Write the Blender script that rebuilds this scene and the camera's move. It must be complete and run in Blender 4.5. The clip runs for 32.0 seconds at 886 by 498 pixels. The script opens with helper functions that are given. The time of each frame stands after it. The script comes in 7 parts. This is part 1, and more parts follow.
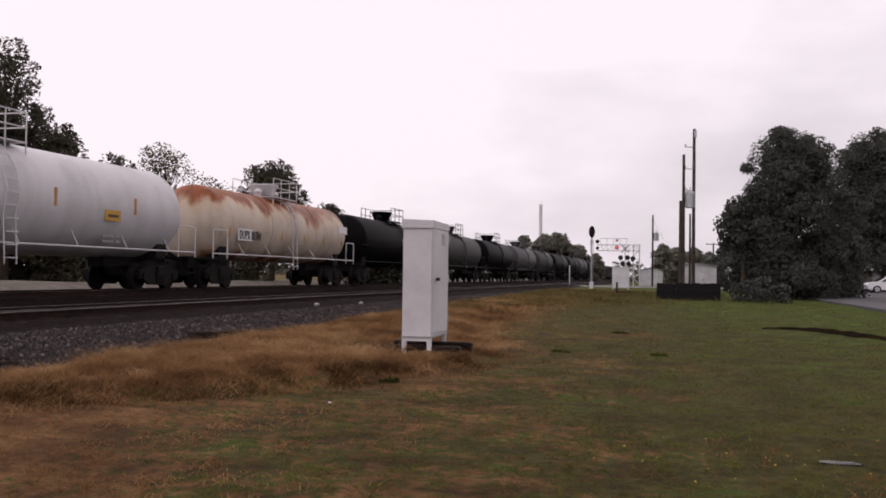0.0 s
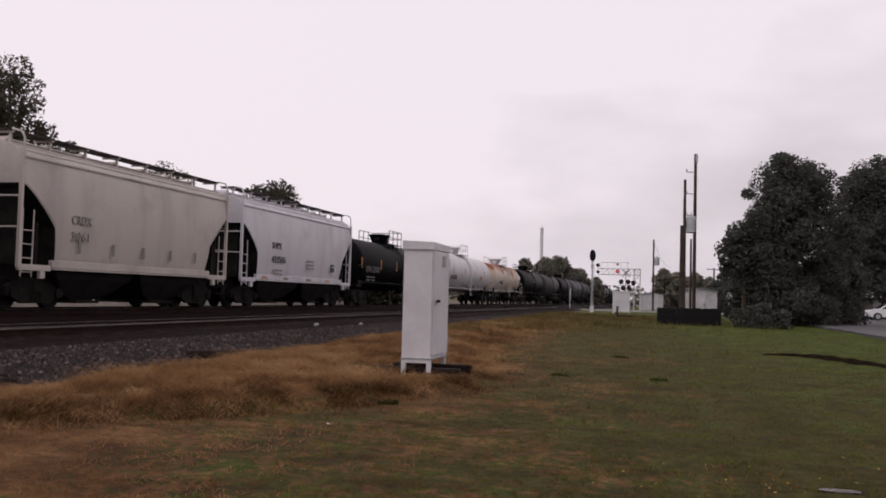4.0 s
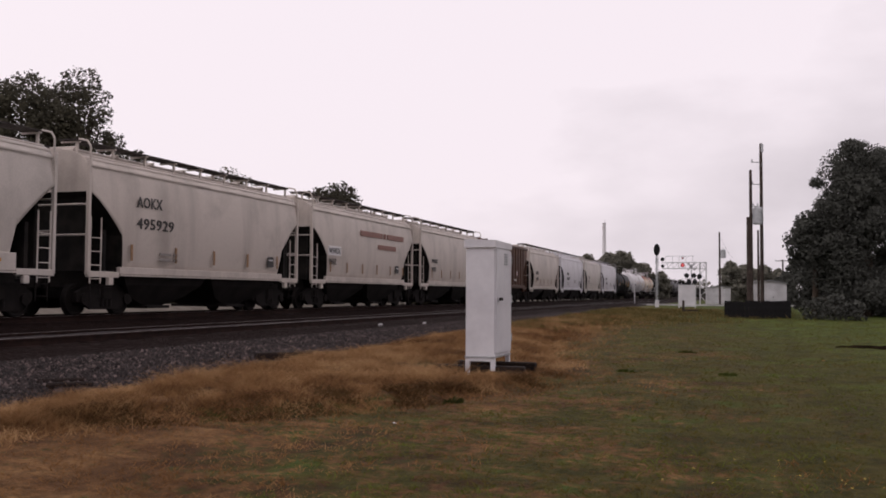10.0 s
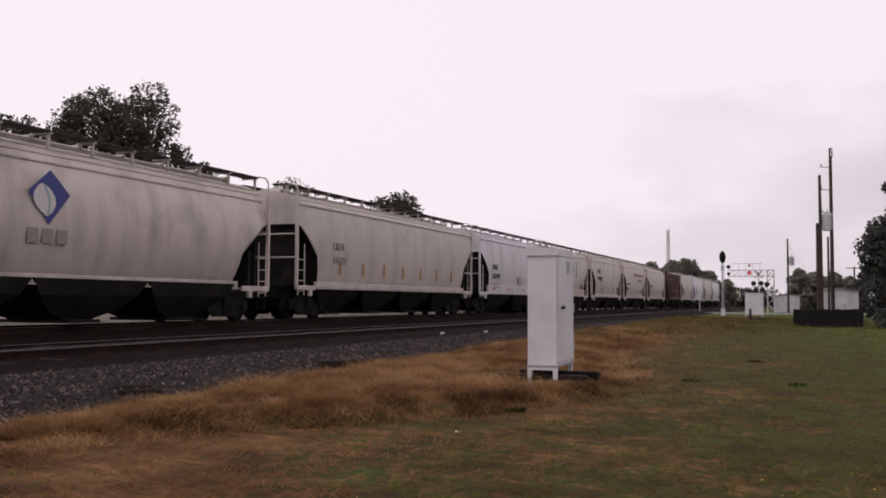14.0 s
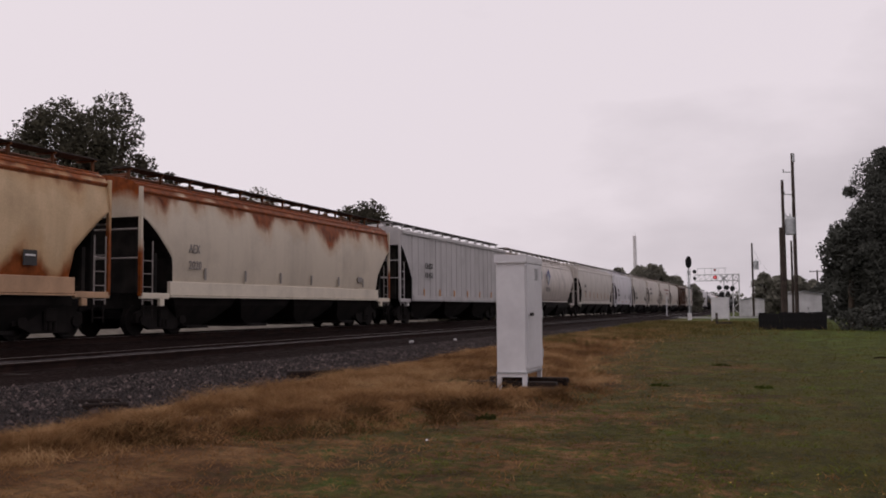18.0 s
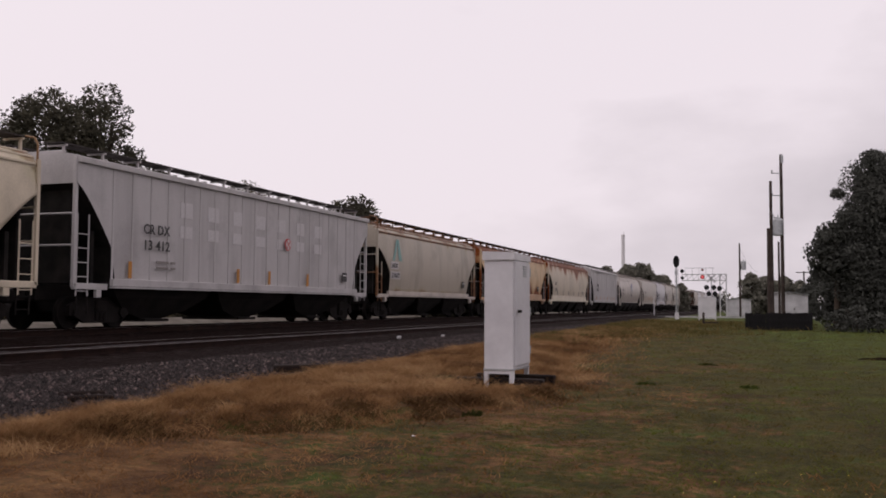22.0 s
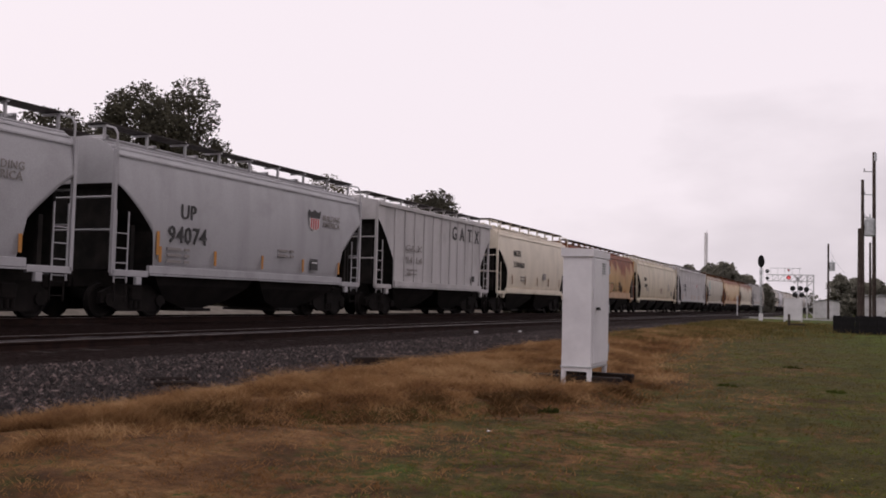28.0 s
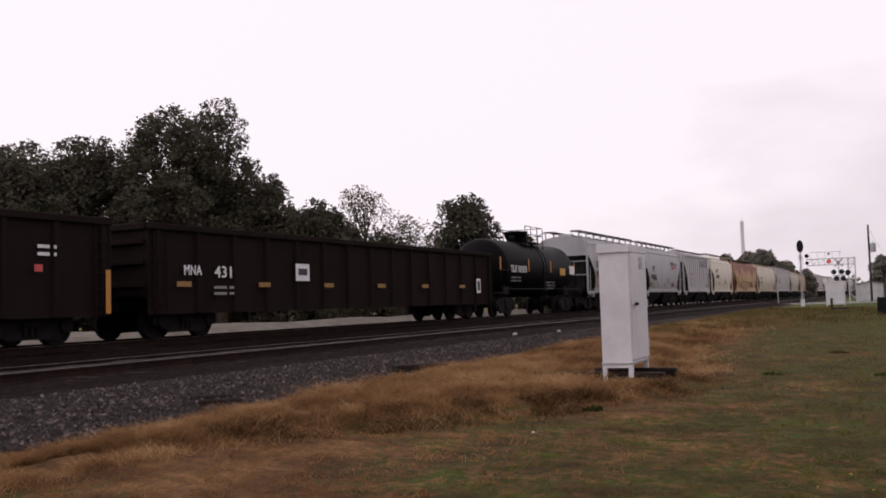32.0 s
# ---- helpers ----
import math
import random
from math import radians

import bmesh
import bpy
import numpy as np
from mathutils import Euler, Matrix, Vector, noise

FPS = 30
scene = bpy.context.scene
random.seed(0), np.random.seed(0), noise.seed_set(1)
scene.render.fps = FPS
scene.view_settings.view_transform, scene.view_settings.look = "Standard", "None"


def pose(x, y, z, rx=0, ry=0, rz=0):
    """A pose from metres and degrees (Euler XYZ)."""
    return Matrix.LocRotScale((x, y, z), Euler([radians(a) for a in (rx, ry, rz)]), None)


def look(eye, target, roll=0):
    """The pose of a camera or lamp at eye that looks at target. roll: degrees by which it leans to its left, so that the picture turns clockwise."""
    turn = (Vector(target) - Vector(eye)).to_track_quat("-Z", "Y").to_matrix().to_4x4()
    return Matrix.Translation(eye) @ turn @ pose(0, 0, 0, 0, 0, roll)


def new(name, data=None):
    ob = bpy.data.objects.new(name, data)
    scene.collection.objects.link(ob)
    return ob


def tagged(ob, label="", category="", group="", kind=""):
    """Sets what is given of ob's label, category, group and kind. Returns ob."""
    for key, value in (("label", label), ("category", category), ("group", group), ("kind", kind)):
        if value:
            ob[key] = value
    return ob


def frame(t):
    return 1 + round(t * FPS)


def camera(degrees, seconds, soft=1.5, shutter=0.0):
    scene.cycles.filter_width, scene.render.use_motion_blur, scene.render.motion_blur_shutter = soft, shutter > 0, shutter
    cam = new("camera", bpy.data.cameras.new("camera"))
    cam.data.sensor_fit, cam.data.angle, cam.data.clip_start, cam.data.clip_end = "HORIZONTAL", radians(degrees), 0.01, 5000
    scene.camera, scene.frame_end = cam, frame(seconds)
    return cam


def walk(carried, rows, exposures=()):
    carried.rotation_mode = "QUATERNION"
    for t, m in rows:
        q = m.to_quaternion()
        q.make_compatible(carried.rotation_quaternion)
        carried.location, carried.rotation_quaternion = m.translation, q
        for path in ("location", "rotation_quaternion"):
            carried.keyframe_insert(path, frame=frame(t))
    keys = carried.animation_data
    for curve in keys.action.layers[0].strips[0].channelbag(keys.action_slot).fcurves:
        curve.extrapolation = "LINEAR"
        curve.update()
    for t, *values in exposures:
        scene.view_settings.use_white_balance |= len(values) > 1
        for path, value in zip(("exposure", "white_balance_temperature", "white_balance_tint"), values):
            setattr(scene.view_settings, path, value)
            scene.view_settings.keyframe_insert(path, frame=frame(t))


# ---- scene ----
EYE = (0.0, 0.0, 1.14)
cam = camera(51.0, 32.0, soft=1.8)
# the hand-held camera turns on one spot
walk(cam, [
    (0, pose(*EYE, 91.55, -0.85, 14.21)), (0.5, pose(*EYE, 92.24, -1.16, 12.82)),
    (1, pose(*EYE, 92.35, -1.34, 13.47)), (1.5, pose(*EYE, 92.52, -1.39, 14.70)),
    (2, pose(*EYE, 92.92, -1.64, 14.67)), (2.5, pose(*EYE, 93.07, -1.58, 14.47)),
    (3, pose(*EYE, 93.08, -1.44, 14.25)), (3.5, pose(*EYE, 93.25, -1.74, 14.36)),
    (5.5, pose(*EYE, 91.03, -0.32, 13.69)), (6, pose(*EYE, 94.21, -0.36, 19.61)),
    (6.5, pose(*EYE, 94.59, -0.38, 21.73)), (7, pose(*EYE, 94.38, -0.07, 23.02)),
    (7.5, pose(*EYE, 93.52, 0.12, 24.52)), (8, pose(*EYE, 92.97, 0.91, 20.56)),
    (8.5, pose(*EYE, 92.56, 1.41, 16.11)), (9, pose(*EYE, 91.55, 0.75, 15.24)),
    (9.5, pose(*EYE, 90.86, -0.17, 16.00)), (10, pose(*EYE, 92.74, -0.36, 18.09)),
    (10.5, pose(*EYE, 93.50, -0.74, 18.18)), (11, pose(*EYE, 93.70, -0.90, 18.09)),
    (11.5, pose(*EYE, 93.85, -0.71, 18.01)), (12, pose(*EYE, 93.85, -1.37, 17.98)),
    (12.5, pose(*EYE, 93.76, -2.47, 17.62)), (13, pose(*EYE, 93.61, -5.82, 15.77)),
    (13.5, pose(*EYE, 92.30, -3.15, 15.21)), (14, pose(*EYE, 93.24, -0.30, 21.88)),
    (14.5, pose(*EYE, 94.49, 0.92, 21.86)), (16.5, pose(*EYE, 96.00, 1.47, 24.53)),
    (17, pose(*EYE, 95.53, 0.91, 23.32)), (17.5, pose(*EYE, 94.12, 0.50, 20.68)),
    (18, pose(*EYE, 93.74, 0.49, 19.97)), (18.5, pose(*EYE, 93.48, 0.67, 19.66)),
    (19, pose(*EYE, 93.19, -0.23, 18.74)), (19.5, pose(*EYE, 93.10, -0.59, 18.22)),
    (20, pose(*EYE, 93.14, -0.86, 18.25)), (20.5, pose(*EYE, 93.35, -0.63, 18.56)),
    (21, pose(*EYE, 93.60, -0.79, 19.67)), (21.5, pose(*EYE, 93.85, -0.69, 19.62)),
    (22, pose(*EYE, 93.50, -0.26, 19.23)), (22.5, pose(*EYE, 93.12, -0.74, 19.20)),
    (23, pose(*EYE, 92.74, -0.35, 19.00)), (23.5, pose(*EYE, 92.64, -0.10, 19.03)),
    (24, pose(*EYE, 93.01, 0.27, 20.25)), (24.5, pose(*EYE, 92.70, 0.38, 23.74)),
    (25, pose(*EYE, 92.37, 0.65, 26.06)), (25.5, pose(*EYE, 92.77, 0.31, 27.20)),
    (27.5, pose(*EYE, 93.65, -1.30, 24.54)), (28, pose(*EYE, 93.12, -1.45, 24.00)),
    (28.5, pose(*EYE, 93.11, -1.64, 23.41)), (29, pose(*EYE, 93.21, -1.61, 22.94)),
    (29.5, pose(*EYE, 93.14, -1.63, 22.79)), (30, pose(*EYE, 92.91, -3.31, 22.50)),
    (30.5, pose(*EYE, 92.63, -2.13, 22.30)), (31, pose(*EYE, 93.24, 0.14, 24.61)),
    (31.5, pose(*EYE, 94.39, 1.18, 27.93)), (32, pose(*EYE, 93.42, 1.77, 26.27)),
], exposures=[
    (0.0, 0.08, 6500, 14), (1.0, -0.03, 6500, 14), (2.0, -0.1, 6500, 14), (3.5, -0.1, 6500, 14), (6.0, -0.06, 6500, 14), (7.0, -0.18, 6500, 14),
    (8.0, -0.04, 6500, 14), (10.0, -0.02, 6500, 14), (11.0, -0.14, 6500, 14), (12.0, -0.18, 6500, 14), (13.0, -0.23, 6500, 14), (14.0, 0.0, 6500, 14), (15.5, -0.15, 6500, 14),
    (17.0, -0.36, 6500, 14), (18.0, -0.28, 6500, 14), (20.0, -0.15, 6500, 14), (22.0, -0.14, 6500, 14), (23.0, -0.13, 6500, 14), (24.0, -0.07, 6500, 14), (25.0, 0.12, 6500, 14), (28.0, -0.03, 6500, 14), (30.0, 0.0, 6500, 14), (32.0, 0.1, 6500, 14)])


# ---- world and light ----
def build_sky():
    world = bpy.data.worlds.new("overcast_sky")
    scene.world = world
    world.use_nodes = True
    nt = world.node_tree
    nt.nodes.clear()
    n, link = nt.nodes.new, nt.links.new
    out, bg = n("ShaderNodeOutputWorld"), n("ShaderNodeBackground")
    sky = n("ShaderNodeTexSky")
    sky.sky_type, sky.sun_disc = "NISHITA", False
    sky.sun_elevation, sky.sun_rotation = radians(48), radians(-70)
    sky.air_density, sky.dust_density, sky.ozone_density = 1.0, 6.0, 1.0
    dim = n("ShaderNodeMixRGB")
    dim.blend_type, dim.inputs[0].default_value = "MULTIPLY", 1.0
    dim.inputs[2].default_value = (0.06, 0.06, 0.06, 1)
    link(sky.outputs[0], dim.inputs[1])
    # cloud deck: broad banks and finer billows, brighter towards the hidden sun
    tc, mp = n("ShaderNodeTexCoord"), n("ShaderNodeMapping")
    mp.inputs["Scale"].default_value = (1.0, 1.0, 2.4)
    link(tc.outputs["Generated"], mp.inputs[0])
    big, small = n("ShaderNodeTexNoise"), n("ShaderNodeTexNoise")
    big.inputs["Scale"].default_value, big.inputs["Detail"].default_value = 2.3, 3
    small.inputs["Scale"].default_value, small.inputs["Detail"].default_value = 7.0, 5
    link(mp.outputs[0], big.inputs[0]), link(mp.outputs[0], small.inputs[0])
    add = n("ShaderNodeMath")
    add.operation = "MULTIPLY_ADD"
    link(small.outputs[0], add.inputs[0])
    add.inputs[1].default_value = 0.52
    link(big.outputs[0], add.inputs[2])
    sep = n("ShaderNodeSeparateXYZ")
    link(tc.outputs["Generated"], sep.inputs[0])
    side = n("ShaderNodeMath")
    side.operation = "MULTIPLY_ADD"
    cap = n("ShaderNodeMath")
    cap.operation = "MINIMUM"
    link(sep.outputs[0], cap.inputs[0])
    cap.inputs[1].default_value = 0.3
    link(cap.outputs[0], side.inputs[0])
    side.inputs[1].default_value = -0.55
    link(add.outputs[0], side.inputs[2])
    rise = n("ShaderNodeMath")
    rise.operation = "MULTIPLY_ADD"
    link(sep.outputs[2], rise.inputs[0])
    rise.inputs[1].default_value = 0.75
    link(side.outputs[0], rise.inputs[2])
    ramp = n("ShaderNodeValToRGB")
    ramp.color_ramp.elements[0].position, ramp.color_ramp.elements[0].color = 0.44, (0.57, 0.525, 0.557, 1)
    ramp.color_ramp.elements[1].position, ramp.color_ramp.elements[1].color = 1.0, (0.99, 0.912, 0.952, 1)
    link(rise.outputs[0], ramp.inputs[0])
    mix = n("ShaderNodeMixRGB")
    mix.inputs[0].default_value = 0.93
    link(dim.outputs[0], mix.inputs[1]), link(ramp.outputs[0], mix.inputs[2])
    link(mix.outputs[0], bg.inputs[0])
    bg.inputs[1].default_value = 1.0
    link(bg.outputs[0], out.inputs[0])


build_sky()
sun = new("sun", bpy.data.lights.new("sun", "SUN"))
sun.data.energy, sun.data.angle, sun.data.color = 0.6, radians(40), (1.0, 0.96, 0.95)
sun.matrix_world = look((-30, -12, 40), (0, 12, 0))


# ---- materials ----
def nodes_of(name):
    m = bpy.data.materials.new(name)
    m.use_nodes = True
    nt = m.node_tree
    return m, nt, nt.nodes["Principled BSDF"], nt.nodes.new, nt.links.new


def noise_node(nt, vec, scale, detail=4, rough=0.55):
    t = nt.nodes.new("ShaderNodeTexNoise")
    t.inputs["Scale"].default_value, t.inputs["Detail"].default_value = scale, detail
    t.inputs["Roughness"].default_value = rough
    nt.links.new(vec, t.inputs["Vector"])
    return t.outputs["Fac"]


def ramp_node(nt, fac, stops):
    r = nt.nodes.new("ShaderNodeValToRGB")
    el = r.color_ramp.elements
    while len(el) < len(stops):
        el.new(0.5)
    for e, (p, c) in zip(el, stops):
        e.position, e.color = p, (*c, 1) if len(c) == 3 else c
    nt.links.new(fac, r.inputs[0])
    return r.outputs[0]


def mix_node(nt, fac, a, b, blend="MIX"):
    m = nt.nodes.new("ShaderNodeMixRGB")
    m.blend_type = blend
    for slot, v in zip(m.inputs, (fac, a, b)):
        if isinstance(v, bpy.types.NodeSocket):
            nt.links.new(v, slot)
        elif isinstance(v, (int, float)):
            slot.default_value = v
        else:
            slot.default_value = (*v, 1)
    return m.outputs[0]


def math_node(nt, op, a, b=0.0, c=0.0, clamp=False):
    m = nt.nodes.new("ShaderNodeMath")
    m.operation, m.use_clamp = op, clamp
    for slot, v in zip(m.inputs, (a, b, c)):
        if isinstance(v, bpy.types.NodeSocket):
            nt.links.new(v, slot)
        else:
            slot.default_value = v
    return m.outputs[0]


def bump_node(nt, bsdf, height, strength, distance):
    b = nt.nodes.new("ShaderNodeBump")
    b.inputs["Strength"].default_value, b.inputs["Distance"].default_value = strength, distance
    nt.links.new(height, b.inputs["Height"])
    nt.links.new(b.outputs[0], bsdf.inputs["Normal"])


def mapped(nt, scale=(1, 1, 1), coord="Object"):
    tc, mp = nt.nodes.new("ShaderNodeTexCoord"), nt.nodes.new("ShaderNodeMapping")
    mp.inputs["Scale"].default_value = scale
    nt.links.new(tc.outputs[coord], mp.inputs[0])
    return mp.outputs[0]


def surface(name, a, b, scale=2.0, fine=40.0, rough=0.6, metal=0.0, bump=0.25, depth=0.01, island=0.0, world=False, grit=0.5):
    """A plain weathered surface: two colours in broad patches, fine grain, bump."""
    m, nt, bsdf, n, link = nodes_of(name)
    if world:
        geo = n("ShaderNodeNewGeometry")
        vec = geo.outputs["Position"]
    else:
        vec = mapped(nt)
    broad, grain = noise_node(nt, vec, scale, 5), noise_node(nt, vec, fine, 4)
    col = ramp_node(nt, broad, [(0.35, a), (0.68, b)])
    col = mix_node(nt, grit, col, ramp_node(nt, grain, [(0.3, (0.55, 0.55, 0.55)), (0.7, (1.25, 1.25, 1.25))]), "MULTIPLY")
    if island:
        geo = n("ShaderNodeNewGeometry")
        col = mix_node(nt, island, col, ramp_node(nt, geo.outputs["Random Per Island"], [(0.0, (0.3, 0.3, 0.3)), (0.78, (1.0, 1.0, 1.0)), (1.0, (3.6, 3.6, 3.6))]), "MULTIPLY")
    link(col, bsdf.inputs["Base Color"])
    bsdf.inputs["Roughness"].default_value, bsdf.inputs["Metallic"].default_value = rough, metal
    bsdf.inputs["Specular IOR Level"].default_value = 0.5 if rough < 0.6 else 0.2
    bump_node(nt, bsdf, grain, bump, depth)
    return m


def car_paint(name, paint, grime=0.35, top=None, low=None, patch=0.0, rough=0.45, rust_col=(0.19, 0.046, 0.009), gloss=0.35, ends=None):
    """Painted car steel: dusty streaks running down; rust down from the roof (top: height and spread), up from the sill (low), and in patches."""
    m, nt, bsdf, n, link = nodes_of(name)
    vec, down = mapped(nt), mapped(nt, (1.0, 1.0, 0.12))
    info = n("ShaderNodeObjectInfo")
    shift = n("ShaderNodeVectorMath")
    shift.operation = "MULTIPLY_ADD"
    link(info.outputs["Random"], shift.inputs[0])
    shift.inputs[1].default_value = (37.0, 53.0, 11.0)
    link(down, shift.inputs[2])
    streak = noise_node(nt, shift.outputs[0], 1.3, 5, 0.5)
    blot, grain = noise_node(nt, vec, 0.8, 6, 0.6), noise_node(nt, vec, 26.0, 5)
    sep = n("ShaderNodeSeparateXYZ")
    link(vec, sep.inputs[0])
    dust = min(1.0, max(paint) * 5)
    dirt = tuple(c * 0.42 + d * dust for c, d in zip(paint, (0.018, 0.012, 0.006)))
    col = mix_node(nt, math_node(nt, "MULTIPLY", ramp_node(nt, streak, [(0.47, (0, 0, 0)), (0.75, (1, 1, 1))]), grime), paint, dirt)
    col = mix_node(nt, math_node(nt, "MULTIPLY", ramp_node(nt, blot, [(0.48, (0, 0, 0)), (0.75, (1, 1, 1))]), grime), col, dirt)
    wide = n("ShaderNodeVectorMath")
    wide.operation = "MULTIPLY"
    link(shift.outputs[0], wide.inputs[0])
    wide.inputs[1].default_value = (1.0, 1.0, 2.6)
    drip = noise_node(nt, wide.outputs[0], 0.9, 4, 0.45)
    wobble = math_node(nt, "ADD", math_node(nt, "MULTIPLY_ADD", drip, 6.6, -3.3), math_node(nt, "MULTIPLY_ADD", blot, 2.0, -1.0))
    masks = []
    if top:
        masks.append(math_node(nt, "ADD", math_node(nt, "MULTIPLY_ADD", sep.outputs[2], 1 / top[1], -top[0] / top[1]), wobble))
    if low:
        masks.append(math_node(nt, "ADD", math_node(nt, "MULTIPLY_ADD", sep.outputs[2], -1 / low[1], low[0] / low[1]), wobble))
    if ends:
        # along the sloped edges of the bin's ends
        e = math_node(nt, "MULTIPLY_ADD", sep.outputs[2], -0.72, math_node(nt, "ABSOLUTE", sep.outputs[1]))
        masks.append(math_node(nt, "ADD", math_node(nt, "MULTIPLY_ADD", e, 1 / ends[1], (2.35 - ends[0]) / ends[1]), math_node(nt, "MULTIPLY", wobble, 0.5)))
    if patch:
        masks.append(math_node(nt, "ADD", wobble, patch - 1.0))
    if masks:
        r = masks[0]
        for other in masks[1:]:
            r = math_node(nt, "MAXIMUM", r, other)
        rc = ramp_node(nt, noise_node(nt, vec, 3.5, 6), [(0.3, tuple(c * 0.5 for c in rust_col)), (0.5, rust_col), (0.75, tuple(min(1, c * 1.6) for c in rust_col))])
        stain = mix_node(nt, 0.55, paint, (rust_col[0] * 1.9, rust_col[1] * 3.4, rust_col[2] * 4.0))
        col = mix_node(nt, ramp_node(nt, math_node(nt, "MULTIPLY_ADD", r, 0.6, 0.6), [(0.0, (0, 0, 0)), (1.0, (0.9, 0.9, 0.9))]), col, stain)
        col = mix_node(nt, ramp_node(nt, r, [(0.0, (0, 0, 0)), (0.5, (0.55, 0.55, 0.55)), (1.4, (1, 1, 1))]), col, rc)
    col = mix_node(nt, 0.25, col, ramp_node(nt, grain, [(0.3, (0.6, 0.6, 0.6)), (0.7, (1.2, 1.2, 1.2))]), "MULTIPLY")
    link(col, bsdf.inputs["Base Color"])
    bsdf.inputs["Roughness"].default_value = rough
    bsdf.inputs["Specular IOR Level"].default_value = gloss
    bump_node(nt, bsdf, blot, 0.12, 0.05)
    return m


def plain(name, col, rough=0.5, metal=0.0):
    m, nt, bsdf, n, link = nodes_of(name)
    g = noise_node(nt, mapped(nt), 18.0, 4)
    link(mix_node(nt, 0.4, col, ramp_node(nt, g, [(0.3, (0.6, 0.6, 0.6)), (0.7, (1.25, 1.25, 1.25))]), "MULTIPLY"), bsdf.inputs["Base Color"])
    bsdf.inputs["Roughness"].default_value, bsdf.inputs["Metallic"].default_value = rough, metal
    return m


def lens_glow(name, col, strength):
    m, nt, bsdf, n, link = nodes_of(name)
    bsdf.inputs["Base Color"].default_value = (*col, 1)
    bsdf.inputs["Emission Color"].default_value, bsdf.inputs["Emission Strength"].default_value = (*col, 1), strength
    return m


def ground_material():
    """Grass soil: tan thatch by the ballast, greener and muddier away from it, in uneven patches."""
    m, nt, bsdf, n, link = nodes_of("grass_ground")
    geo = n("ShaderNodeNewGeometry")
    vec = geo.outputs["Position"]
    sep = n("ShaderNodeSeparateXYZ")
    link(vec, sep.inputs[0])
    patch, mid, grain = noise_node(nt, vec, 0.45, 6, 0.65), noise_node(nt, vec, 1.5, 5, 0.6), noise_node(nt, vec, 22.0, 6, 0.7)
    wet = math_node(nt, "MULTIPLY_ADD", sep.outputs[1], 0.014, math_node(nt, "MULTIPLY_ADD", sep.outputs[0], 0.13, 0.66))
    fine = noise_node(nt, vec, 7.5, 5, 0.7)
    g = math_node(nt, "ADD", wet, math_node(nt, "MULTIPLY_ADD", patch, 2.6, math_node(nt, "MULTIPLY_ADD", fine, 2.6, -2.6)), clamp=True)
    dry = ramp_node(nt, mid, [(0.34, (0.062, 0.029, 0.0125)), (0.5, (0.125, 0.062, 0.025)), (0.7, (0.21, 0.115, 0.049))])
    green = ramp_node(nt, mid, [(0.3, (0.05, 0.029, 0.011)), (0.43, (0.043, 0.041, 0.0095)), (0.55, (0.068, 0.056, 0.0145)), (0.66, (0.05, 0.069, 0.012))])
    col = mix_node(nt, ramp_node(nt, g, [(0.3, (0, 0, 0)), (0.62, (1, 1, 1))]), dry, green)
    # sedge gone yellow towards the crossing, brighter green to the street side
    sedge = math_node(nt, "MULTIPLY_ADD", sep.outputs[0], -0.1, math_node(nt, "MULTIPLY_ADD", sep.outputs[1], 0.022, math_node(nt, "MULTIPLY_ADD", patch, 2.6, -2.75)), clamp=True)
    col = mix_node(nt, ramp_node(nt, sedge, [(0.1, (0, 0, 0)), (0.6, (0.85, 0.85, 0.85))]), col, ramp_node(nt, mid, [(0.36, (0.055, 0.054, 0.016)), (0.5, (0.11, 0.09, 0.028)), (0.66, (0.19, 0.13, 0.055))]))
    lush = math_node(nt, "MULTIPLY_ADD", sep.outputs[0], 0.12, math_node(nt, "MULTIPLY_ADD", sep.outputs[1], 0.018, math_node(nt, "MULTIPLY_ADD", patch, 1.6, -1.05)), clamp=True)
    col = mix_node(nt, ramp_node(nt, lush, [(0.1, (0, 0, 0)), (0.6, (0.92, 0.92, 0.92))]), col, ramp_node(nt, mid, [(0.34, (0.028, 0.032, 0.008)), (0.5, (0.056, 0.073, 0.013)), (0.66, (0.092, 0.128, 0.023))]))
    col = mix_node(nt, 0.75, col, ramp_node(nt, noise_node(nt, vec, 10.0, 5, 0.7), [(0.34, (0.5, 0.5, 0.5)), (0.66, (1.45, 1.45, 1.45))]), "MULTIPLY")
    col = mix_node(nt, 0.8, col, ramp_node(nt, grain, [(0.28, (0.6, 0.6, 0.6)), (0.7, (1.25, 1.25, 1.25))]), "MULTIPLY")
    link(col, bsdf.inputs["Base Color"])
    bsdf.inputs["Roughness"].default_value, bsdf.inputs["Specular IOR Level"].default_value = 0.9, 0.1
    bump_node(nt, bsdf, grain, 0.8, 0.05)
    return m


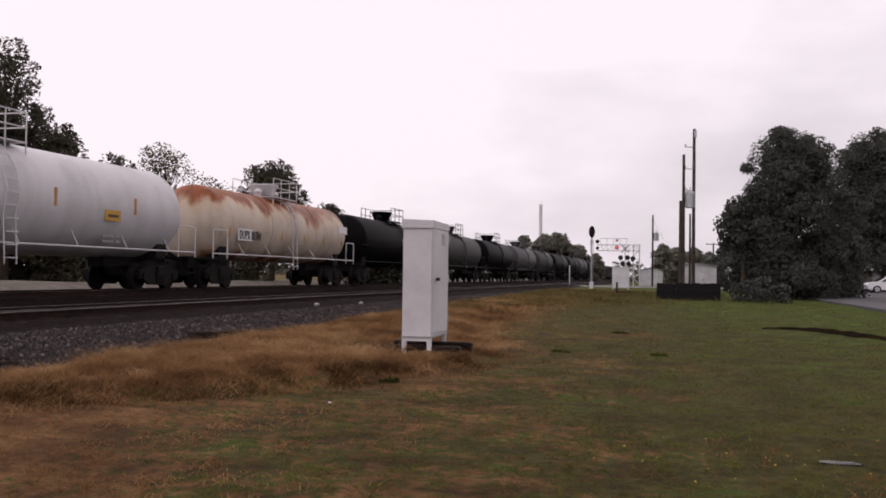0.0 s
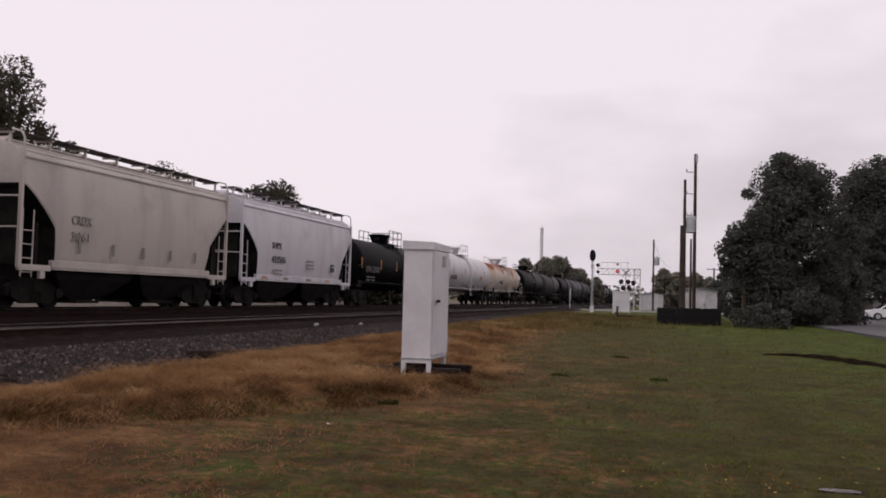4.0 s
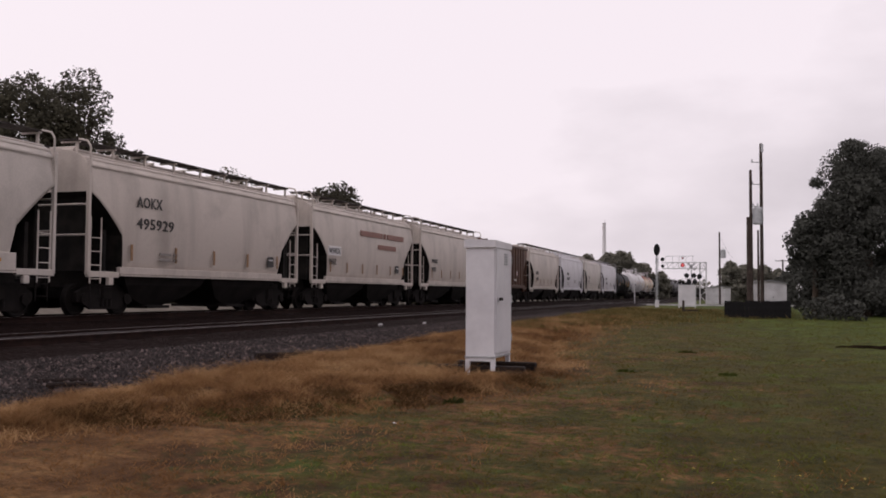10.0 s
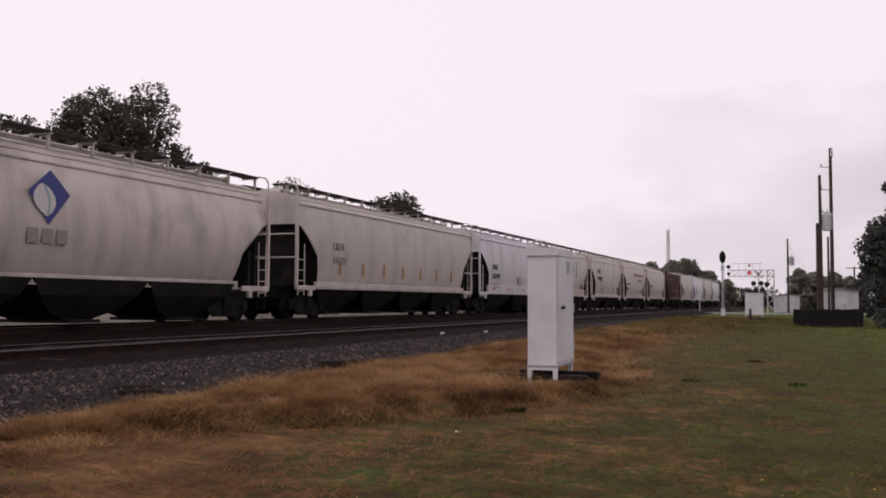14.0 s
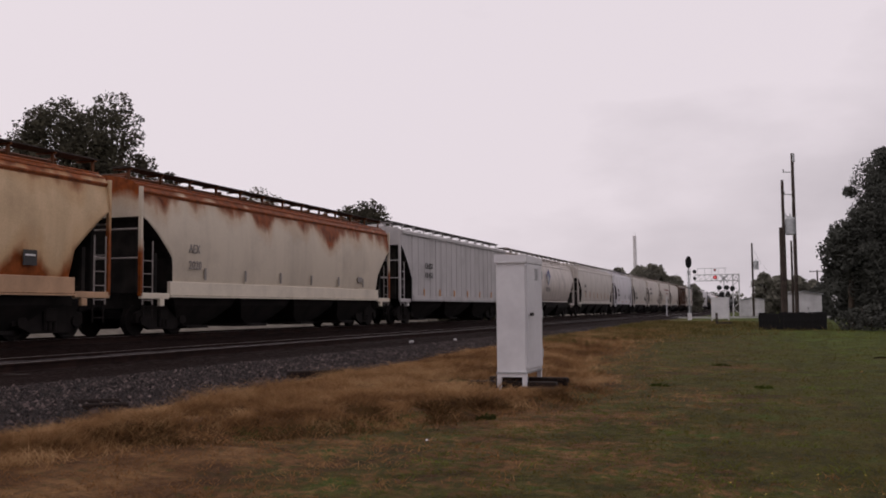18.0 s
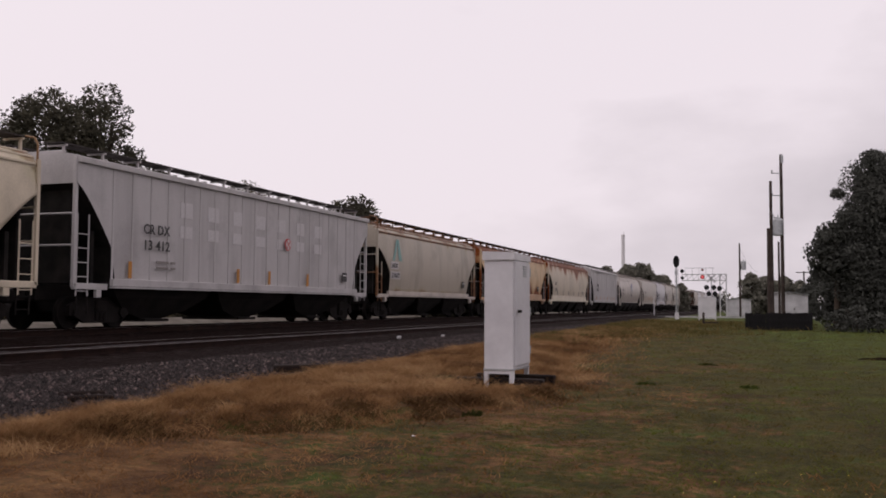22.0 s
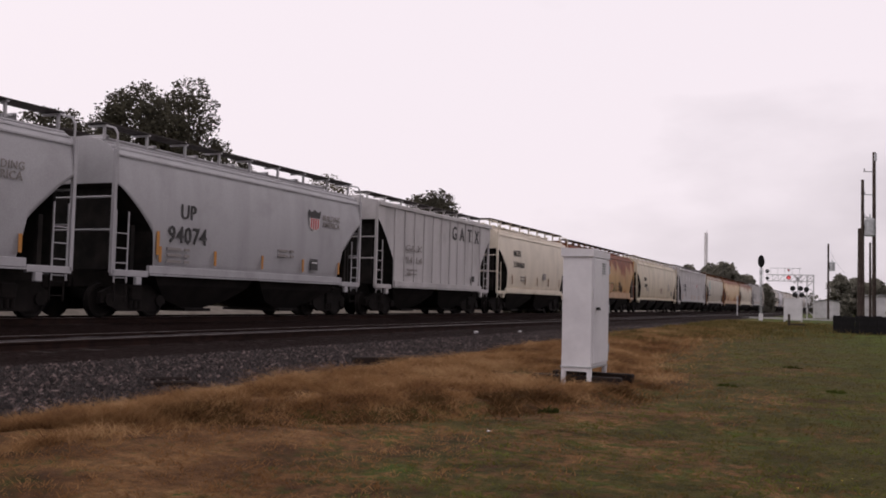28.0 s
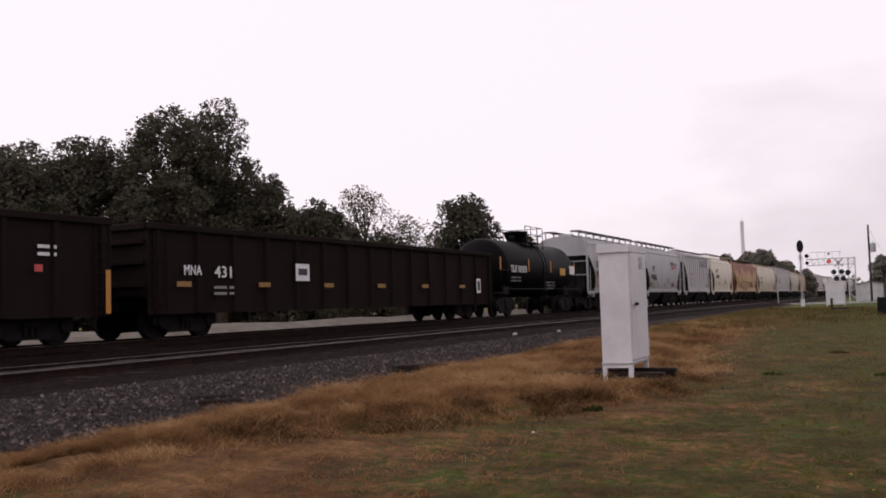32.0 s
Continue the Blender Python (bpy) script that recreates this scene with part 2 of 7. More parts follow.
def blade_material(name, low, mid, high, rough=0.7, drift=0.0):
    m, nt, bsdf, n, link = nodes_of(name)
    geo = n("ShaderNodeNewGeometry")
    patch, fine = noise_node(nt, geo.outputs["Position"], 0.55, 5), noise_node(nt, geo.outputs["Position"], 2.6, 3)
    f = math_node(nt, "MULTIPLY_ADD", geo.outputs["Random Per Island"], 0.28, math_node(nt, "MULTIPLY_ADD", patch, 2.2, math_node(nt, "MULTIPLY_ADD", fine, 1.3, -1.4)), clamp=True)
    sep = n("ShaderNodeSeparateXYZ")
    link(geo.outputs["Position"], sep.inputs[0])
    f = math_node(nt, "MULTIPLY_ADD", sep.outputs[0], drift, f, clamp=True)
    link(ramp_node(nt, f, [(0.12, low), (0.5, mid), (0.88, high)]), bsdf.inputs["Base Color"])
    # matted blades: soft light from above
    up = n("ShaderNodeVectorMath")
    up.operation = "MULTIPLY_ADD"
    link(geo.outputs["Normal"], up.inputs[0])
    up.inputs[1].default_value, up.inputs[2].default_value = (0.5, 0.5, 0.5), (0, 0, 0.6)
    even = n("ShaderNodeVectorMath")
    even.operation = "NORMALIZE"
    link(up.outputs[0], even.inputs[0])
    link(even.outputs[0], bsdf.inputs["Normal"])
    bsdf.inputs["Roughness"].default_value, bsdf.inputs["Specular IOR Level"].default_value = rough, 0.03
    thin, both = n("ShaderNodeBsdfTranslucent"), n("ShaderNodeMixShader")
    link(bsdf.inputs["Base Color"].links[0].from_socket, thin.inputs["Color"])
    both.inputs[0].default_value = 0.5
    link(bsdf.outputs[0], both.inputs[1]), link(thin.outputs[0], both.inputs[2])
    link(both.outputs[0], nt.nodes["Material Output"].inputs[0])
    return m


def ballast_material():
    """Crushed stone, blackened with oil and brake dust along the tracks."""
    m, nt, bsdf, n, link = nodes_of("crushed_stone")
    geo = n("ShaderNodeNewGeometry")
    vec = geo.outputs["Position"]
    cells = n("ShaderNodeTexVoronoi")
    cells.inputs["Scale"].default_value = 13.0
    link(vec, cells.inputs["Vector"])
    tone = n("ShaderNodeSeparateColor")
    link(cells.outputs["Color"], tone.inputs[0])
    broad, grain = noise_node(nt, vec, 0.9, 5), noise_node(nt, vec, 60.0, 4)
    col = ramp_node(nt, tone.outputs[0], [(0.0, (0.006, 0.0042, 0.004)), (0.5, (0.025, 0.0185, 0.0175)), (0.85, (0.054, 0.042, 0.04)), (1.0, (0.2, 0.165, 0.16))])
    col = mix_node(nt, 0.6, col, ramp_node(nt, broad, [(0.3, (0.55, 0.52, 0.5)), (0.7, (1.25, 1.25, 1.25))]), "MULTIPLY")
    sep = n("ShaderNodeSeparateXYZ")
    link(vec, sep.inputs[0])
    track = math_node(nt, "MULTIPLY_ADD", sep.outputs[0], -1.0, math_node(nt, "MULTIPLY_ADD", broad, 1.2, -10.7))
    col = mix_node(nt, ramp_node(nt, track, [(0.0, (0, 0, 0)), (0.7, (1, 1, 1))]), col, mix_node(nt, 0.9, col, (0.009, 0.0042, 0.0034)))
    fill = math_node(nt, "ABSOLUTE", math_node(nt, "ADD", sep.outputs[0], 13.2))
    col = mix_node(nt, ramp_node(nt, fill, [(0.45, (1, 1, 1)), (0.75, (0, 0, 0))]), col, ramp_node(nt, tone.outputs[1], [(0.0, (0.022, 0.0175, 0.0175)), (1.0, (0.078, 0.067, 0.068))]))
    link(col, bsdf.inputs["Base Color"])
    bsdf.inputs["Roughness"].default_value, bsdf.inputs["Specular IOR Level"].default_value = 0.85, 0.04
    bump_node(nt, bsdf, math_node(nt, "MULTIPLY_ADD", cells.outputs["Distance"], -1.0, math_node(nt, "MULTIPLY", grain, 0.3)), 1.0, 0.05)
    return m


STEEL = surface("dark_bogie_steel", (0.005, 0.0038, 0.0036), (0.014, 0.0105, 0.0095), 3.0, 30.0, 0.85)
RUSTY = surface("rusty_rail_steel", (0.011, 0.0046, 0.0036), (0.026, 0.0115, 0.0078), 4.0, 40.0, 0.85)
SHINE = surface("worn_rail_head", (0.16, 0.14, 0.135), (0.3, 0.275, 0.27), 6.0, 60.0, 0.42, 0.5, 0.05)
TIE = surface("creosoted_wood", (0.009, 0.0055, 0.0048), (0.024, 0.0155, 0.012), 3.0, 35.0, 0.85)
BALLAST = ballast_material()
STONE = surface("ballast_stone", (0.016, 0.011, 0.0102), (0.057, 0.0418, 0.039), 9.0, 60.0, 0.75, island=1.0)
WHITE = surface("white_enamel", (0.55, 0.535, 0.555), (0.67, 0.655, 0.67), 1.3, 12.0, 0.5, bump=0.04, grit=0.1)
GALV = surface("galvanised_steel", (0.36, 0.37, 0.38), (0.52, 0.53, 0.54), 6.0, 50.0, 0.45, 0.6, 0.05)
POLEWOOD = surface("weathered_pole_wood", (0.035, 0.026, 0.022), (0.08, 0.06, 0.05), 5.0, 30.0, 0.85)
BLACK = surface("black_rubber", (0.012, 0.012, 0.013), (0.028, 0.027, 0.028), 4.0, 40.0, 0.7)
ASPHALT = surface("wet_asphalt", (0.07, 0.067, 0.07), (0.12, 0.116, 0.12), 0.4, 18.0, 0.75, world=True)
BARK = surface("tree_bark", (0.03, 0.022, 0.017), (0.075, 0.056, 0.042), 4.0, 25.0, 0.9)
YELLOW = plain("reflective_yellow", (0.5, 0.27, 0.03))
ORANGE = plain("faded_orange_tape", (0.45, 0.19, 0.03))
OCHRE = plain("dull_ochre_strip", (0.26, 0.14, 0.03))
LETTER_DARK = plain("dark_stencil", (0.025, 0.022, 0.022))
LETTER_FADE = plain("faded_stencil", (0.23, 0.205, 0.195))
LETTER_WHITE = plain("white_stencil", (0.72, 0.7, 0.7))
RED = plain("red_paint", (0.5, 0.06, 0.06))
BLUE = plain("blue_paint", (0.03, 0.04, 0.2))
TEAL = plain("faded_teal", (0.22, 0.38, 0.36))


# ---- mesh helpers ----
def part(name, bm, material, parent, label=""):
    me = bm if isinstance(bm, bpy.types.Mesh) else mesh_of(name, bm)
    ob = new(name, me)
    if not me.materials:
        me.materials.append(None)
    ob.material_slots[0].link = "OBJECT"
    ob.material_slots[0].material = material
    ob.parent = parent
    return tagged(ob, label)


def mesh_of(name, bm, smooth=False):
    me = bpy.data.meshes.new(name)
    bm.to_mesh(me)
    bm.free()
    if smooth:
        for p in me.polygons:
            p.use_smooth = True
    return me


def thing(name, label, category, group="", at=None, kind=""):
    ob = new(name)
    if at is not None:
        ob.matrix_basis = at
    return tagged(ob, label, category, group, kind)


def add_box(bm, x0, x1, y0, y1, z0, z1, bevel=0.0, turn=None):
    vs = [bm.verts.new((x, y, z)) for z in (z0, z1) for x, y in ((x0, y0), (x1, y0), (x1, y1), (x0, y1))]
    fs = [bm.faces.new([vs[i] for i in q]) for q in ((3, 2, 1, 0), (4, 5, 6, 7), (0, 1, 5, 4), (1, 2, 6, 5), (2, 3, 7, 6), (3, 0, 4, 7))]
    if bevel:
        es = list({e for f in fs for e in f.edges})
        r = bmesh.ops.bevel(bm, geom=es, offset=bevel, segments=1, affect="EDGES")
        vs = list({v for f in r["faces"] for v in f.verts})
    if turn is not None:
        bmesh.ops.transform(bm, matrix=turn, verts=vs)
    return vs


def add_bar(bm, a, b, r, sides=6, r2=None):
    """A round bar from a to b."""
    a, b = Vector(a), Vector(b)
    q = (b - a).to_track_quat("Z", "Y").to_matrix()
    r2 = r if r2 is None else r2
    rings = []
    for p, rr in ((a, r), (b, r2)):
        rings.append([bm.verts.new(p + q @ Vector((rr * math.cos(2 * math.pi * i / sides), rr * math.sin(2 * math.pi * i / sides), 0))) for i in range(sides)])
    for i in range(sides):
        j = (i + 1) % sides
        bm.faces.new((rings[0][i], rings[0][j], rings[1][j], rings[1][i]))
    bm.faces.new(rings[0][::-1]), bm.faces.new(rings[1])


def add_loft(bm, rings, closed=True, caps=True):
    vs = [[bm.verts.new(p) for p in ring] for ring in rings]
    n = len(vs[0])
    for a, b in zip(vs, vs[1:]):
        for i in range(n if closed else n - 1):
            j = (i + 1) % n
            bm.faces.new((a[i], a[j], b[j], b[i]))
    if caps:
        bm.faces.new(vs[0][::-1]), bm.faces.new(vs[-1])
    return vs


def add_disc_y(bm, c, r, y0, y1, sides=20, along="y"):
    """A solid disc whose axle runs along x or y."""
    def ring(v):
        pts = []
        for i in range(sides):
            a = 2 * math.pi * i / sides
            p = (c[0] + r * math.cos(a), v, c[2] + r * math.sin(a)) if along == "y" else (v, c[1] + r * math.cos(a), c[2] + r * math.sin(a))
            pts.append(p)
        return pts
    add_loft(bm, [ring(y0), ring(y1)])


MESHES = {}


def cached(key, build, smooth=False):
    """The mesh that build(bm) shapes, made once for all alike parts."""
    if key not in MESHES:
        bm = bmesh.new()
        build(bm)
        bmesh.ops.recalc_face_normals(bm, faces=bm.faces)
        MESHES[key] = mesh_of(key[0] if isinstance(key, tuple) else key, bm, smooth)
    return MESHES[key]


def lettering(words, size, squeeze=1.0):
    """A flat mesh of words in the built-in font, from its left foot."""
    key = ("lettering", words, size, squeeze)
    if key not in MESHES:
        cu = bpy.data.curves.new("lettering", "FONT")
        cu.body, cu.size, cu.extrude, cu.resolution_u = words, size, 0.006, 2
        cu.space_character, cu.offset = 1.05, size * 0.012
        tmp = bpy.data.objects.new("lettering", cu)
        me = bpy.data.meshes.new_from_object(tmp)
        me.transform(Matrix.Diagonal((squeeze, 1, 1, 1)))
        me.materials.clear()
        bpy.data.objects.remove(tmp)
        bpy.data.curves.remove(cu)
        MESHES[key] = me
    return MESHES[key]


SIDE_ON = Matrix(((0, 0, 1, 0), (1, 0, 0, 0), (0, 1, 0, 0), (0, 0, 0, 1)))


def write(words, car, x, y, z, size, material, squeeze=1.0, lean=0.0):
    """Words on the side of a car that faces the road: from y forwards, foot at z."""
    ob = part("lettering", lettering(words, size, squeeze), material, car)
    ob.matrix_basis = Matrix.Translation((x, y, z)) @ pose(0, 0, 0, 0, lean, 0) @ SIDE_ON
    return ob


def fit_words(words, car, x, y, z, height, width, material):
    """Words of a given letter height and overall width on the side of a car."""
    me = lettering(words, height / 0.7)
    long = max(v.co.x for v in me.vertices)
    ob = part("lettering", me, material, car)
    ob.matrix_basis = Matrix.Translation((x, y, z)) @ SIDE_ON @ Matrix.Diagonal((width / long, 1, 1, 1))
    return ob


def panel(name, car, x, y0, y1, z0, z1, material, lean=0.0):
    me = cached((name, round(y1 - y0, 3), round(z1 - z0, 3)), lambda bm: add_box(bm, -0.008, 0.008, 0, y1 - y0, 0, z1 - z0))
    ob = part(name, me, material, car)
    ob.matrix_basis = Matrix.Translation((x, y0, z0)) @ pose(0, 0, 0, 0, lean, 0)
    return ob


# ---- ground, ballast and tracks ----
TRACK_X, TRACK_Z = -17.8, 0.49        # the train's track: centre and rail top
SIDING_X, SIDING_Z = -13.15, 0.284    # the empty track beside the grass


def foot_of_ballast(y):
    """Where the crushed stone ends in the grass."""
    return -6.35 - 0.062 * max(-20.0, min(y, 70.0)) + 0.0001 * max(0, min(y, 70.0)) ** 2


def band_edge(y):
    """Near edge of the tall dead grass beside the ballast."""
    marks = ((-5, -5.2), (5.5, -5.2), (7.0, -4.8), (7.9, -4.0), (10, -3.0), (13, -2.5), (16, -3.2), (20, -4.4), (30, -5.6), (45, -7.6), (60, -9.0))
    for (ya, xa), (yb, xb) in zip(marks, marks[1:]):
        if y <= yb:
            return xa + (xb - xa) * (y - ya) / (yb - ya)
    return -9.0


def ease(v):
    v = min(1.0, max(0.0, v))
    return v * v * (3 - 2 * v)


def bumps(x, y, f, seed):
    return noise.noise(Vector((x * f, y * f, seed)))


def lie(x, y):
    """Height of the grass: tussocks, the matted bank beside the ballast, a hollow round the cabinet, hummocks far off."""
    z = 0.05 * bumps(x, y, 0.35, 0) + 0.025 * bumps(x, y, 1.1, 3)
    z += 0.10 * math.exp(-((x - foot_of_ballast(y) - 1.4) / 1.2) ** 2)
    near = ease((34 - y) / 14)
    if near and abs(x) < 30:
        z += near * (0.022 * bumps(x, y, 2.4, 21) + 0.014 * bumps(x, y, 5.2, 22))
        # the bank ends in a ragged lip
        edge = band_edge(y) + 0.35 * bumps(x, y, 0.9, 23)
        z += near * ease((y - 4) / 3) * 0.085 * ease((edge - x) / 0.35) * ease((x - foot_of_ballast(y)) / 1.2)
        z -= near * 0.02 * math.exp(-((x - edge - 0.15) / 0.22) ** 2)
        z -= 0.09 * math.exp(-((x + 3.5) / 0.95) ** 2 - ((y - 12.9) / 1.1) ** 2)
    far = ease((y - 26) / 14) * ease((85 - y) / 20) * ease((x - foot_of_ballast(y) + 0.3) / 2.0) * ease((9 - x) / 4)
    if far:
        z += far * (0.16 * bumps(x, y, 0.22, 24) + 0.09 * bumps(x, y, 0.5, 25))
    fade = max(0.0, 1 - math.hypot(x, y) / 110)
    return z * fade - 0.02


def build_ground():
    bm = bmesh.new()
    xs = [-2500, -900, -300, -120, -60, -35] + [-26 + 0.5 * i for i in range(28)] + [-12 + 0.2 * i for i in range(91)] + [6.5 + 0.5 * i for i in range(32)] + [24, 28, 35, 60, 120, 300, 900, 2500]
    ys = [-2500, -600, -150, -60, -25] + [-10 + 0.5 * i for i in range(26)] + [3 + 0.2 * i for i in range(90)] + [21 + 0.5 * i for i in range(98)] + [70, 72, 76, 80, 86, 96, 120, 160, 240, 400, 800, 1500, 3500]
    rows = [[bm.verts.new((x, y, lie(x, y))) for x in xs] for y in ys]
    for a, b in zip(rows, rows[1:]):
        for i in range(len(xs) - 1):
            bm.faces.new((a[i], a[i + 1], b[i + 1], b[i]))
    g = new("ground", mesh_of("ground", bm, True))
    g.data.materials.append(ground_material())
    tagged(g, "rough grass, tan and dry near the tracks, green beyond", "ground", kind="structure")


build_ground()


def ballast_height(x, y, foot):
    """Cross-section of the two-track bed."""
    marks = [(foot + 0.5, -0.10), (foot, 0.02), (foot - 1.2, 0.07), (-11.3, 0.08), (-11.75, 0.12), (-12.42, 0.13), (-12.6, 0.24), (-13.7, 0.24), (-13.9, 0.13), (-14.6, 0.13), (-15.9, 0.33), (-19.7, 0.33), (-21.6, 0.0), (-22.2, -0.12)]
    for (xa, za), (xb, zb) in zip(marks, marks[1:]):
        if xb <= x <= xa:
            return za + (zb - za) * (xa - x) / max(1e-6, xa - xb)
    return -0.12


def build_ballast():
    bm = bmesh.new()
    ys = [-460, -200, -60, -40, -25] + [-15 + 0.4 * i for i in range(176)] + [57, 60, 64, 70, 80, 95, 120, 170, 260, 420, 700, 1200]
    rows = []
    for y in ys:
        foot = foot_of_ballast(y) + (0.35 * noise.noise(Vector((0, y * 0.5, 7))) + 0.2 * noise.noise(Vector((0, y * 1.7, 9))) if y < 60 else 0)
        row = []
        for i in range(90):
            f = i / 89
            x = foot + 0.5 + f * (-22.2 - foot - 0.5)
            z = ballast_height(x, y, foot)
            if y < 60:
                z += 0.022 * noise.noise(Vector((x * 6, y * 6, 1))) + 0.02 * noise.noise(Vector((x * 2, y * 2, 5)))
            row.append(bm.verts.new((x, y, z)))
        rows.append(row)
    for a, b in zip(rows, rows[1:]):
        for i in range(89):
            bm.faces.new((a[i + 1], a[i], b[i], b[i + 1]))
    ob = new("ballast_bed", mesh_of("ballast_bed", bm, True))
    ob.data.materials.append(BALLAST)
    tagged(ob, "grey crushed stone ballast under two railway tracks", "ballast", kind="structure")
    return ob


build_ballast()


def stones():
    """Loose stones over the near shoulder of the bed."""
    rng = random.Random(5)
    verts, faces = [], []
    for k in range(34000):
        y = 4 + 38 * rng.random() ** 1.35
        foot = foot_of_ballast(y)
        x = foot - 0.1 + 0.5 * rng.gauss(0, 0.5) if rng.random() < 0.12 else foot - rng.random() * (foot + 10.4)
        z = ballast_height(x, y, foot)
        r = rng.uniform(0.02, 0.052)
        base = len(verts)
        ang = rng.random() * 6.3
        for u, v, w in ((1, 0, 0.2), (-0.2, 0.9, 0), (-0.8, -0.1, 0.3), (0.1, -0.9, 0.1), (0.1, 0.1, 0.95)):
            s = r * rng.uniform(0.7, 1.25)
            verts.append((x + s * (u * math.cos(ang) - v * math.sin(ang)), y + s * (u * math.sin(ang) + v * math.cos(ang)), z + s * w))
        faces += [(base, base + 1, base + 4), (base + 1, base + 2, base + 4), (base + 2, base + 3, base + 4), (base + 3, base, base + 4)]
    me = bpy.data.meshes.new("ballast_stones")
    me.from_pydata(verts, [], faces)
    me.materials.append(STONE)
    tagged(new("ballast_stones", me), "loose grey ballast stones along the track shoulder", "stones", kind="stuff")


stones()


def build_track(x0, z0, name, label):
    track = thing(name, label, "railway track", kind="structure")
    prof = [(-0.07, 0), (0.07, 0), (0.07, 0.015), (0.012, 0.035), (0.012, 0.125), (0.036, 0.14), (0.036, 0.172), (-0.036, 0.172), (-0.036, 0.14), (-0.012, 0.125), (-0.012, 0.035), (-0.07, 0.015)]

    def rail(bm):
        add_loft(bm, [[(px, y, pz - 0.172) for px, pz in prof] for y in (-460, 1200)])

    def head(bm):
        add_box(bm, -0.028, 0.028, -460, 1200, 0.0, 0.003)
    for dx in (-0.7525, 0.7525):
        r = part("rail", cached("rail", rail), RUSTY, track, "rusty steel rail with a worn bright head")
        r.location = (x0 + dx, 0, z0)
        h = part("rail_head", cached("rail_head", head), SHINE, r)
    tie = cached("sleeper", lambda bm: add_box(bm, -1.3, 1.3, -0.11, 0.11, -0.17, 0.0, 0.012))
    rng = random.Random(int(-x0 * 10))
    for k in range(150):
        t = part("sleeper", tie, TIE, track)
        t.location = (x0 + rng.uniform(-0.03, 0.03), -12 + 0.54 * k, z0 - 0.165 + rng.uniform(-0.01, 0.01))
        t.rotation_euler = (0, 0, rng.uniform(-0.02, 0.02))


build_track(TRACK_X, TRACK_Z, "main_track", "railway track that the freight train runs on")
build_track(SIDING_X, SIDING_Z, "siding_track", "empty railway track with rusty rails beside the grass")


# ---- rolling stock ----
def truck(car, y):
    """A three-piece freight bogie with two wheelsets."""
    def bolster(bm):
        add_box(bm, -1.15, 1.15, -0.22, 0.22, 0.42, 0.78, 0.04)
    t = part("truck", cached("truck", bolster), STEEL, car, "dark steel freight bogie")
    t.location = (0, y, 0)

    def frame_side(bm):
        pts = [(-1.15, 0.36), (-1.0, 0.36), (-0.55, 0.16), (0.55, 0.16), (1.0, 0.36), (1.15, 0.36), (1.15, 0.62), (0.6, 0.84), (-0.6, 0.84), (-1.15, 0.62)]
        add_loft(bm, [[(x, yy, z) for yy, z in pts] for x in (-0.06, 0.06)])
        for s in (-1, 1):
            add_disc_y(bm, (0, s * 0.89, 0.44), 0.15, -0.12, 0.12, 12, "x")
        for k in (-0.16, 0.0, 0.16):
            add_bar(bm, (0.07, k, 0.24), (0.07, k, 0.5), 0.06, 8)

    def wheel(bm):
        def ring(x, r):
            return [(x, r * math.cos(a), r * math.sin(a)) for a in (2 * math.pi * i / 24 for i in range(24))]
        add_loft(bm, [ring(-0.07, 0.455), ring(-0.045, 0.455), ring(-0.03, 0.43), ring(0.07, 0.42), ring(0.072, 0.36), ring(0.03, 0.33), ring(0.03, 0.15), ring(0.08, 0.12), ring(0.08, 0.05)])
    for s in (-1, 1):
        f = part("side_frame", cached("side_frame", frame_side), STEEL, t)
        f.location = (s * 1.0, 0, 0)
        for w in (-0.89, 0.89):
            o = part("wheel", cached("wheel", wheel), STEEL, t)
            o.matrix_basis = Matrix.Translation((s * 0.7525, w, 0.42)) @ (pose(0, 0, 0) if s > 0 else pose(0, 0, 0, 0, 0, 180))
    return t


def running_gear(car, length, inset):
    half = length / 2
    for s in (-1, 1):
        truck(car, s * (half - inset))

        def coup(bm):
            add_box(bm, -0.13, 0.13, 0, 0.55, 0.72, 0.98, 0.02)
            add_box(bm, -0.17, 0.17, 0.5, 0.72, 0.66, 1.02, 0.05)
        c = part("coupler", cached("coupler", coup), STEEL, car)
        c.matrix_basis = pose(0, s * (half - 0.68), 0, 0, 0, 0 if s > 0 else 180)


def ladder_mesh(height, width=0.42, step=0.36):
    def build(bm):
        for y in (0, width):
            add_bar(bm, (0, y, 0), (0, y, height), 0.022, 6)
        for k in range(int(height / step)):
            add_bar(bm, (0, 0, 0.12 + k * step), (0, width, 0.12 + k * step), 0.016, 6)
    return cached(("ladder", round(height, 2), width), build)


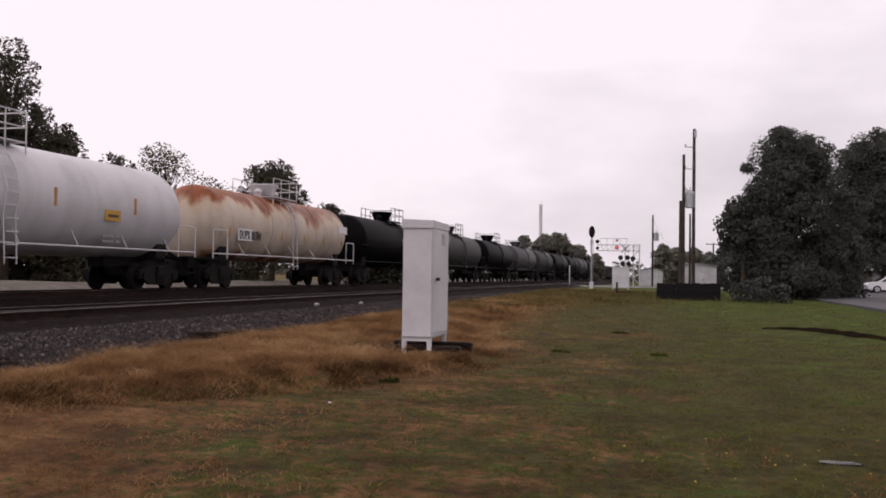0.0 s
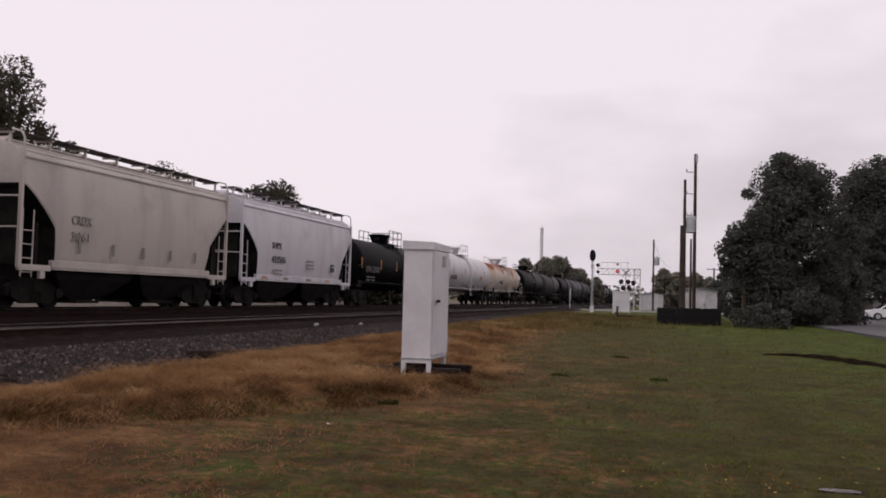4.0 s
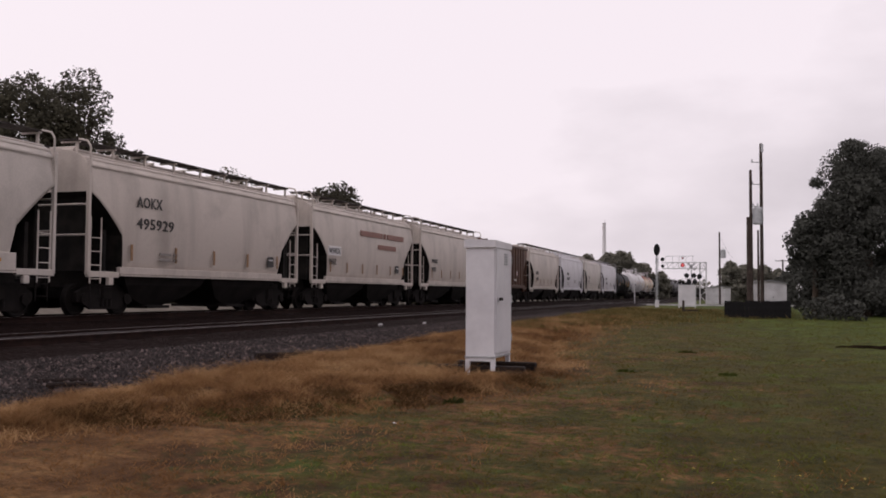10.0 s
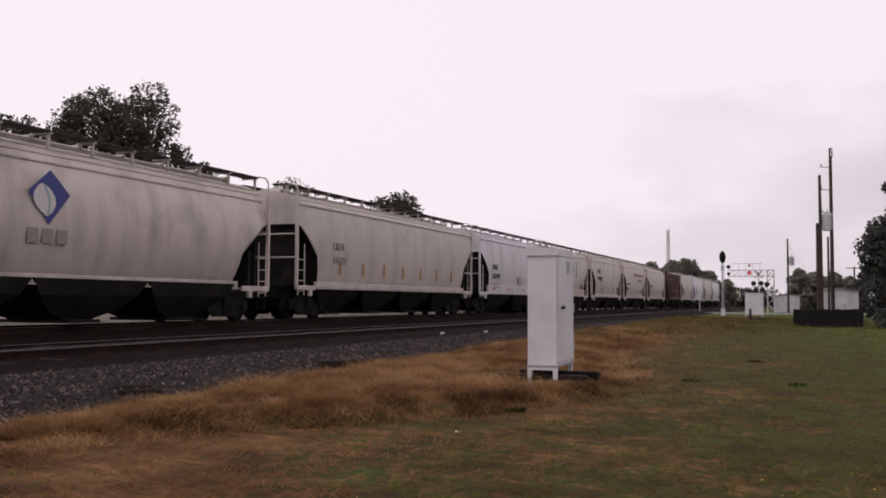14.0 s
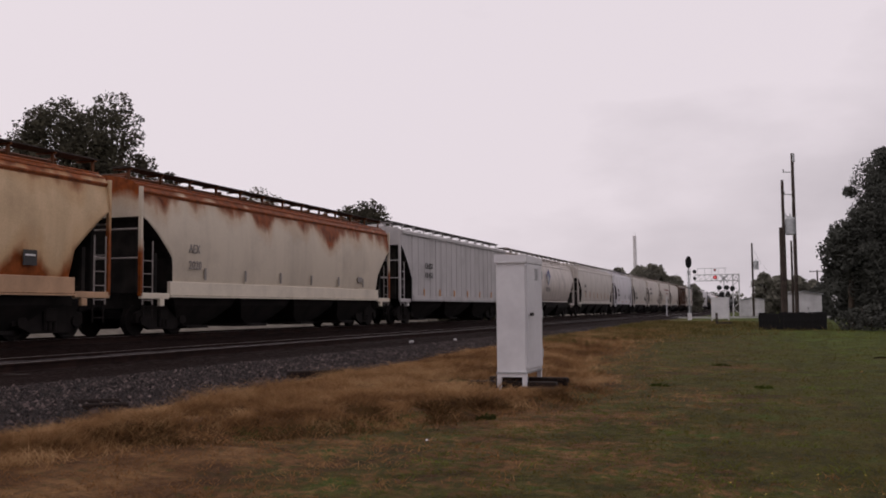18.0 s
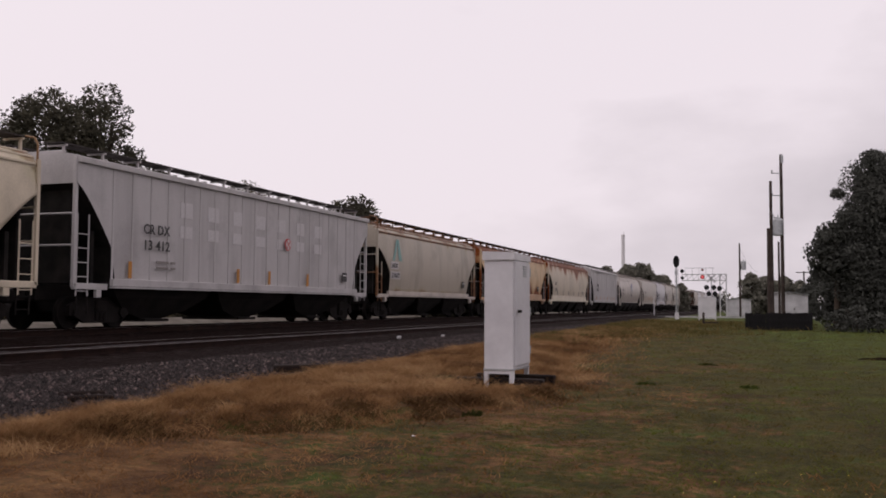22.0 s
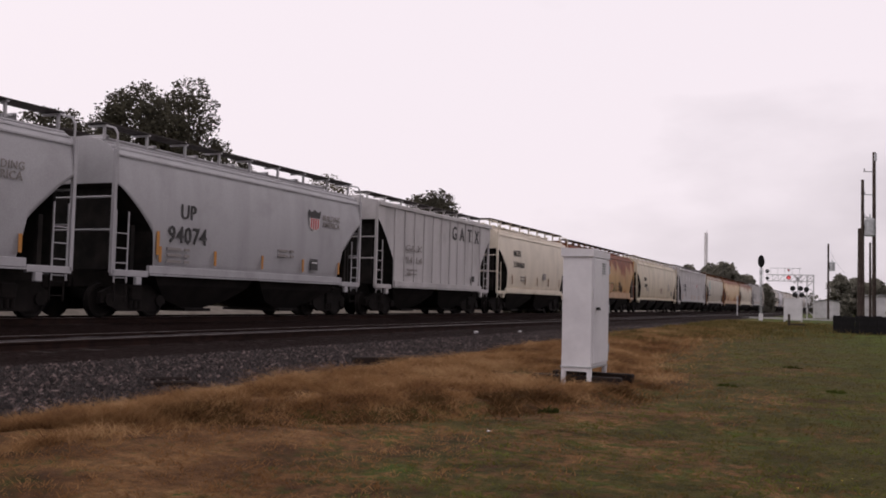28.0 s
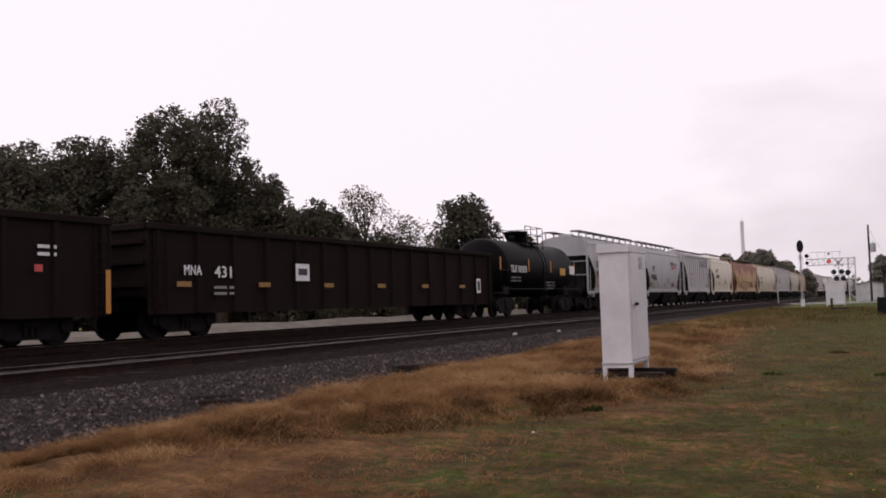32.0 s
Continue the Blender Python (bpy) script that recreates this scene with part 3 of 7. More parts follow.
def hopper_car(length, paint, label, roof=None, ribs=0, bays=2, eave=3.98, crown=4.42, bottom=1.18, round_side=0.14, slope=1.5, sill_paint=None, board=True, dark_end=None, sill_drop=0.2, hoops=True, lift=0.21):
    """A covered hopper: long bin with sloped ends, bays below, roof walk, ladders, bogies."""
    car = thing("covered_hopper", label, "freight car", "cars of the freight train")
    half = length / 2 - 0.62
    roof = roof or paint
    sill_paint = sill_paint or paint
    dark_end = dark_end or END_DARK
    wide = 1.58

    def w_at(z):
        f = (z - (bottom + eave) / 2) / ((eave - bottom) / 2)
        return wide - round_side * f * f

    def section(y, z0):
        pts = []
        zs = [z0 + (eave - z0) * i / 10 for i in range(11)]
        pts += [(w_at(z), y, z) for z in zs]
        we = w_at(eave)
        arch = [(math.cos(a), math.sin(a)) for a in (math.pi * i / 12 for i in range(1, 12))]
        pts += [(we * c * (0.985 if ribs else 0.97), y, eave + 0.03 + (crown - eave) * s) for c, s in arch]
        pts += [(-w_at(z), y, z) for z in reversed(zs)]
        return pts
    knee = eave - (0.72 if not ribs else 0.62)

    def bin_shell(bm):
        stations = [(-half, knee)]
        for i in range(1, 9):
            f = i / 8
            stations.append((-half + slope * 0.88 * f, bottom + (knee - bottom) * (1 - (0.62 if ribs else 0.52) * f**1.25)))
        for i in range(1, 5):
            f = i / 4
            stations.append((-half + slope * (0.88 + 0.12 * f), bottom + (knee - bottom) * (0.38 if ribs else 0.48) * (1 - f)))
        mirror = [(-y, z) for y, z in reversed(stations)]
        add_loft(bm, [section(y, z) for y, z in stations + mirror])
    key = (length, ribs, eave, crown, bottom, round_side, slope)
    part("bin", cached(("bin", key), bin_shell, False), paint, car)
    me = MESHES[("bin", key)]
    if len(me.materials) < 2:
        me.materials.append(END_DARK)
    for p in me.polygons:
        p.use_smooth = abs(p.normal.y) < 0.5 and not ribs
        # downward faces and end recesses go near black, shade put into the colour
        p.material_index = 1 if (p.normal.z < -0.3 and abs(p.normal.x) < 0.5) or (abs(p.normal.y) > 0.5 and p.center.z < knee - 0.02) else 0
    # seam below the roof
    if not ribs:
        def seam(bm):
            w = w_at(eave)
            add_box(bm, -0.03, 0.05, -half + 0.02, half - 0.02, -0.03, 0.035, 0.01)
            add_box(bm, 0.0, 0.02, -half + 0.02, half - 0.02, -0.075, -0.03)
        for s in (-1, 1):
            o = part("roof_seam", cached(("roof_seam", key), seam), paint, car)
            o.location = (s * (w_at(eave) + 0.0), 0, eave - 0.02)
            for a in (0.3, 0.62):
                o = part("roof_seam", cached(("fine_seam", key), lambda bm: add_box(bm, -0.012, 0.028, -half + 0.02, half - 0.02, -0.022, 0.022)), paint, car)
                o.matrix_basis = Matrix.Translation((s * w_at(eave) * math.cos(a) * 0.97, 0, eave + 0.03 + (crown - eave) * math.sin(a))) @ pose(0, 0, 0, 0, -s * math.degrees(a), 0)
    else:
        def post(bm):
            deep, broad = (0.035, 0.035) if ribs > 18 else (0.065, 0.055)
            add_box(bm, 0, deep, -broad, broad, 0, eave - bottom - 0.06, 0.01)
        me = cached(("side_post", eave, bottom, ribs > 18), post)
        for s in (-1, 1):
            for k in range(ribs):
                y = -half + slope * 0.9 + (2 * half - 1.8 * slope) * k / (ribs - 1)
                o = part("side_post", me, paint, car)
                o.matrix_basis = pose(s * (wide - 0.012), y, bottom + 0.03, 0, 0, 0 if s > 0 else 180)

        def plate(bm):
            add_box(bm, -0.05, 0.05, -half, half, 0, 0.16, 0.015)
        for s in (-1, 1):
            o = part("top_plate", cached(("top_plate", key), plate), roof, car)
            o.location = (s * (wide + 0.03), 0, eave - 0.1)
    # side sills
    def sill(bm):
        add_box(bm, -0.06, 0.06, -half + slope * 0.85, half - slope * 0.85, 0, sill_drop, 0.012)
        add_box(bm, -0.06, 0.09, -half + slope * 0.85, half - slope * 0.85, -0.05, -0.01)

    def short_sill(bm):
        add_box(bm, -0.05, 0.05, 0, slope * 0.85 - 0.02, 0, 0.16, 0.012)
        add_box(bm, -0.06, 0.06, slope * 0.55, slope * 0.55 + 0.2, -0.2, 0.0, 0.02)
    for s in (-1, 1):
        o = part("side_sill", cached(("side_sill", key, sill_drop), sill), sill_paint, car)
        o.matrix_basis = pose(s * (w_at(bottom) + 0.06), 0, bottom - 0.06, 0, 0, 0 if s > 0 else 180)
        for e in (-1, 1):
            o = part("end_sill", cached(("end_sill", slope), short_sill), sill_paint, car)
            o.matrix_basis = pose(s * 1.5, e * half, bottom - 0.16) if e < 0 else Matrix.Translation((s * 1.5, half, bottom - 0.16)) @ pose(0, 0, 0, 0, 0, 180)
    # slope braces under the sloped ends, and a dark sheet for the shade
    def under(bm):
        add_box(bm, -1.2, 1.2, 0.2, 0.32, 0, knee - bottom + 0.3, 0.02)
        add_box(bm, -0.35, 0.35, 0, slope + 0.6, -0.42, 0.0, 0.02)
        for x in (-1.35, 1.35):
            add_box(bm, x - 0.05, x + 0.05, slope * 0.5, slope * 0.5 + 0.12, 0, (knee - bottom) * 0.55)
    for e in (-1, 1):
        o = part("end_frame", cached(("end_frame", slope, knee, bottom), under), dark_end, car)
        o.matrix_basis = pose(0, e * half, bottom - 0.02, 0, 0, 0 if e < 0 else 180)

        def posts(bm):
            add_box(bm, -0.05, 0.05, -0.05, 0.05, -0.1, eave - bottom + 0.1, 0.01)
        for s in (-1, 1):
            o = part("corner_post", cached(("corner_post", eave, bottom), posts), paint, car)
            o.location = (s * 1.5, e * half - e * 0.02, bottom)
            lad = part("ladder", ladder_mesh(eave - bottom - 1.05), LADDER if roof is P_RUSTROOF else paint, car)
            o2 = e * (half - 0.12)
            lad.location = (s * 1.5, o2 if e < 0 else o2 - 0.42, bottom - 0.32)
            step = part("step", ladder_mesh(0.62, 0.4, 0.3), STEEL, car)
            step.location = (s * 1.48, (o2 + 0.04) if e < 0 else o2 - 0.44, bottom - 0.78)

        def grab(bm):
            for z in (0.95, 1.75):
                add_bar(bm, (-1.5, 0, z), (1.5, 0, z), 0.028, 6)
            add_bar(bm, (-0.5, 0, 0), (-0.5, 0, 2.9), 0.03, 6)
        def hoop(bm):
            pts = [(1.5, 0, eave - 0.1), (1.5, 0, crown + 0.02), (1.4, 0, crown + 0.18), (1.12, 0, crown + 0.24)]
            for p, q in zip(pts, pts[1:]):
                add_bar(bm, p, q, 0.028, 6)
        for s in (0, 180) if hoops and not ribs else ():
            o = part("roof_grab", cached(("roof_grab", eave, crown), hoop), paint, car)
            o.matrix_basis = Matrix.Translation((0, e * (half - 0.05), 0)) @ pose(0, 0, 0, 0, 0, s)
        o = part("end_rail", cached("end_rail", grab), LADDER if roof is P_RUSTROOF else paint, car)
        o.location = (0, e * (half - 0.03), bottom)
    # bays
    span = 2 * (half - slope) / bays

    def bay(bm):
        t = span * 0.46
        rings = []
        for z, a, b in ((0.05, span * 0.495, 1.45), (-0.34, t * 0.92, 1.34), (-0.72, t * 0.62, 1.05), (-0.92, 0.5, 0.9), (-0.98, 0.5, 0.9)):
            rings.append([(-b, -a, z), (b, -a, z), (b, a, z), (-b, a, z)])
        add_loft(bm, rings)
        add_box(bm, -1.1, 1.1, -0.55, 0.55, -1.02, -0.94)
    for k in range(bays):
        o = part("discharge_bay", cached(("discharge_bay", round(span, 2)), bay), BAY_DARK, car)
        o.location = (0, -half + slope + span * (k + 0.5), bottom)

    def center(bm):
        add_box(bm, -0.28, 0.28, -half - 0.1, half + 0.1, 0.72, 1.1, 0.02)
    part("center_sill", cached(("center_sill", length), center), STEEL, car)
    # roof hatches and the walk
    def trough(bm):
        n = int((2 * half - 1.6) / 1.5)
        add_box(bm, -0.42, 0.42, -half + 0.7, half - 0.7, -0.05, 0.1, 0.03)
        for k in range(n + 1):
            y = -half + 0.8 + (2 * half - 1.6) * k / n
            add_box(bm, -0.46, 0.46, y - 0.05, y + 0.05, 0.08, 0.16, 0.015)
    part("roof_hatch", cached(("roof_hatch", length), trough), roof, car).location = (0, 0, crown + 0.03)
    if board:
        def walkway(bm):
            for k in range(3):
                x = 0.62 + 0.2 * k
                add_box(bm, x - 0.085, x + 0.085, -half - 0.05, half + 0.05, 0.0, 0.03)
            for k in range(int(half)):
                add_box(bm, 0.55, 1.1, -half + 0.4 + 2 * k, -half + 0.46 + 2 * k, -0.012, 0.0)

        def prop(bm):
            add_box(bm, 0.99, 1.05, -0.03, 0.03, -0.38, -0.05)
            add_box(bm, 0.52, 1.12, -0.03, 0.03, -0.06, -0.014)
        for s in (0, 180):
            part("roof_walk", cached(("roof_walk", length), walkway), WALK, car, "dark steel grating walkway").matrix_basis = pose(0, 0, crown + lift, 0, 0, s)
        n = max(7, int(length / 1.4))
        for k in range(n):
            for s in (0, 180):
                o = part("walk_support", cached("walk_support", prop), roof, car)
                o.matrix_basis = pose(0, -half + 0.1 + (2 * half - 0.2) * k / (n - 1), crown + lift, 0, 0, s)
    running_gear(car, length, 1.95 if length < 15 else 2.2)
    return car


def tank_car(length, paint, label, radius=1.38, top=3.75, bands=(), rail_paint=None, yellow=0, walks=False, heads=None):
    """A tank car: barrel with domed heads on a stub sill, manway dome with a railed platform, ladder, bogies."""
    car = thing("tank_car", label, "freight car", "cars of the freight train")
    half, zc = length / 2 - 1.15, top - radius
    rail_paint = rail_paint or paint

    def shell(bm):
        rings = []
        for i in range(8):
            a = math.pi / 2 * (1 - i / 7)
            rings.append((-half + 0.62 - 0.62 * math.sin(a), radius * max(0.04, math.cos(a))))
        body = rings + [(-y, r) for y, r in reversed(rings)]
        add_loft(bm, [[(r * math.cos(t), y, zc + r * math.sin(t)) for t in (2 * math.pi * k / 40 for k in range(40))] for y, r in body])
    key = (length, radius, top)
    part("tank_shell", cached(("tank_shell", key), shell, True), paint, car)

    def band(bm):
        add_loft(bm, [[((radius + h) * math.cos(t), y, zc + (radius + h) * math.sin(t)) for t in (2 * math.pi * k / 40 for k in range(40))] for y, h in ((-0.05, 0), (-0.05, 0.014), (0.05, 0.014), (0.05, 0))], caps=False)
    for y in bands:
        part("shell_band", cached(("shell_band", key), band, True), paint, car).location = (0, y, 0)

    def stub_frame(bm):
        add_box(bm, -0.3, 0.3, half - 3.0, length / 2 - 0.55, 0.72, 1.12, 0.02)
        add_box(bm, -1.1, 1.1, half - 1.3, half - 0.7, 1.0, zc - radius * 0.62, 0.03)
        add_box(bm, -1.5, 1.5, length / 2 - 1.0, length / 2 - 0.5, 1.06, 1.14, 0.01)
    for turn in (0, 180):
        part("stub_sill", cached(("stub_sill", key), stub_frame), STEEL, car).matrix_basis = pose(0, 0, 0, 0, 0, turn)

    def manway(bm):
        add_loft(bm, [[(r * math.cos(t), r * math.sin(t), z) for t in (2 * math.pi * k / 20 for k in range(20))] for z, r in ((-0.25, 0.4), (0.05, 0.4), (0.08, 0.44), (0.48, 0.62), (0.5, 0.66), (0.56, 0.66), (0.58, 0.5))])
    part("manway_dome", cached("manway_dome", manway), rail_paint, car).location = (0, -0.2, top)

    def deck(bm):
        # a walk of four sides round the dome
        ring = lambda q, z: [(-0.5 - q, -0.8 - q, z), (0.5 + q, -0.8 - q, z), (0.5 + q, 0.8 + q, z), (-0.5 - q, 0.8 + q, z)]
        add_loft(bm, [ring(0.0, 0.0), ring(0.45, 0.0), ring(0.45, 0.04), ring(0.0, 0.04), ring(0.0, 0.0)], caps=False)
    deck_part = part("railed_platform", cached("railed_platform", deck), rail_paint, car, "steel platform with a pipe railing")
    deck_part.location = (0, 0, top - 0.06)
    upright = cached("platform_post", lambda bm: add_bar(bm, (0, 0, -0.3), (0, 0, 0.82), 0.022, 6))
    long_rail = cached("platform_rail", lambda bm: add_bar(bm, (0, -1.25, 0), (0, 1.25, 0), 0.02, 6))
    cross_rail = cached("platform_cross_rail", lambda bm: add_bar(bm, (-0.95, 0, 0), (0.95, 0, 0), 0.02, 6))
    for x in (-0.95, 0.95):
        for y in (-1.25, -0.45, 0.45, 1.25):
            part("railing_post", upright, rail_paint, deck_part).location = (x, y, 0)
        for z in (0.42, 0.82):
            part("railing", long_rail, rail_paint, deck_part).location = (x, 0, z)
    for z in (0.42, 0.82):
        part("railing", cross_rail, rail_paint, deck_part).location = (0, 1.25, z)
    # valves beside the dome
    for y in (0.75, -0.95):
        part("valve", cached("valve", lambda bm: add_loft(bm, [[(r * math.cos(t), r * math.sin(t), z) for t in (2 * math.pi * k / 10 for k in range(10))] for z, r in ((-0.1, 0.14), (0.16, 0.14), (0.17, 0.19), (0.24, 0.19), (0.34, 0.06))])), rail_paint, car).location = (0.1, y, top)

    def climb(bm):
        for s in (1,):
            pts = [(radius * math.cos(a) + 0.12 * math.cos(a), zc + (radius + 0.12) * math.sin(a)) for a in (math.radians(d) for d in (64, 45, 25, 5, -20))] + [(radius * 0.98 + 0.12, 0.75)]
            for y in (-0.22, 0.22):
                add_loft(bm, [[(xa + 0.022, y, za + 0.01), (xa, y + 0.022, za), (xa - 0.022, y, za - 0.01), (xa, y - 0.022, za)] for xa, za in pts])
    rung = cached("rung", lambda bm: add_bar(bm, (0, -0.22, 0), (0, 0.22, 0), 0.018, 6))
    for turn in (0, 180):
        lad = part("side_ladder", cached(("side_ladder", key), climb), rail_paint, car)
        lad.matrix_basis = pose(0, 0, 0, 0, 0, turn)
        z = 0.9
        while z < zc + radius * 0.86:
            x = radius + 0.12 if z < zc else math.sqrt(max(0.05, (radius + 0.12) ** 2 - (z - zc) ** 2))
            part("rung", rung, rail_paint, lad).location = (x, 0, z)
            z += 0.33

    def handrail(bm):
        for s in (1,):
            add_bar(bm, (s * 1.5, -half - 0.5, 1.28), (s * 1.5, half + 0.5, 1.28), 0.028, 6)
            for e in (-1, 1):
                for yy in (half + 0.5, half - 0.6):
                    add_bar(bm, (s * 1.5, e * yy, 1.1), (s * 1.5, e * yy, 2.15), 0.024, 6)
                add_bar(bm, (s * 1.5, e * (half + 0.5), 2.15), (s * 1.5, e * (half - 0.6), 2.15), 0.024, 6)
            k = -half + 2
            while k < half - 1:
                add_bar(bm, (s * 1.5, k, 1.28), (s * (radius * 0.8), k, zc - radius * 0.45), 0.02, 5)
                k += 2.4
    for turn in (0, 180):
        part("handrail", cached(("handrail", key), handrail), rail_paint, car).matrix_basis = pose(0, 0, 0, 0, 0, turn)
    for e in (-1, 1):
        for s in (-1, 1):
            st = part("step", ladder_mesh(0.7, 0.4, 0.3), STEEL, car)
            st.location = (s * 1.46, e * (length / 2 - 0.8) - 0.2, 0.45)
    for k in range(yellow):
        y = (-half + 1.0) + (2 * half - 2.0) * k / (yellow - 1)
        zz = zc + 0.25
        o = panel("reflective_stripe", car, math.sqrt(radius**2 - 0.25**2) + 0.016, y - 0.05, y + 0.05, zc - 0.02, zc + 0.62, ORANGE)
        o.matrix_basis = Matrix.Translation((radius * math.cos(0.18) + 0.02, y, zc + radius * math.sin(0.18) - 0.30)) @ pose(0, 0, 0, 0, -10, 0)
    running_gear(car, length, 2.15)
    return car


def gondola(length, paint, label, top=2.72, bottom=0.62, ribs=15):
    car = thing("gondola_car", label, "freight car", "cars of the freight train")
    half = length / 2 - 0.62

    t = 0.06
    side_wall = cached(("side_wall", length, bottom, top), lambda bm: add_box(bm, -0.03, 0.03, -half, half, bottom, top))
    end_wall = cached(("end_wall", top), lambda bm: add_box(bm, -1.46, 1.46, -t / 2, t / 2, 1.1, top))
    for e in (-1, 1):
        part("side_wall", side_wall, paint, car).location = (e * 1.49, 0, 0)
        part("end_wall", end_wall, paint, car).location = (0, e * (half - t / 2), 0)
    part("floor_plate", cached(("floor_plate", length), lambda bm: add_box(bm, -1.46, 1.46, -half + t, half - t, 1.05, 1.12)), paint, car)

    def chord(bm):
        for s in (-1, 1):
            add_box(bm, s * 1.54 - 0.09, s * 1.54 + 0.09, -half - 0.02, half + 0.02, top - 0.02, top + 0.14, 0.015)
            add_box(bm, -1.45, 1.45, s * half - 0.08, s * half + 0.08, top - 0.02, top + 0.14, 0.015)
    part("top_chord", cached(("top_chord", length), chord), paint, car)

    def rib(bm):
        add_loft(bm, [[(0, -0.11, z), (0.1 * f, -0.06, z), (0.1 * f, 0.06, z), (0, 0.11, z)] for z, f in ((bottom + 0.02, 0.6), (bottom + 0.4, 1), (top - 0.03, 1))])
    for s in (-1, 1):
        for k in range(ribs):
            o = part("side_rib", cached(("side_rib", bottom, top), rib), paint, car)
            o.matrix_basis = pose(s * 1.52, -half + 0.25 + (2 * half - 0.5) * k / (ribs - 1), 0, 0, 0, 0 if s > 0 else 180)
    for e in (-1, 1):
        for z in (1.3, 1.85, 2.35):
            o = part("end_rib", cached("end_rib", lambda bm: add_box(bm, -1.4, 1.4, 0, 0.1, 0, 0.12, 0.01)), paint, car)
            o.matrix_basis = pose(0, e * half, z, 0, 0, 0 if e > 0 else 180)
        for s in (-1, 1):
            lad = part("ladder", ladder_mesh(1.9), paint, car)
            lad.location = (s * 1.62, e * (half - 0.3) - 0.2, 0.75)

    def center(bm):
        add_box(bm, -0.3, 0.3, -half - 0.1, half + 0.1, 0.72, 1.05, 0.02)
    part("center_sill", cached(("gon_sill", length), center), STEEL, car)
    running_gear(car, length, 2.4)
    return car


# near black stands in for the shade in the cars' sloped ends
END_DARK = surface("shaded_end_steel", (0.006, 0.005, 0.0046), (0.022, 0.018, 0.016), 2.0, 30.0, 0.85)
LADDER = surface("worn_grey_ladder_steel", (0.2, 0.175, 0.165), (0.36, 0.32, 0.3), 3.0, 30.0, 0.6)
# bay colour taken near black to stand for the shade under the cars
BAY_DARK = surface("shaded_bay_steel", (0.006, 0.0048, 0.0045), (0.017, 0.0135, 0.0125), 1.5, 30.0, 0.85)
WALK = surface("dark_grating", (0.03, 0.025, 0.025), (0.07, 0.06, 0.055), 5.0, 40.0, 0.7)
P_SILVER = car_paint("light_grey_paint", (0.6, 0.575, 0.605), 0.4)
P_BEIGE = car_paint("beige_paint", (0.52, 0.457, 0.41), 0.5)
P_SAND = car_paint("sand_grey_paint", (0.5, 0.45, 0.41), 0.45)
P_TANC = car_paint("stained_tan_cream_paint", (0.6, 0.515, 0.395), 0.45, top=(4.2, 0.5), patch=-2.2, rust_col=(0.22, 0.12, 0.055))
P_DUSK = car_paint("dull_stained_beige_paint", (0.45, 0.395, 0.325), 0.5, top=(4.05, 0.25), low=(1.3, 0.2), patch=-1.9, rust_col=(0.2, 0.095, 0.045))
P_CREAM = car_paint("cream_paint", (0.69, 0.61, 0.5), 0.3, patch=-1.6, rust_col=(0.3, 0.15, 0.06))
P_GREY = car_paint("grey_paint", (0.385, 0.375, 0.39), 0.35)
P_PALE = car_paint("pale_ribbed_paint", (0.475, 0.45, 0.45), 0.45)
P_BROWN = car_paint("red_brown_paint", (0.07, 0.029, 0.016), 0.5, top=(3.75, 0.3), rust_col=(0.095, 0.027, 0.01), gloss=0.15)
P_ADMY = car_paint("dusty_beige_paint", (0.52, 0.46, 0.42), 0.65)
P_RUSTW = car_paint("rust_run_cream_paint", (0.6, 0.52, 0.42), 0.35, top=(3.5, 0.38), low=(1.1, 0.25), patch=-1.9, ends=(9.0, 0.35), gloss=0.12)
P_RUSTO = car_paint("rusty_buff_paint", (0.62, 0.45, 0.28), 0.45, top=(3.72, 0.34), low=(2.1, 0.5), patch=-1.0, ends=(8.4, 0.5), rust_col=(0.205, 0.055, 0.014), gloss=0.12)
P_RUSTB = car_paint("heavily_rusted_buff_paint", (0.48, 0.3, 0.14), 0.5, top=(2.95, 0.62), low=(1.5, 0.38), patch=-0.8, ends=(8.7, 0.4), rust_col=(0.19, 0.044, 0.013), gloss=0.12)
P_SILLRUST = car_paint("stained_cream_sill_paint", (0.5, 0.31, 0.185), 0.55, patch=-0.5, rust_col=(0.26, 0.09, 0.032))
P_RUSTROOF = car_paint("rusted_roof_paint", (0.11, 0.04, 0.017), 0.6, patch=0.3, rust_col=(0.1, 0.028, 0.01), gloss=0.12)
P_BLACK = car_paint("black_tank_paint", (0.0045, 0.004, 0.0046), 0.3, rough=0.48, gloss=0.04)
P_WHITE = car_paint("white_tank_paint", (0.57, 0.55, 0.56), 0.35, rough=0.4)
P_RUSTT = car_paint("rusty_white_tank_paint", (0.56, 0.47, 0.38), 0.6, top=(3.05, 0.42), low=(1.2, 0.3), patch=-1.15, rust_col=(0.22, 0.062, 0.018), gloss=0.25)
P_GON = car_paint("black_gondola_paint", (0.0155, 0.0098, 0.0088), 0.5, rough=0.8, gloss=0.05)
P_DARKC = car_paint("dark_car_paint", (0.04, 0.036, 0.036), 0.5, rough=0.6, gloss=0.2)

# distance that the train has gone, from the middle of the clip
def gone(t):
    u = (t - 16) / 16
    return 16 * 12.846 * u - 0.057 * 16 * u**2 - 0.08 * 16 * u**3 - 0.185 * 16 * u**4


CARS = []


def couple(car, rear, front):
    """Sets a car between two couplings of the train, counted forwards in metres."""
    CARS.append((car, (rear + front) / 2))
    return car


def marks(car, code, number, y, z, wide, z2, wide2, height, material, x=1.6):
    """Reporting mark with the car's number below it."""
    fit_words(code, car, x, y, z, height, wide, material)
    fit_words(number, car, x, y, z2, height, wide2, material)


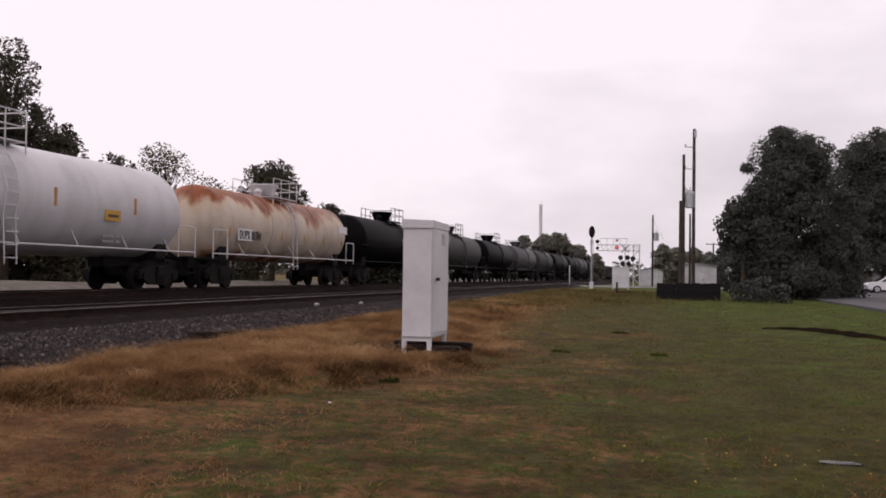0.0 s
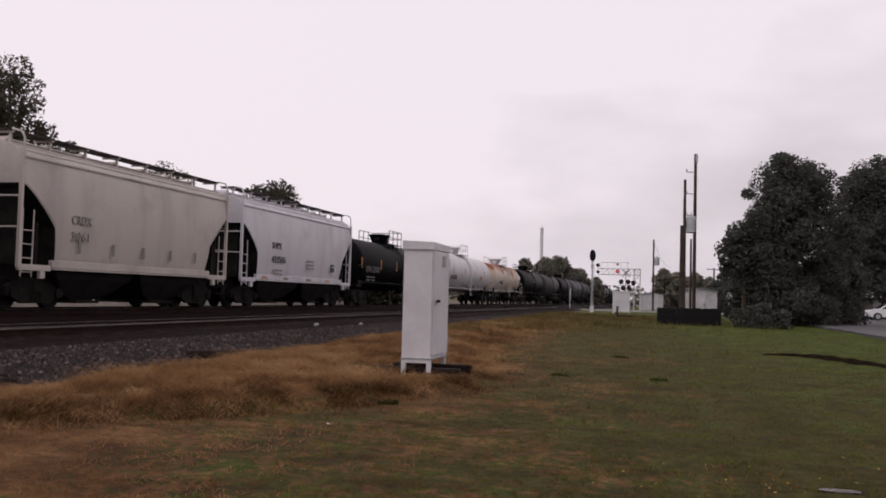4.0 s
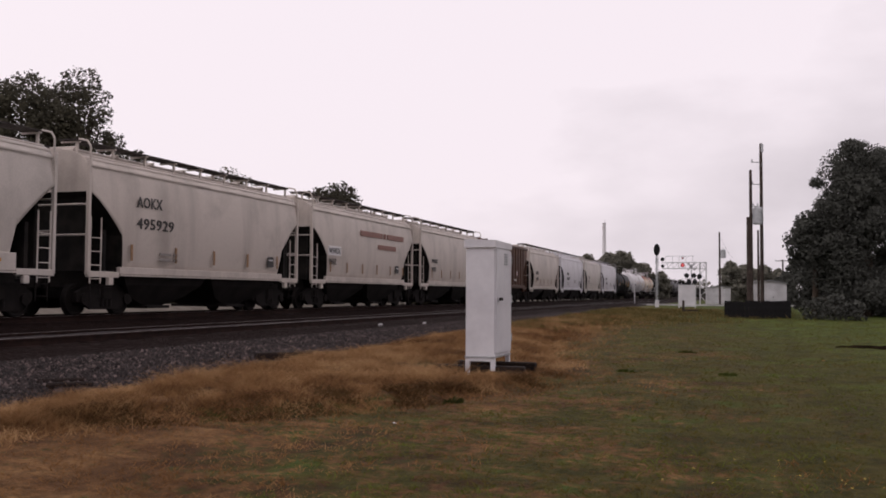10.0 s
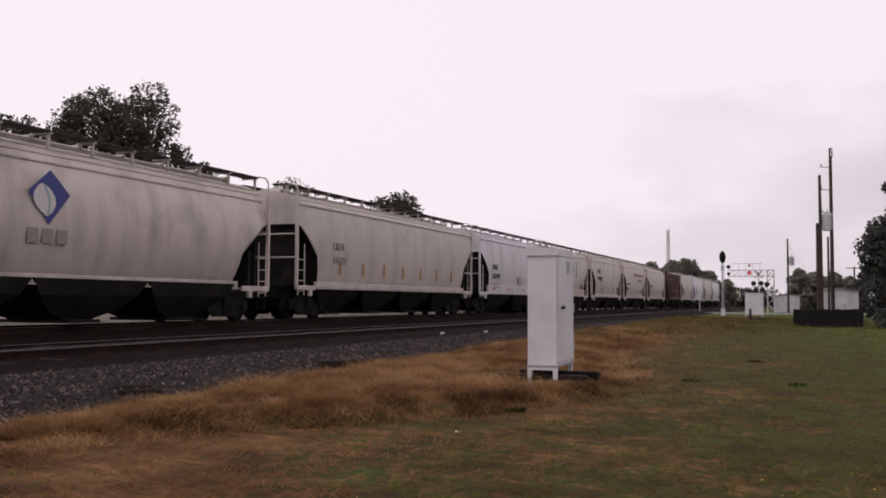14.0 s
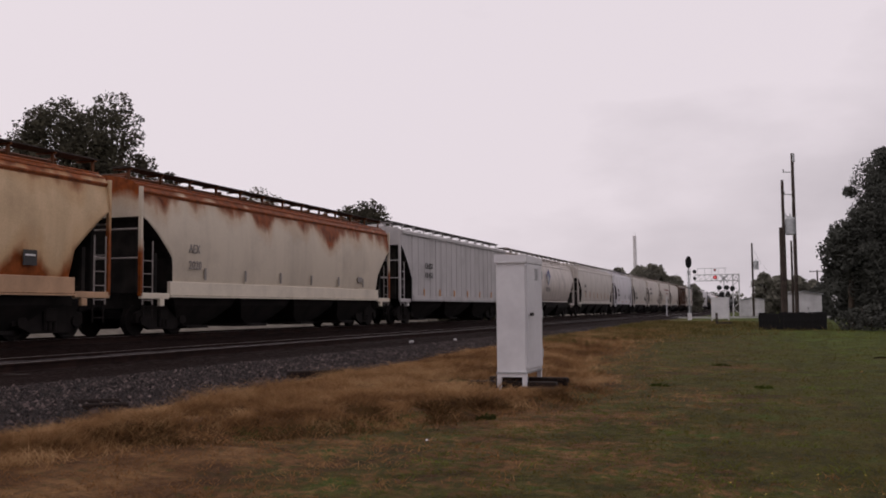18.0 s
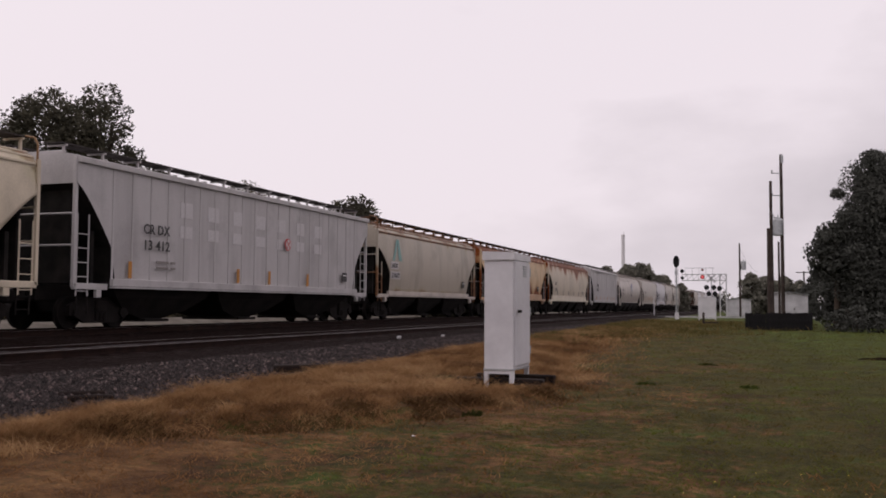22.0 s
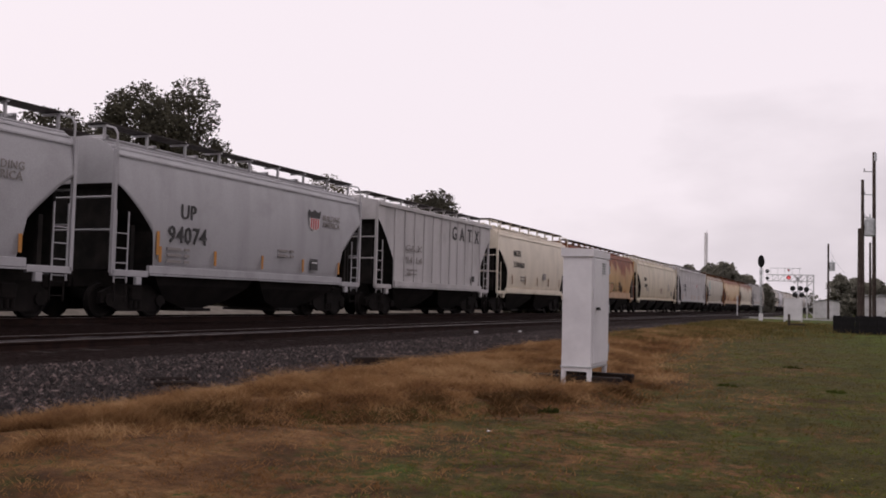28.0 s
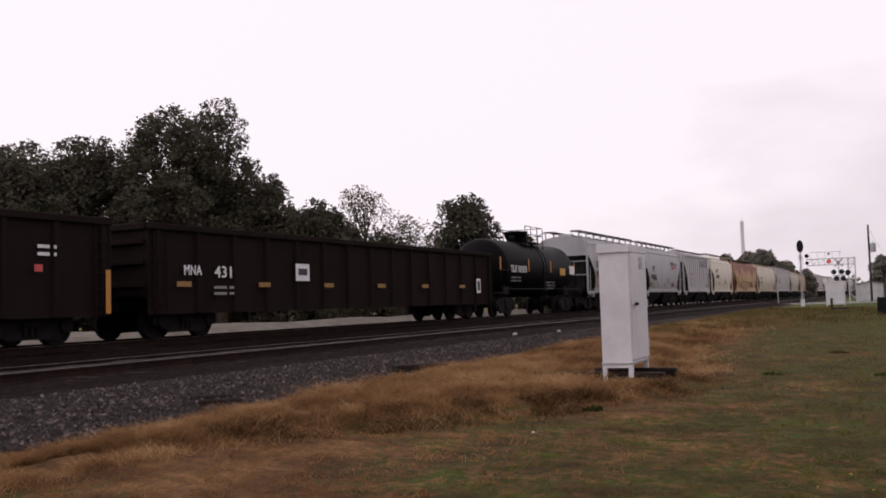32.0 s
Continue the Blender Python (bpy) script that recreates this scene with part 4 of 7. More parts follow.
def small_print(car, y, z, material, rows=2, x=1.6, w=0.55):
    """Lines of data too small to read."""
    for k in range(rows):
        panel("data_line", car, x, y, y + w, z - 0.16 * k, z - 0.16 * k + 0.07, material)
        panel("data_line", car, x, y + w + 0.12, y + 1.6 * w, z - 0.16 * k, z - 0.16 * k + 0.07, material)


def side_tape(car, half_len, z, n, material, x=1.6, h=0.35):
    """Upright reflector strips along the foot of the bin."""
    for k in range(n):
        y = -half_len + 2 * half_len * k / (n - 1)
        panel("reflector_strip", car, x, y - 0.045, y + 0.045, z, z + h, material)


def data_box(car, y, z, x=1.6):
    panel("data_box", car, x, y, y + 0.42, z, z + 0.36, LETTER_DARK)
    panel("data_line", car, x + 0.01, y + 0.06, y + 0.36, z + 0.22, z + 0.26, LETTER_WHITE)


def build_train():
    # leading tank cars, already far down the line
    edge = [237.96, 254.2]
    for k in range(9):
        edge.append(edge[-1] + (17.4, 16.2, 15.8, 16.0, 15.2)[k % 5])
    kinds = [P_BLACK, P_DARKC, P_BLACK, P_GREYT, P_DARKC, P_BLACK, P_BLACK, P_GREYT, P_BLACK]
    for k in range(9):
        c = couple(tank_car(edge[k + 2] - edge[k + 1], kinds[k], "black tank car with a railed top platform, far down the train" if kinds[k] in (P_BLACK, P_DARKC) else "grey tank car far down the train", 1.42, 3.85), edge[k + 1], edge[k + 2])
        write("TCIX", c, 1.44, -0.4, 2.5, 0.3, LETTER_WHITE) if k == 0 else None
    y = edge[-1]
    for k in range(4):
        couple(gondola(16.0, P_DARKC, "dark open gondola car at the far head of the train", 3.0), y, y + 16)
        y += 16
    # rust-streaked tank car
    c = couple(tank_car(16.24, P_RUSTT, "white tank car streaked with orange rust from its top", 1.42, 3.9, (-2.2, 2.6, 0.2), P_WHITE), 237.96, 254.2)
    panel("nameplate", c, 1.40, -5.34, -4.1, 1.84, 2.3, LETTER_WHITE)
    fit_words("DUPX 80384", c, 1.42, -5.24, 1.9, 0.34, 1.9, LETTER_DARK)
    panel("placard", c, 1.40, 5.6, 6.7, 2.58, 2.95, LETTER_WHITE)
    side_tape(c, 6.0, 2.0, 6, YELLOW, 1.40, 0.6)
    # long white tank car
    c = couple(tank_car(19.88, P_WHITE, "long white tank car with a railed platform and yellow marks", 1.5, 4.02, (), P_WHITE), 218.07, 237.96)
    fit_words("TILX 402025", c, 1.47, -6.34, 1.95, 0.36, 2.05, LETTER_DARK)
    for yy in (-5.6, -1.8, 1.8, 5.6):
        panel("reflective_stripe", c, 1.5, yy - 0.05, yy + 0.05, 2.34, 2.84, ORANGE)
    panel("hazard_plate", c, 1.49, 4.05, 4.83, 2.08, 2.4, YELLOW), panel("data_line", c, 1.505, 4.2, 4.7, 2.2, 2.27, LETTER_DARK)
    small_print(c, 4.0, 1.6, LETTER_FADE, 2, 1.44)
    # black tank car
    c = couple(tank_car(17.63, P_BLACK, "black tank car with orange reflector stripes and white lettering", 1.42, 3.72, (), P_BLACK), 200.44, 218.07)
    fit_words("DPRX 259007", c, 1.41, -6.59, 1.85, 0.33, 2.35, LETTER_DIM)
    for yy in (-7.3, -4.0, -1.0, 2.4, 5.1, 7.1):
        panel("reflective_stripe", c, 1.41, yy - 0.06, yy + 0.06, 2.05, 2.6, ORANGE)
    panel("hazard_plate", c, 1.41, 4.4, 5.1, 1.76, 2.12, YELLOW)
    small_print(c, -6.3, 1.55, LETTER_DIM, 2, 1.33, 0.9)
    # covered hoppers, from the tank cars backwards
    c = couple(hopper_car(13.42, P_SILVER, "light grey covered hopper with dark stencilled letters", bays=2, sill_paint=P_SILVER), 187.02, 200.44)
    marks(c, "SHPX", "433506", -3.5, 2.42, 0.95, 1.85, 1.38, 0.27, LETTER_DARK)
    data_box(c, 3.2, 1.65), small_print(c, -3.3, 1.5, LETTER_FADE), small_print(c, 0.2, 2.0, LETTER_FADE, 3)
    for yy, tape in ((-4.3, ORANGE), (-2.2, TAPE), (0.3, TAPE), (2.6, YELLOW)):
        panel("reflector_strip", c, 1.57, yy, yy + 0.5, 1.16, 1.24, tape)
    c = couple(hopper_car(12.38, P_SAND, "beige covered hopper with faint stencils"), 174.64, 187.02)
    marks(c, "CRDX", "3061", -3.6, 2.35, 0.9, 1.9, 0.8, 0.25, LETTER_FADE)
    side_tape(c, 3.2, 1.55, 5, LETTER_FADE)
    c = couple(hopper_car(13.22, P_SILVER, "pale grey covered hopper with dark stencilled letters"), 161.41, 174.64)
    marks(c, "SHRX", "433619", -3.29, 2.48, 1.1, 2.03, 1.3, 0.25, LETTER_DARK)
    data_box(c, 3.3, 1.6), small_print(c, -3.2, 1.7, LETTER_FADE), small_print(c, 0.4, 1.95, LETTER_FADE)
    c = couple(hopper_car(13.01, P_BEIGE, "beige covered hopper with dark stencilled letters"), 148.41, 161.41)
    marks(c, "HWCX", "10646", -3.88, 2.22, 0.97, 1.77, 0.92, 0.27, LETTER_DARK)
    side_tape(c, 3.8, 1.5, 6, TAPE, 1.6, 0.4)
    c = couple(hopper_car(12.87, P_BROWN, "red-brown ribbed covered hopper", ribs=12, round_side=0.0, eave=4.1, crown=4.35, board=False), 135.54, 148.41)
    for yy in (-0.8, 2.4):
        flat_shape("white_mark", c, 1.62, [(yy + 0.15 * math.cos(a), 2.15 + 0.19 * math.sin(a)) for a in (2 * math.pi * k / 14 for k in range(14))], LETTER_PALE)
        panel("red_slash", c, 1.636, yy - 0.1, yy + 0.1, 2.12, 2.17, RED)
    panel("data_box", c, 1.68, 1.4, 1.9, 1.6, 1.72, LETTER_WHITE), small_print(c, -2.9, 3.55, LETTER_FADE, 2, 1.68)
    c = couple(hopper_car(12.98, P_BEIGE, "beige covered hopper with dark stencilled letters"), 122.56, 135.54)
    marks(c, "WWUX", "8802", -4.25, 2.29, 1.03, 1.85, 0.77, 0.23, LETTER_DARK)
    side_tape(c, 4.2, 1.5, 6, TAPE, 1.6, 0.45), data_box(c, 3.2, 1.6)
    c = couple(hopper_car(12.86, P_BEIGE, "beige covered hopper with a large faded red railway title"), 109.71, 122.56)
    panel("white_patch", c, 1.6, -4.44, -3.18, 2.19, 2.58, LETTER_WHITE)
    fit_words("WWUX", c, 1.615, -4.38, 2.26, 0.25, 1.12, LETTER_DARK), fit_words("9602", c, 1.6, -4.38, 1.82, 0.25, 0.74, LETTER_DARK)
    title = plain("faded_red_stencil", (0.22, 0.1, 0.075))
    # company title as plain bars of its size
    for yy, ww in ((-1.1, 2.6), (1.68, 0.25), (2.1, 2.2)):
        panel("title_bar", c, 1.585, yy, yy + ww, 3.18, 3.42, title)
    panel("title_bar", c, 1.6, 0.94, 3.24, 2.66, 2.88, title)
    side_tape(c, 4.2, 1.5, 6, TAPE, 1.6, 0.42), data_box(c, 3.2, 1.6)
    c = couple(hopper_car(13.07, P_BEIGE, "beige covered hopper with dark stencilled letters"), 96.64, 109.71)
    marks(c, "AOKX", "495929", -4.0, 3.02, 1.18, 2.42, 1.77, 0.3, LETTER_DARK)
    small_print(c, -2.9, 1.7, LETTER_FADE, 2), side_tape(c, 4.2, 1.5, 5, TAPE, 1.6, 0.45), data_box(c, 3.5, 1.55)
    c = couple(hopper_car(12.82, P_SAND, "beige-grey covered hopper with a wide lower sill", sill_drop=0.42), 83.82, 96.64)
    marks(c, "CEFX", "309063", -4.1, 2.22, 0.88, 1.71, 1.35, 0.27, LETTER_DARK)
    for yy in (-1.4, 0.4, 1.9):
        panel("weld_seam", c, 1.6, yy, yy + 0.05, 2.5, 3.6, LETTER_FADE)
    for yy in (-3.9, 0.6, 2.2, 3.4):
        panel("reflector_strip", c, 1.6, yy, yy + 0.6, 1.32, 1.4, ORANGE)
    data_box(c, 3.3, 1.65)
    c = couple(hopper_car(13.06, P_SILVER, "light grey covered hopper with dark stencilled letters", sill_drop=0.42), 70.76, 83.82)
    marks(c, "SHPX", "433781", -4.05, 2.41, 0.9, 1.93, 1.2, 0.27, LETTER_DARK)
    data_box(c, 3.2, 1.75), small_print(c, -3.9, 1.6, LETTER_FADE), small_print(c, 0.4, 2.0, LETTER_FADE, 3)
    for yy in (-4.0, -1.5, 1.2, 3.4):
        panel("reflector_strip", c, 1.6, yy, yy + 0.5, 1.32, 1.4, ORANGE)
    c = couple(hopper_car(18.41, P_SAND, "long beige covered hopper with orange reflector strips", bays=4), 52.34, 70.76)
    marks(c, "CRDX", "14121", -6.2, 2.5, 0.9, 2.0, 1.0, 0.27, LETTER_FADE)
    side_tape(c, 5.6, 1.6, 7, ORANGE, 1.6, 0.5)
    # round-sided hopper with a leaf emblem
    c = couple(hopper_car(20.3, P_ADMY, "long dusty beige round-sided hopper with a blue diamond leaf emblem", bays=4, round_side=0.34, eave=3.85, crown=4.4, bottom=1.1, slope=1.7), 31.54, 51.84)
    leaf_emblem(c, 1.61, 0.23, 2.98, 0.62)
    marks(c, "ADMX", "51876", -7.3, 2.5, 0.9, 2.05, 1.0, 0.25, LETTER_FADE)
    c = couple(hopper_car(18.23, P_PALE, "long pale grey ribbed covered hopper", ribs=19, round_side=0.0, eave=4.25, crown=4.5, bays=3), 12.8, 31.04)
    marks(c, "CR DX", "13 452", -5.7, 2.65, 1.1, 2.2, 1.1, 0.27, LETTER_DARK, 1.67)
    for k in range(6):
        panel("reflector_strip", c, 1.67, -5.9 + 2.2 * k, -5.75 + 2.2 * k, 1.3, 1.65, ORANGE)
    c = couple(hopper_car(18.26, P_RUSTW, "long cream covered hopper with rust running from the roof", bays=4, roof=P_RUSTROOF, sill_paint=P_CREAM, sill_drop=0.4, hoops=False), -5.46, 12.8)
    marks(c, "AEX", "2020", -6.42, 2.38, 0.55, 1.9, 0.62, 0.25, LETTER_FADE)
    side_tape(c, 5.6, 1.6, 6, LETTER_FADE), panel("data_box", c, 1.6, 5.1, 5.5, 1.8, 2.0, LETTER_FADE)
    c = couple(hopper_car(18.43, P_RUSTO, "long buff covered hopper heavily stained with orange rust", bays=4, roof=P_RUSTROOF, sill_paint=P_SILLRUST, sill_drop=0.4, hoops=False), -23.9, -5.46)
    marks(c, "AEX", "2191", -6.4, 2.5, 0.6, 2.0, 0.65, 0.27, LETTER_RUST)
    data_box(c, 5.6, 1.75)
    c = couple(hopper_car(15.72, P_DUSK, "stained beige covered hopper with a pale teal letter shape", bays=3, sill_paint=P_BEIGE), -39.62, -23.9)
    flat_shape("teal_leg", c, 1.58, [(-5.6, 2.72), (-5.32, 2.72), (-4.98, 3.72), (-5.16, 3.72)], TEAL)
    flat_shape("teal_leg", c, 1.584, [(-4.85, 2.72), (-4.42, 2.72), (-4.9, 3.72), (-5.1, 3.72)], TEAL)
    panel("pale_patch", c, 1.6, -5.84, -4.96, 2.33, 2.67, LETTER_PALE), panel("pale_patch", c, 1.6, -5.88, -4.75, 1.87, 2.22, LETTER_PALE)
    fit_words("AEX", c, 1.615, -5.75, 2.39, 0.22, 0.7, LETTER_DARK), fit_words("21602", c, 1.615, -5.78, 1.93, 0.24, 0.95, LETTER_DARK)
    data_box(c, 4.6, 1.65)
    c = couple(hopper_car(19.06, P_PALE, "long pale grey ribbed covered hopper with faded squares", ribs=20, round_side=0.0, eave=4.3, crown=4.5, bays=3), -58.68, -39.62)
    marks(c, "CR DX", "13 412", -6.4, 2.6, 1.2, 2.16, 1.2, 0.27, LETTER_DARK, 1.67)
    for k in range(7):
        panel("faded_square", c, 1.588, -4.6 + 1.42 * k, -4.0 + 1.42 * k, 3.2, 3.65, SQUARE)
        panel("faded_square", c, 1.588, -4.6 + 1.42 * k, -4.0 + 1.42 * k, 2.6, 2.95, SQUARE)
    for yy in (-7.0, -1.6, 0.4, 3.2):
        panel("reflector_strip", c, 1.67, yy, yy + 0.14, 1.35, 1.8, ORANGE)
    round_sign(c, 1.67, 1.74, 2.8), data_box(c, 6.2, 1.6, 1.69), small_print(c, -5.8, 1.8, LETTER_FADE, 2, 1.67)
    c = couple(hopper_car(19.09, P_TANC, "long cream covered hopper with stencilled blocks", bays=4, sill_drop=0.12), -77.77, -58.68)
    marks(c, "SHPX", "455295", -6.4, 2.66, 0.96, 2.12, 1.31, 0.27, LETTER_DARK)
    small_print(c, -5.5, 2.0, LETTER_FADE, 2)
    for k in range(5):
        panel("data_line", c, 1.6, 4.2, 5.1, 2.5 - 0.13 * k, 2.56 - 0.13 * k, LETTER_FADE)
        panel("data_line", c, 1.6, 0.4, 1.5, 2.1 - 0.1 * k, 2.15 - 0.1 * k, title)
    data_box(c, 5.7, 1.55)
    for k in range(8):
        panel("reflector_strip", c, 1.53, -7.4 + 2.05 * k, -6.95 + 2.05 * k, 1.15, 1.22, YELLOW)
    c = couple(hopper_car(18.49, P_RUSTB, "long rust-brown covered hopper with painted scrawl", bays=4, roof=P_RUSTROOF, sill_paint=P_SILLRUST, sill_drop=0.4, hoops=False), -96.26, -77.77)
    marks(c, "AEX", "8111", -6.75, 2.43, 0.75, 1.97, 0.9, 0.24, LETTER_DARK)
    scrawl(c, 1.61)
    panel("yellow_dot", c, 1.61, -5.3, -5.0, 2.04, 2.28, YELLOW)
    c = couple(hopper_car(13.43, P_CREAM, "cream covered hopper with dark stencilled letters", bays=2, lift=0.33), -109.69, -96.26)
    marks(c, "MCEX", "330460", -3.95, 3.0, 1.15, 2.42, 1.7, 0.3, LETTER_DARK)
    small_print(c, -2.8, 1.9, LETTER_FADE), side_tape(c, 4.1, 1.55, 5, TAPE, 1.6, 0.45), panel("data_box", c, 1.6, 1.0, 1.5, 1.9, 2.25, LETTER_FADE)
    c = couple(hopper_car(12.73, P_PALE, "pale ribbed covered hopper with large spaced letters", ribs=11, round_side=0.0, eave=4.2, crown=4.4, bays=2), -122.42, -109.69)
    for k in range(4):
        fit_words("GATX"[k], c, 1.6, 1.09 + 0.879 * k, 3.3, 0.58, 0.5, LETTER_DARK)
    marks(c, "GA X", "94 14", -3.58, 2.52, 1.5, 2.05, 1.5, 0.25, LETTER_FADE, 1.67)
    small_print(c, -3.4, 1.75, LETTER_FADE, 2, 1.67), panel("data_box", c, 1.67, 3.3, 3.6, 1.5, 1.75, LETTER_DARK)
    for number, rear, front in (("94074", -135.75, -122.42), ("95041", -148.9, -135.75)):
        c = couple(hopper_car(front - rear, P_GREY, "grey covered hopper with a red and blue shield emblem", bays=2, lift=0.3), rear, front)
        near = number == "94074"
        fit_words("UP", c, 1.6, -3.72 if near else -4.4, 2.6, 0.38, 0.64, LETTER_DARK), fit_words(number, c, 1.6, -4.18 if near else -4.43, 1.96, 0.43, 1.56, LETTER_DARK)
        shield(c, 1.6, 2.53, 2.78)
        fit_words("BUILDING", c, 1.6, 3.34, 3.17, 0.18, 1.13, LETTER_FADE), fit_words("AMERICA", c, 1.6, 3.34, 2.95, 0.18, 1.1, LETTER_FADE)
        small_print(c, -4.2, 1.75, LETTER_FADE, 3), data_box(c, 2.68, 1.5)
        side_tape(c, 4.45, 1.42, 5, ORANGE, 1.6, 0.4)
        panel("reflector_strip", c, 1.6, -4.6, -4.5, 1.6, 2.2, ORANGE)
        small_print(c, 0.8, 2.0, LETTER_FADE, 2)
    c = couple(tank_car(13.01, P_BLACK, "black tank car with orange stripes and white lettering", 1.4, 3.72, (), P_BLACK), -161.91, -148.9)
    fit_words("TILX 101070", c, 1.41, -4.45, 2.08, 0.33, 2.06, LETTER_WHITE)
    for yy in (-5.7, -2.1, 1.1, 4.95):
        panel("reflective_stripe", c, 1.41, yy - 0.06, yy + 0.06, 2.15, 2.75, ORANGE)
    panel("hazard_plate", c, 1.42, 2.5, 3.35, 2.02, 2.4, YELLOW), panel("placard", c, 1.42, 4.1, 4.95, 2.1, 2.55, LETTER_WHITE)
    small_print(c, -4.4, 1.8, LETTER_DIM, 2, 1.36, 0.8), small_print(c, 0.4, 1.6, LETTER_DIM, 3, 1.33, 0.9)
    c = couple(gondola(22.11, P_GON, "black ribbed gondola car with white lettering"), -184.02, -161.91)
    fit_words("MNA", c, 1.64, -9.35, 1.6, 0.25, 0.68, LETTER_WHITE), fit_words("431", c, 1.64, -8.17, 1.55, 0.3, 0.68, LETTER_WHITE)
    small_print(c, -8.2, 1.25, LETTER_FADE, 2, 1.64, 0.5)
    panel("white_frame", c, 1.64, -4.52, -3.82, 1.49, 2.0, LETTER_WHITE), panel("frame_middle", c, 1.652, -4.4, -3.95, 1.66, 1.86, LETTER_DARK)
    for k in range(6):
        panel("reflector_strip", c, 1.64, -9.6 + 3.3 * k, -9.08 + 3.3 * k, 1.3, 1.43, OCHRE)
    panel("white_frame", c, 1.64, 8.6, 9.0, 1.1, 1.7, LETTER_WHITE), panel("frame_middle", c, 1.652, 8.68, 8.92, 1.2, 1.6, LETTER_DARK)
    c = couple(gondola(20.0, P_GON, "black ribbed gondola car with a torn yellow mark"), -204.02, -184.02)
    panel("reflector_post", c, 1.66, 9.13, 9.27, 0.68, 1.67, ORANGE), panel("red_mark", c, 1.66, 7.2, 7.4, 1.6, 1.75, RED), small_print(c, 7.3, 2.1, LETTER_WHITE, 2, 1.64, 0.3)
    panel("white_frame", c, 1.64, 4.2, 4.8, 1.4, 1.9, LETTER_WHITE), panel("frame_middle", c, 1.652, 4.28, 4.72, 1.5, 1.8, LETTER_DARK)
    couple(gondola(20.0, P_GON, "black ribbed gondola car at the tail"), -224.02, -204.02)


SQUARE = plain("faded_square_paint", (0.53, 0.505, 0.51))
LETTER_DIM = plain("dim_white_stencil", (0.1, 0.094, 0.094))
TAPE = plain("brown_reflector_tape", (0.25, 0.135, 0.06))
LETTER_RUST = plain("rusted_stencil", (0.16, 0.085, 0.05))
LETTER_PALE = plain("pale_patch_paint", (0.56, 0.53, 0.53))
P_GREYT = car_paint("grey_tank_paint", (0.07, 0.067, 0.072), 0.5, rough=0.5, gloss=0.1)


def flat_shape(name, car, x, pts, material):
    """A painted outline on the side: points of (y, z)."""
    def build(bm):
        add_loft(bm, [[(d, a, b) for a, b in pts] for d in (-0.006, 0.006)])
    o = part(name, cached((name, tuple(pts)), build), material, car)
    o.location = (x, 0, 0)
    return o


def leaf_emblem(car, x, y, z, s):
    """A blue diamond with a pale leaf, and three bars below for its letters."""
    flat_shape("blue_diamond", car, x, [(y - s, z + 0.1), (y, z - s), (y + s, z + 0.1), (y, z + s)], BLUE)
    # a curved leaf leaning over the lower corner, with a bent vein
    rim = [(-0.12 + 0.5 * math.sin(math.pi * f) ** 0.8 * w - 0.25 * f * (1 - w * 0.2), -0.72 + 1.2 * f) for w, fs in ((-1, range(13)), (1, range(11, 0, -1))) for f in (k / 12 for k in fs)]
    flat_shape("leaf", car, x + 0.012, [(y + a * s, z + b * s) for a, b in rim], LETTER_PALE)
    bend = [(-0.1 + 0.16 * math.sin(math.pi * f) - 0.2 * f, -0.66 + 1.1 * f) for f in (k / 8 for k in range(9))]
    flat_shape("leaf_vein", car, x + 0.024, [(y + (a - 0.03) * s, z + b * s) for a, b in bend] + [(y + (a + 0.04) * s, z + b * s) for a, b in reversed(bend)], TEAL)
    for k in range(3):
        panel("emblem_bar", car, x - 0.03, y - 0.6 + 0.44 * k, y - 0.28 + 0.44 * k, z - 1.05, z - 0.72, LETTER_FADE)


def shield(car, x, y, z):
    flat_shape("shield_top", car, x, [(y, z + 0.42), (y + 0.62, z + 0.42), (y + 0.68, z + 0.68), (y + 0.5, z + 0.6), (y + 0.31, z + 0.7), (y + 0.12, z + 0.6), (y - 0.06, z + 0.68)], LETTER_DARK)
    flat_shape("shield_field", car, x, [(y + 0.01, z + 0.12), (y + 0.31, z - 0.03), (y + 0.61, z + 0.12), (y + 0.63, z + 0.41), (y - 0.01, z + 0.41)], LETTER_PALE)
    for k in range(4):
        panel("shield_stripe", car, x + 0.01, y + 0.08 + 0.135 * k, y + 0.14 + 0.135 * k, z + 0.02 + 0.05 * abs(k - 1.5), z + 0.4, RED)


def round_sign(car, x, y, z):
    pts = [(y + 0.22 * math.cos(a), z + 0.22 * math.sin(a)) for a in (2 * math.pi * k / 16 for k in range(16))]
    flat_shape("round_mark", car, x, pts, RED)
    pts = [(y + 0.175 * math.cos(a), z + 0.175 * math.sin(a)) for a in (2 * math.pi * k / 16 for k in range(16))]
    flat_shape("round_mark_middle", car, x + 0.013, pts, LETTER_PALE)
    for d in (-1, 1):
        flat_shape("round_mark_bar", car, x + 0.026, [(y - 0.13, z - 0.13 * d - 0.02), (y + 0.13, z + 0.13 * d - 0.02), (y + 0.13, z + 0.13 * d + 0.02), (y - 0.13, z - 0.13 * d + 0.02)], RED)


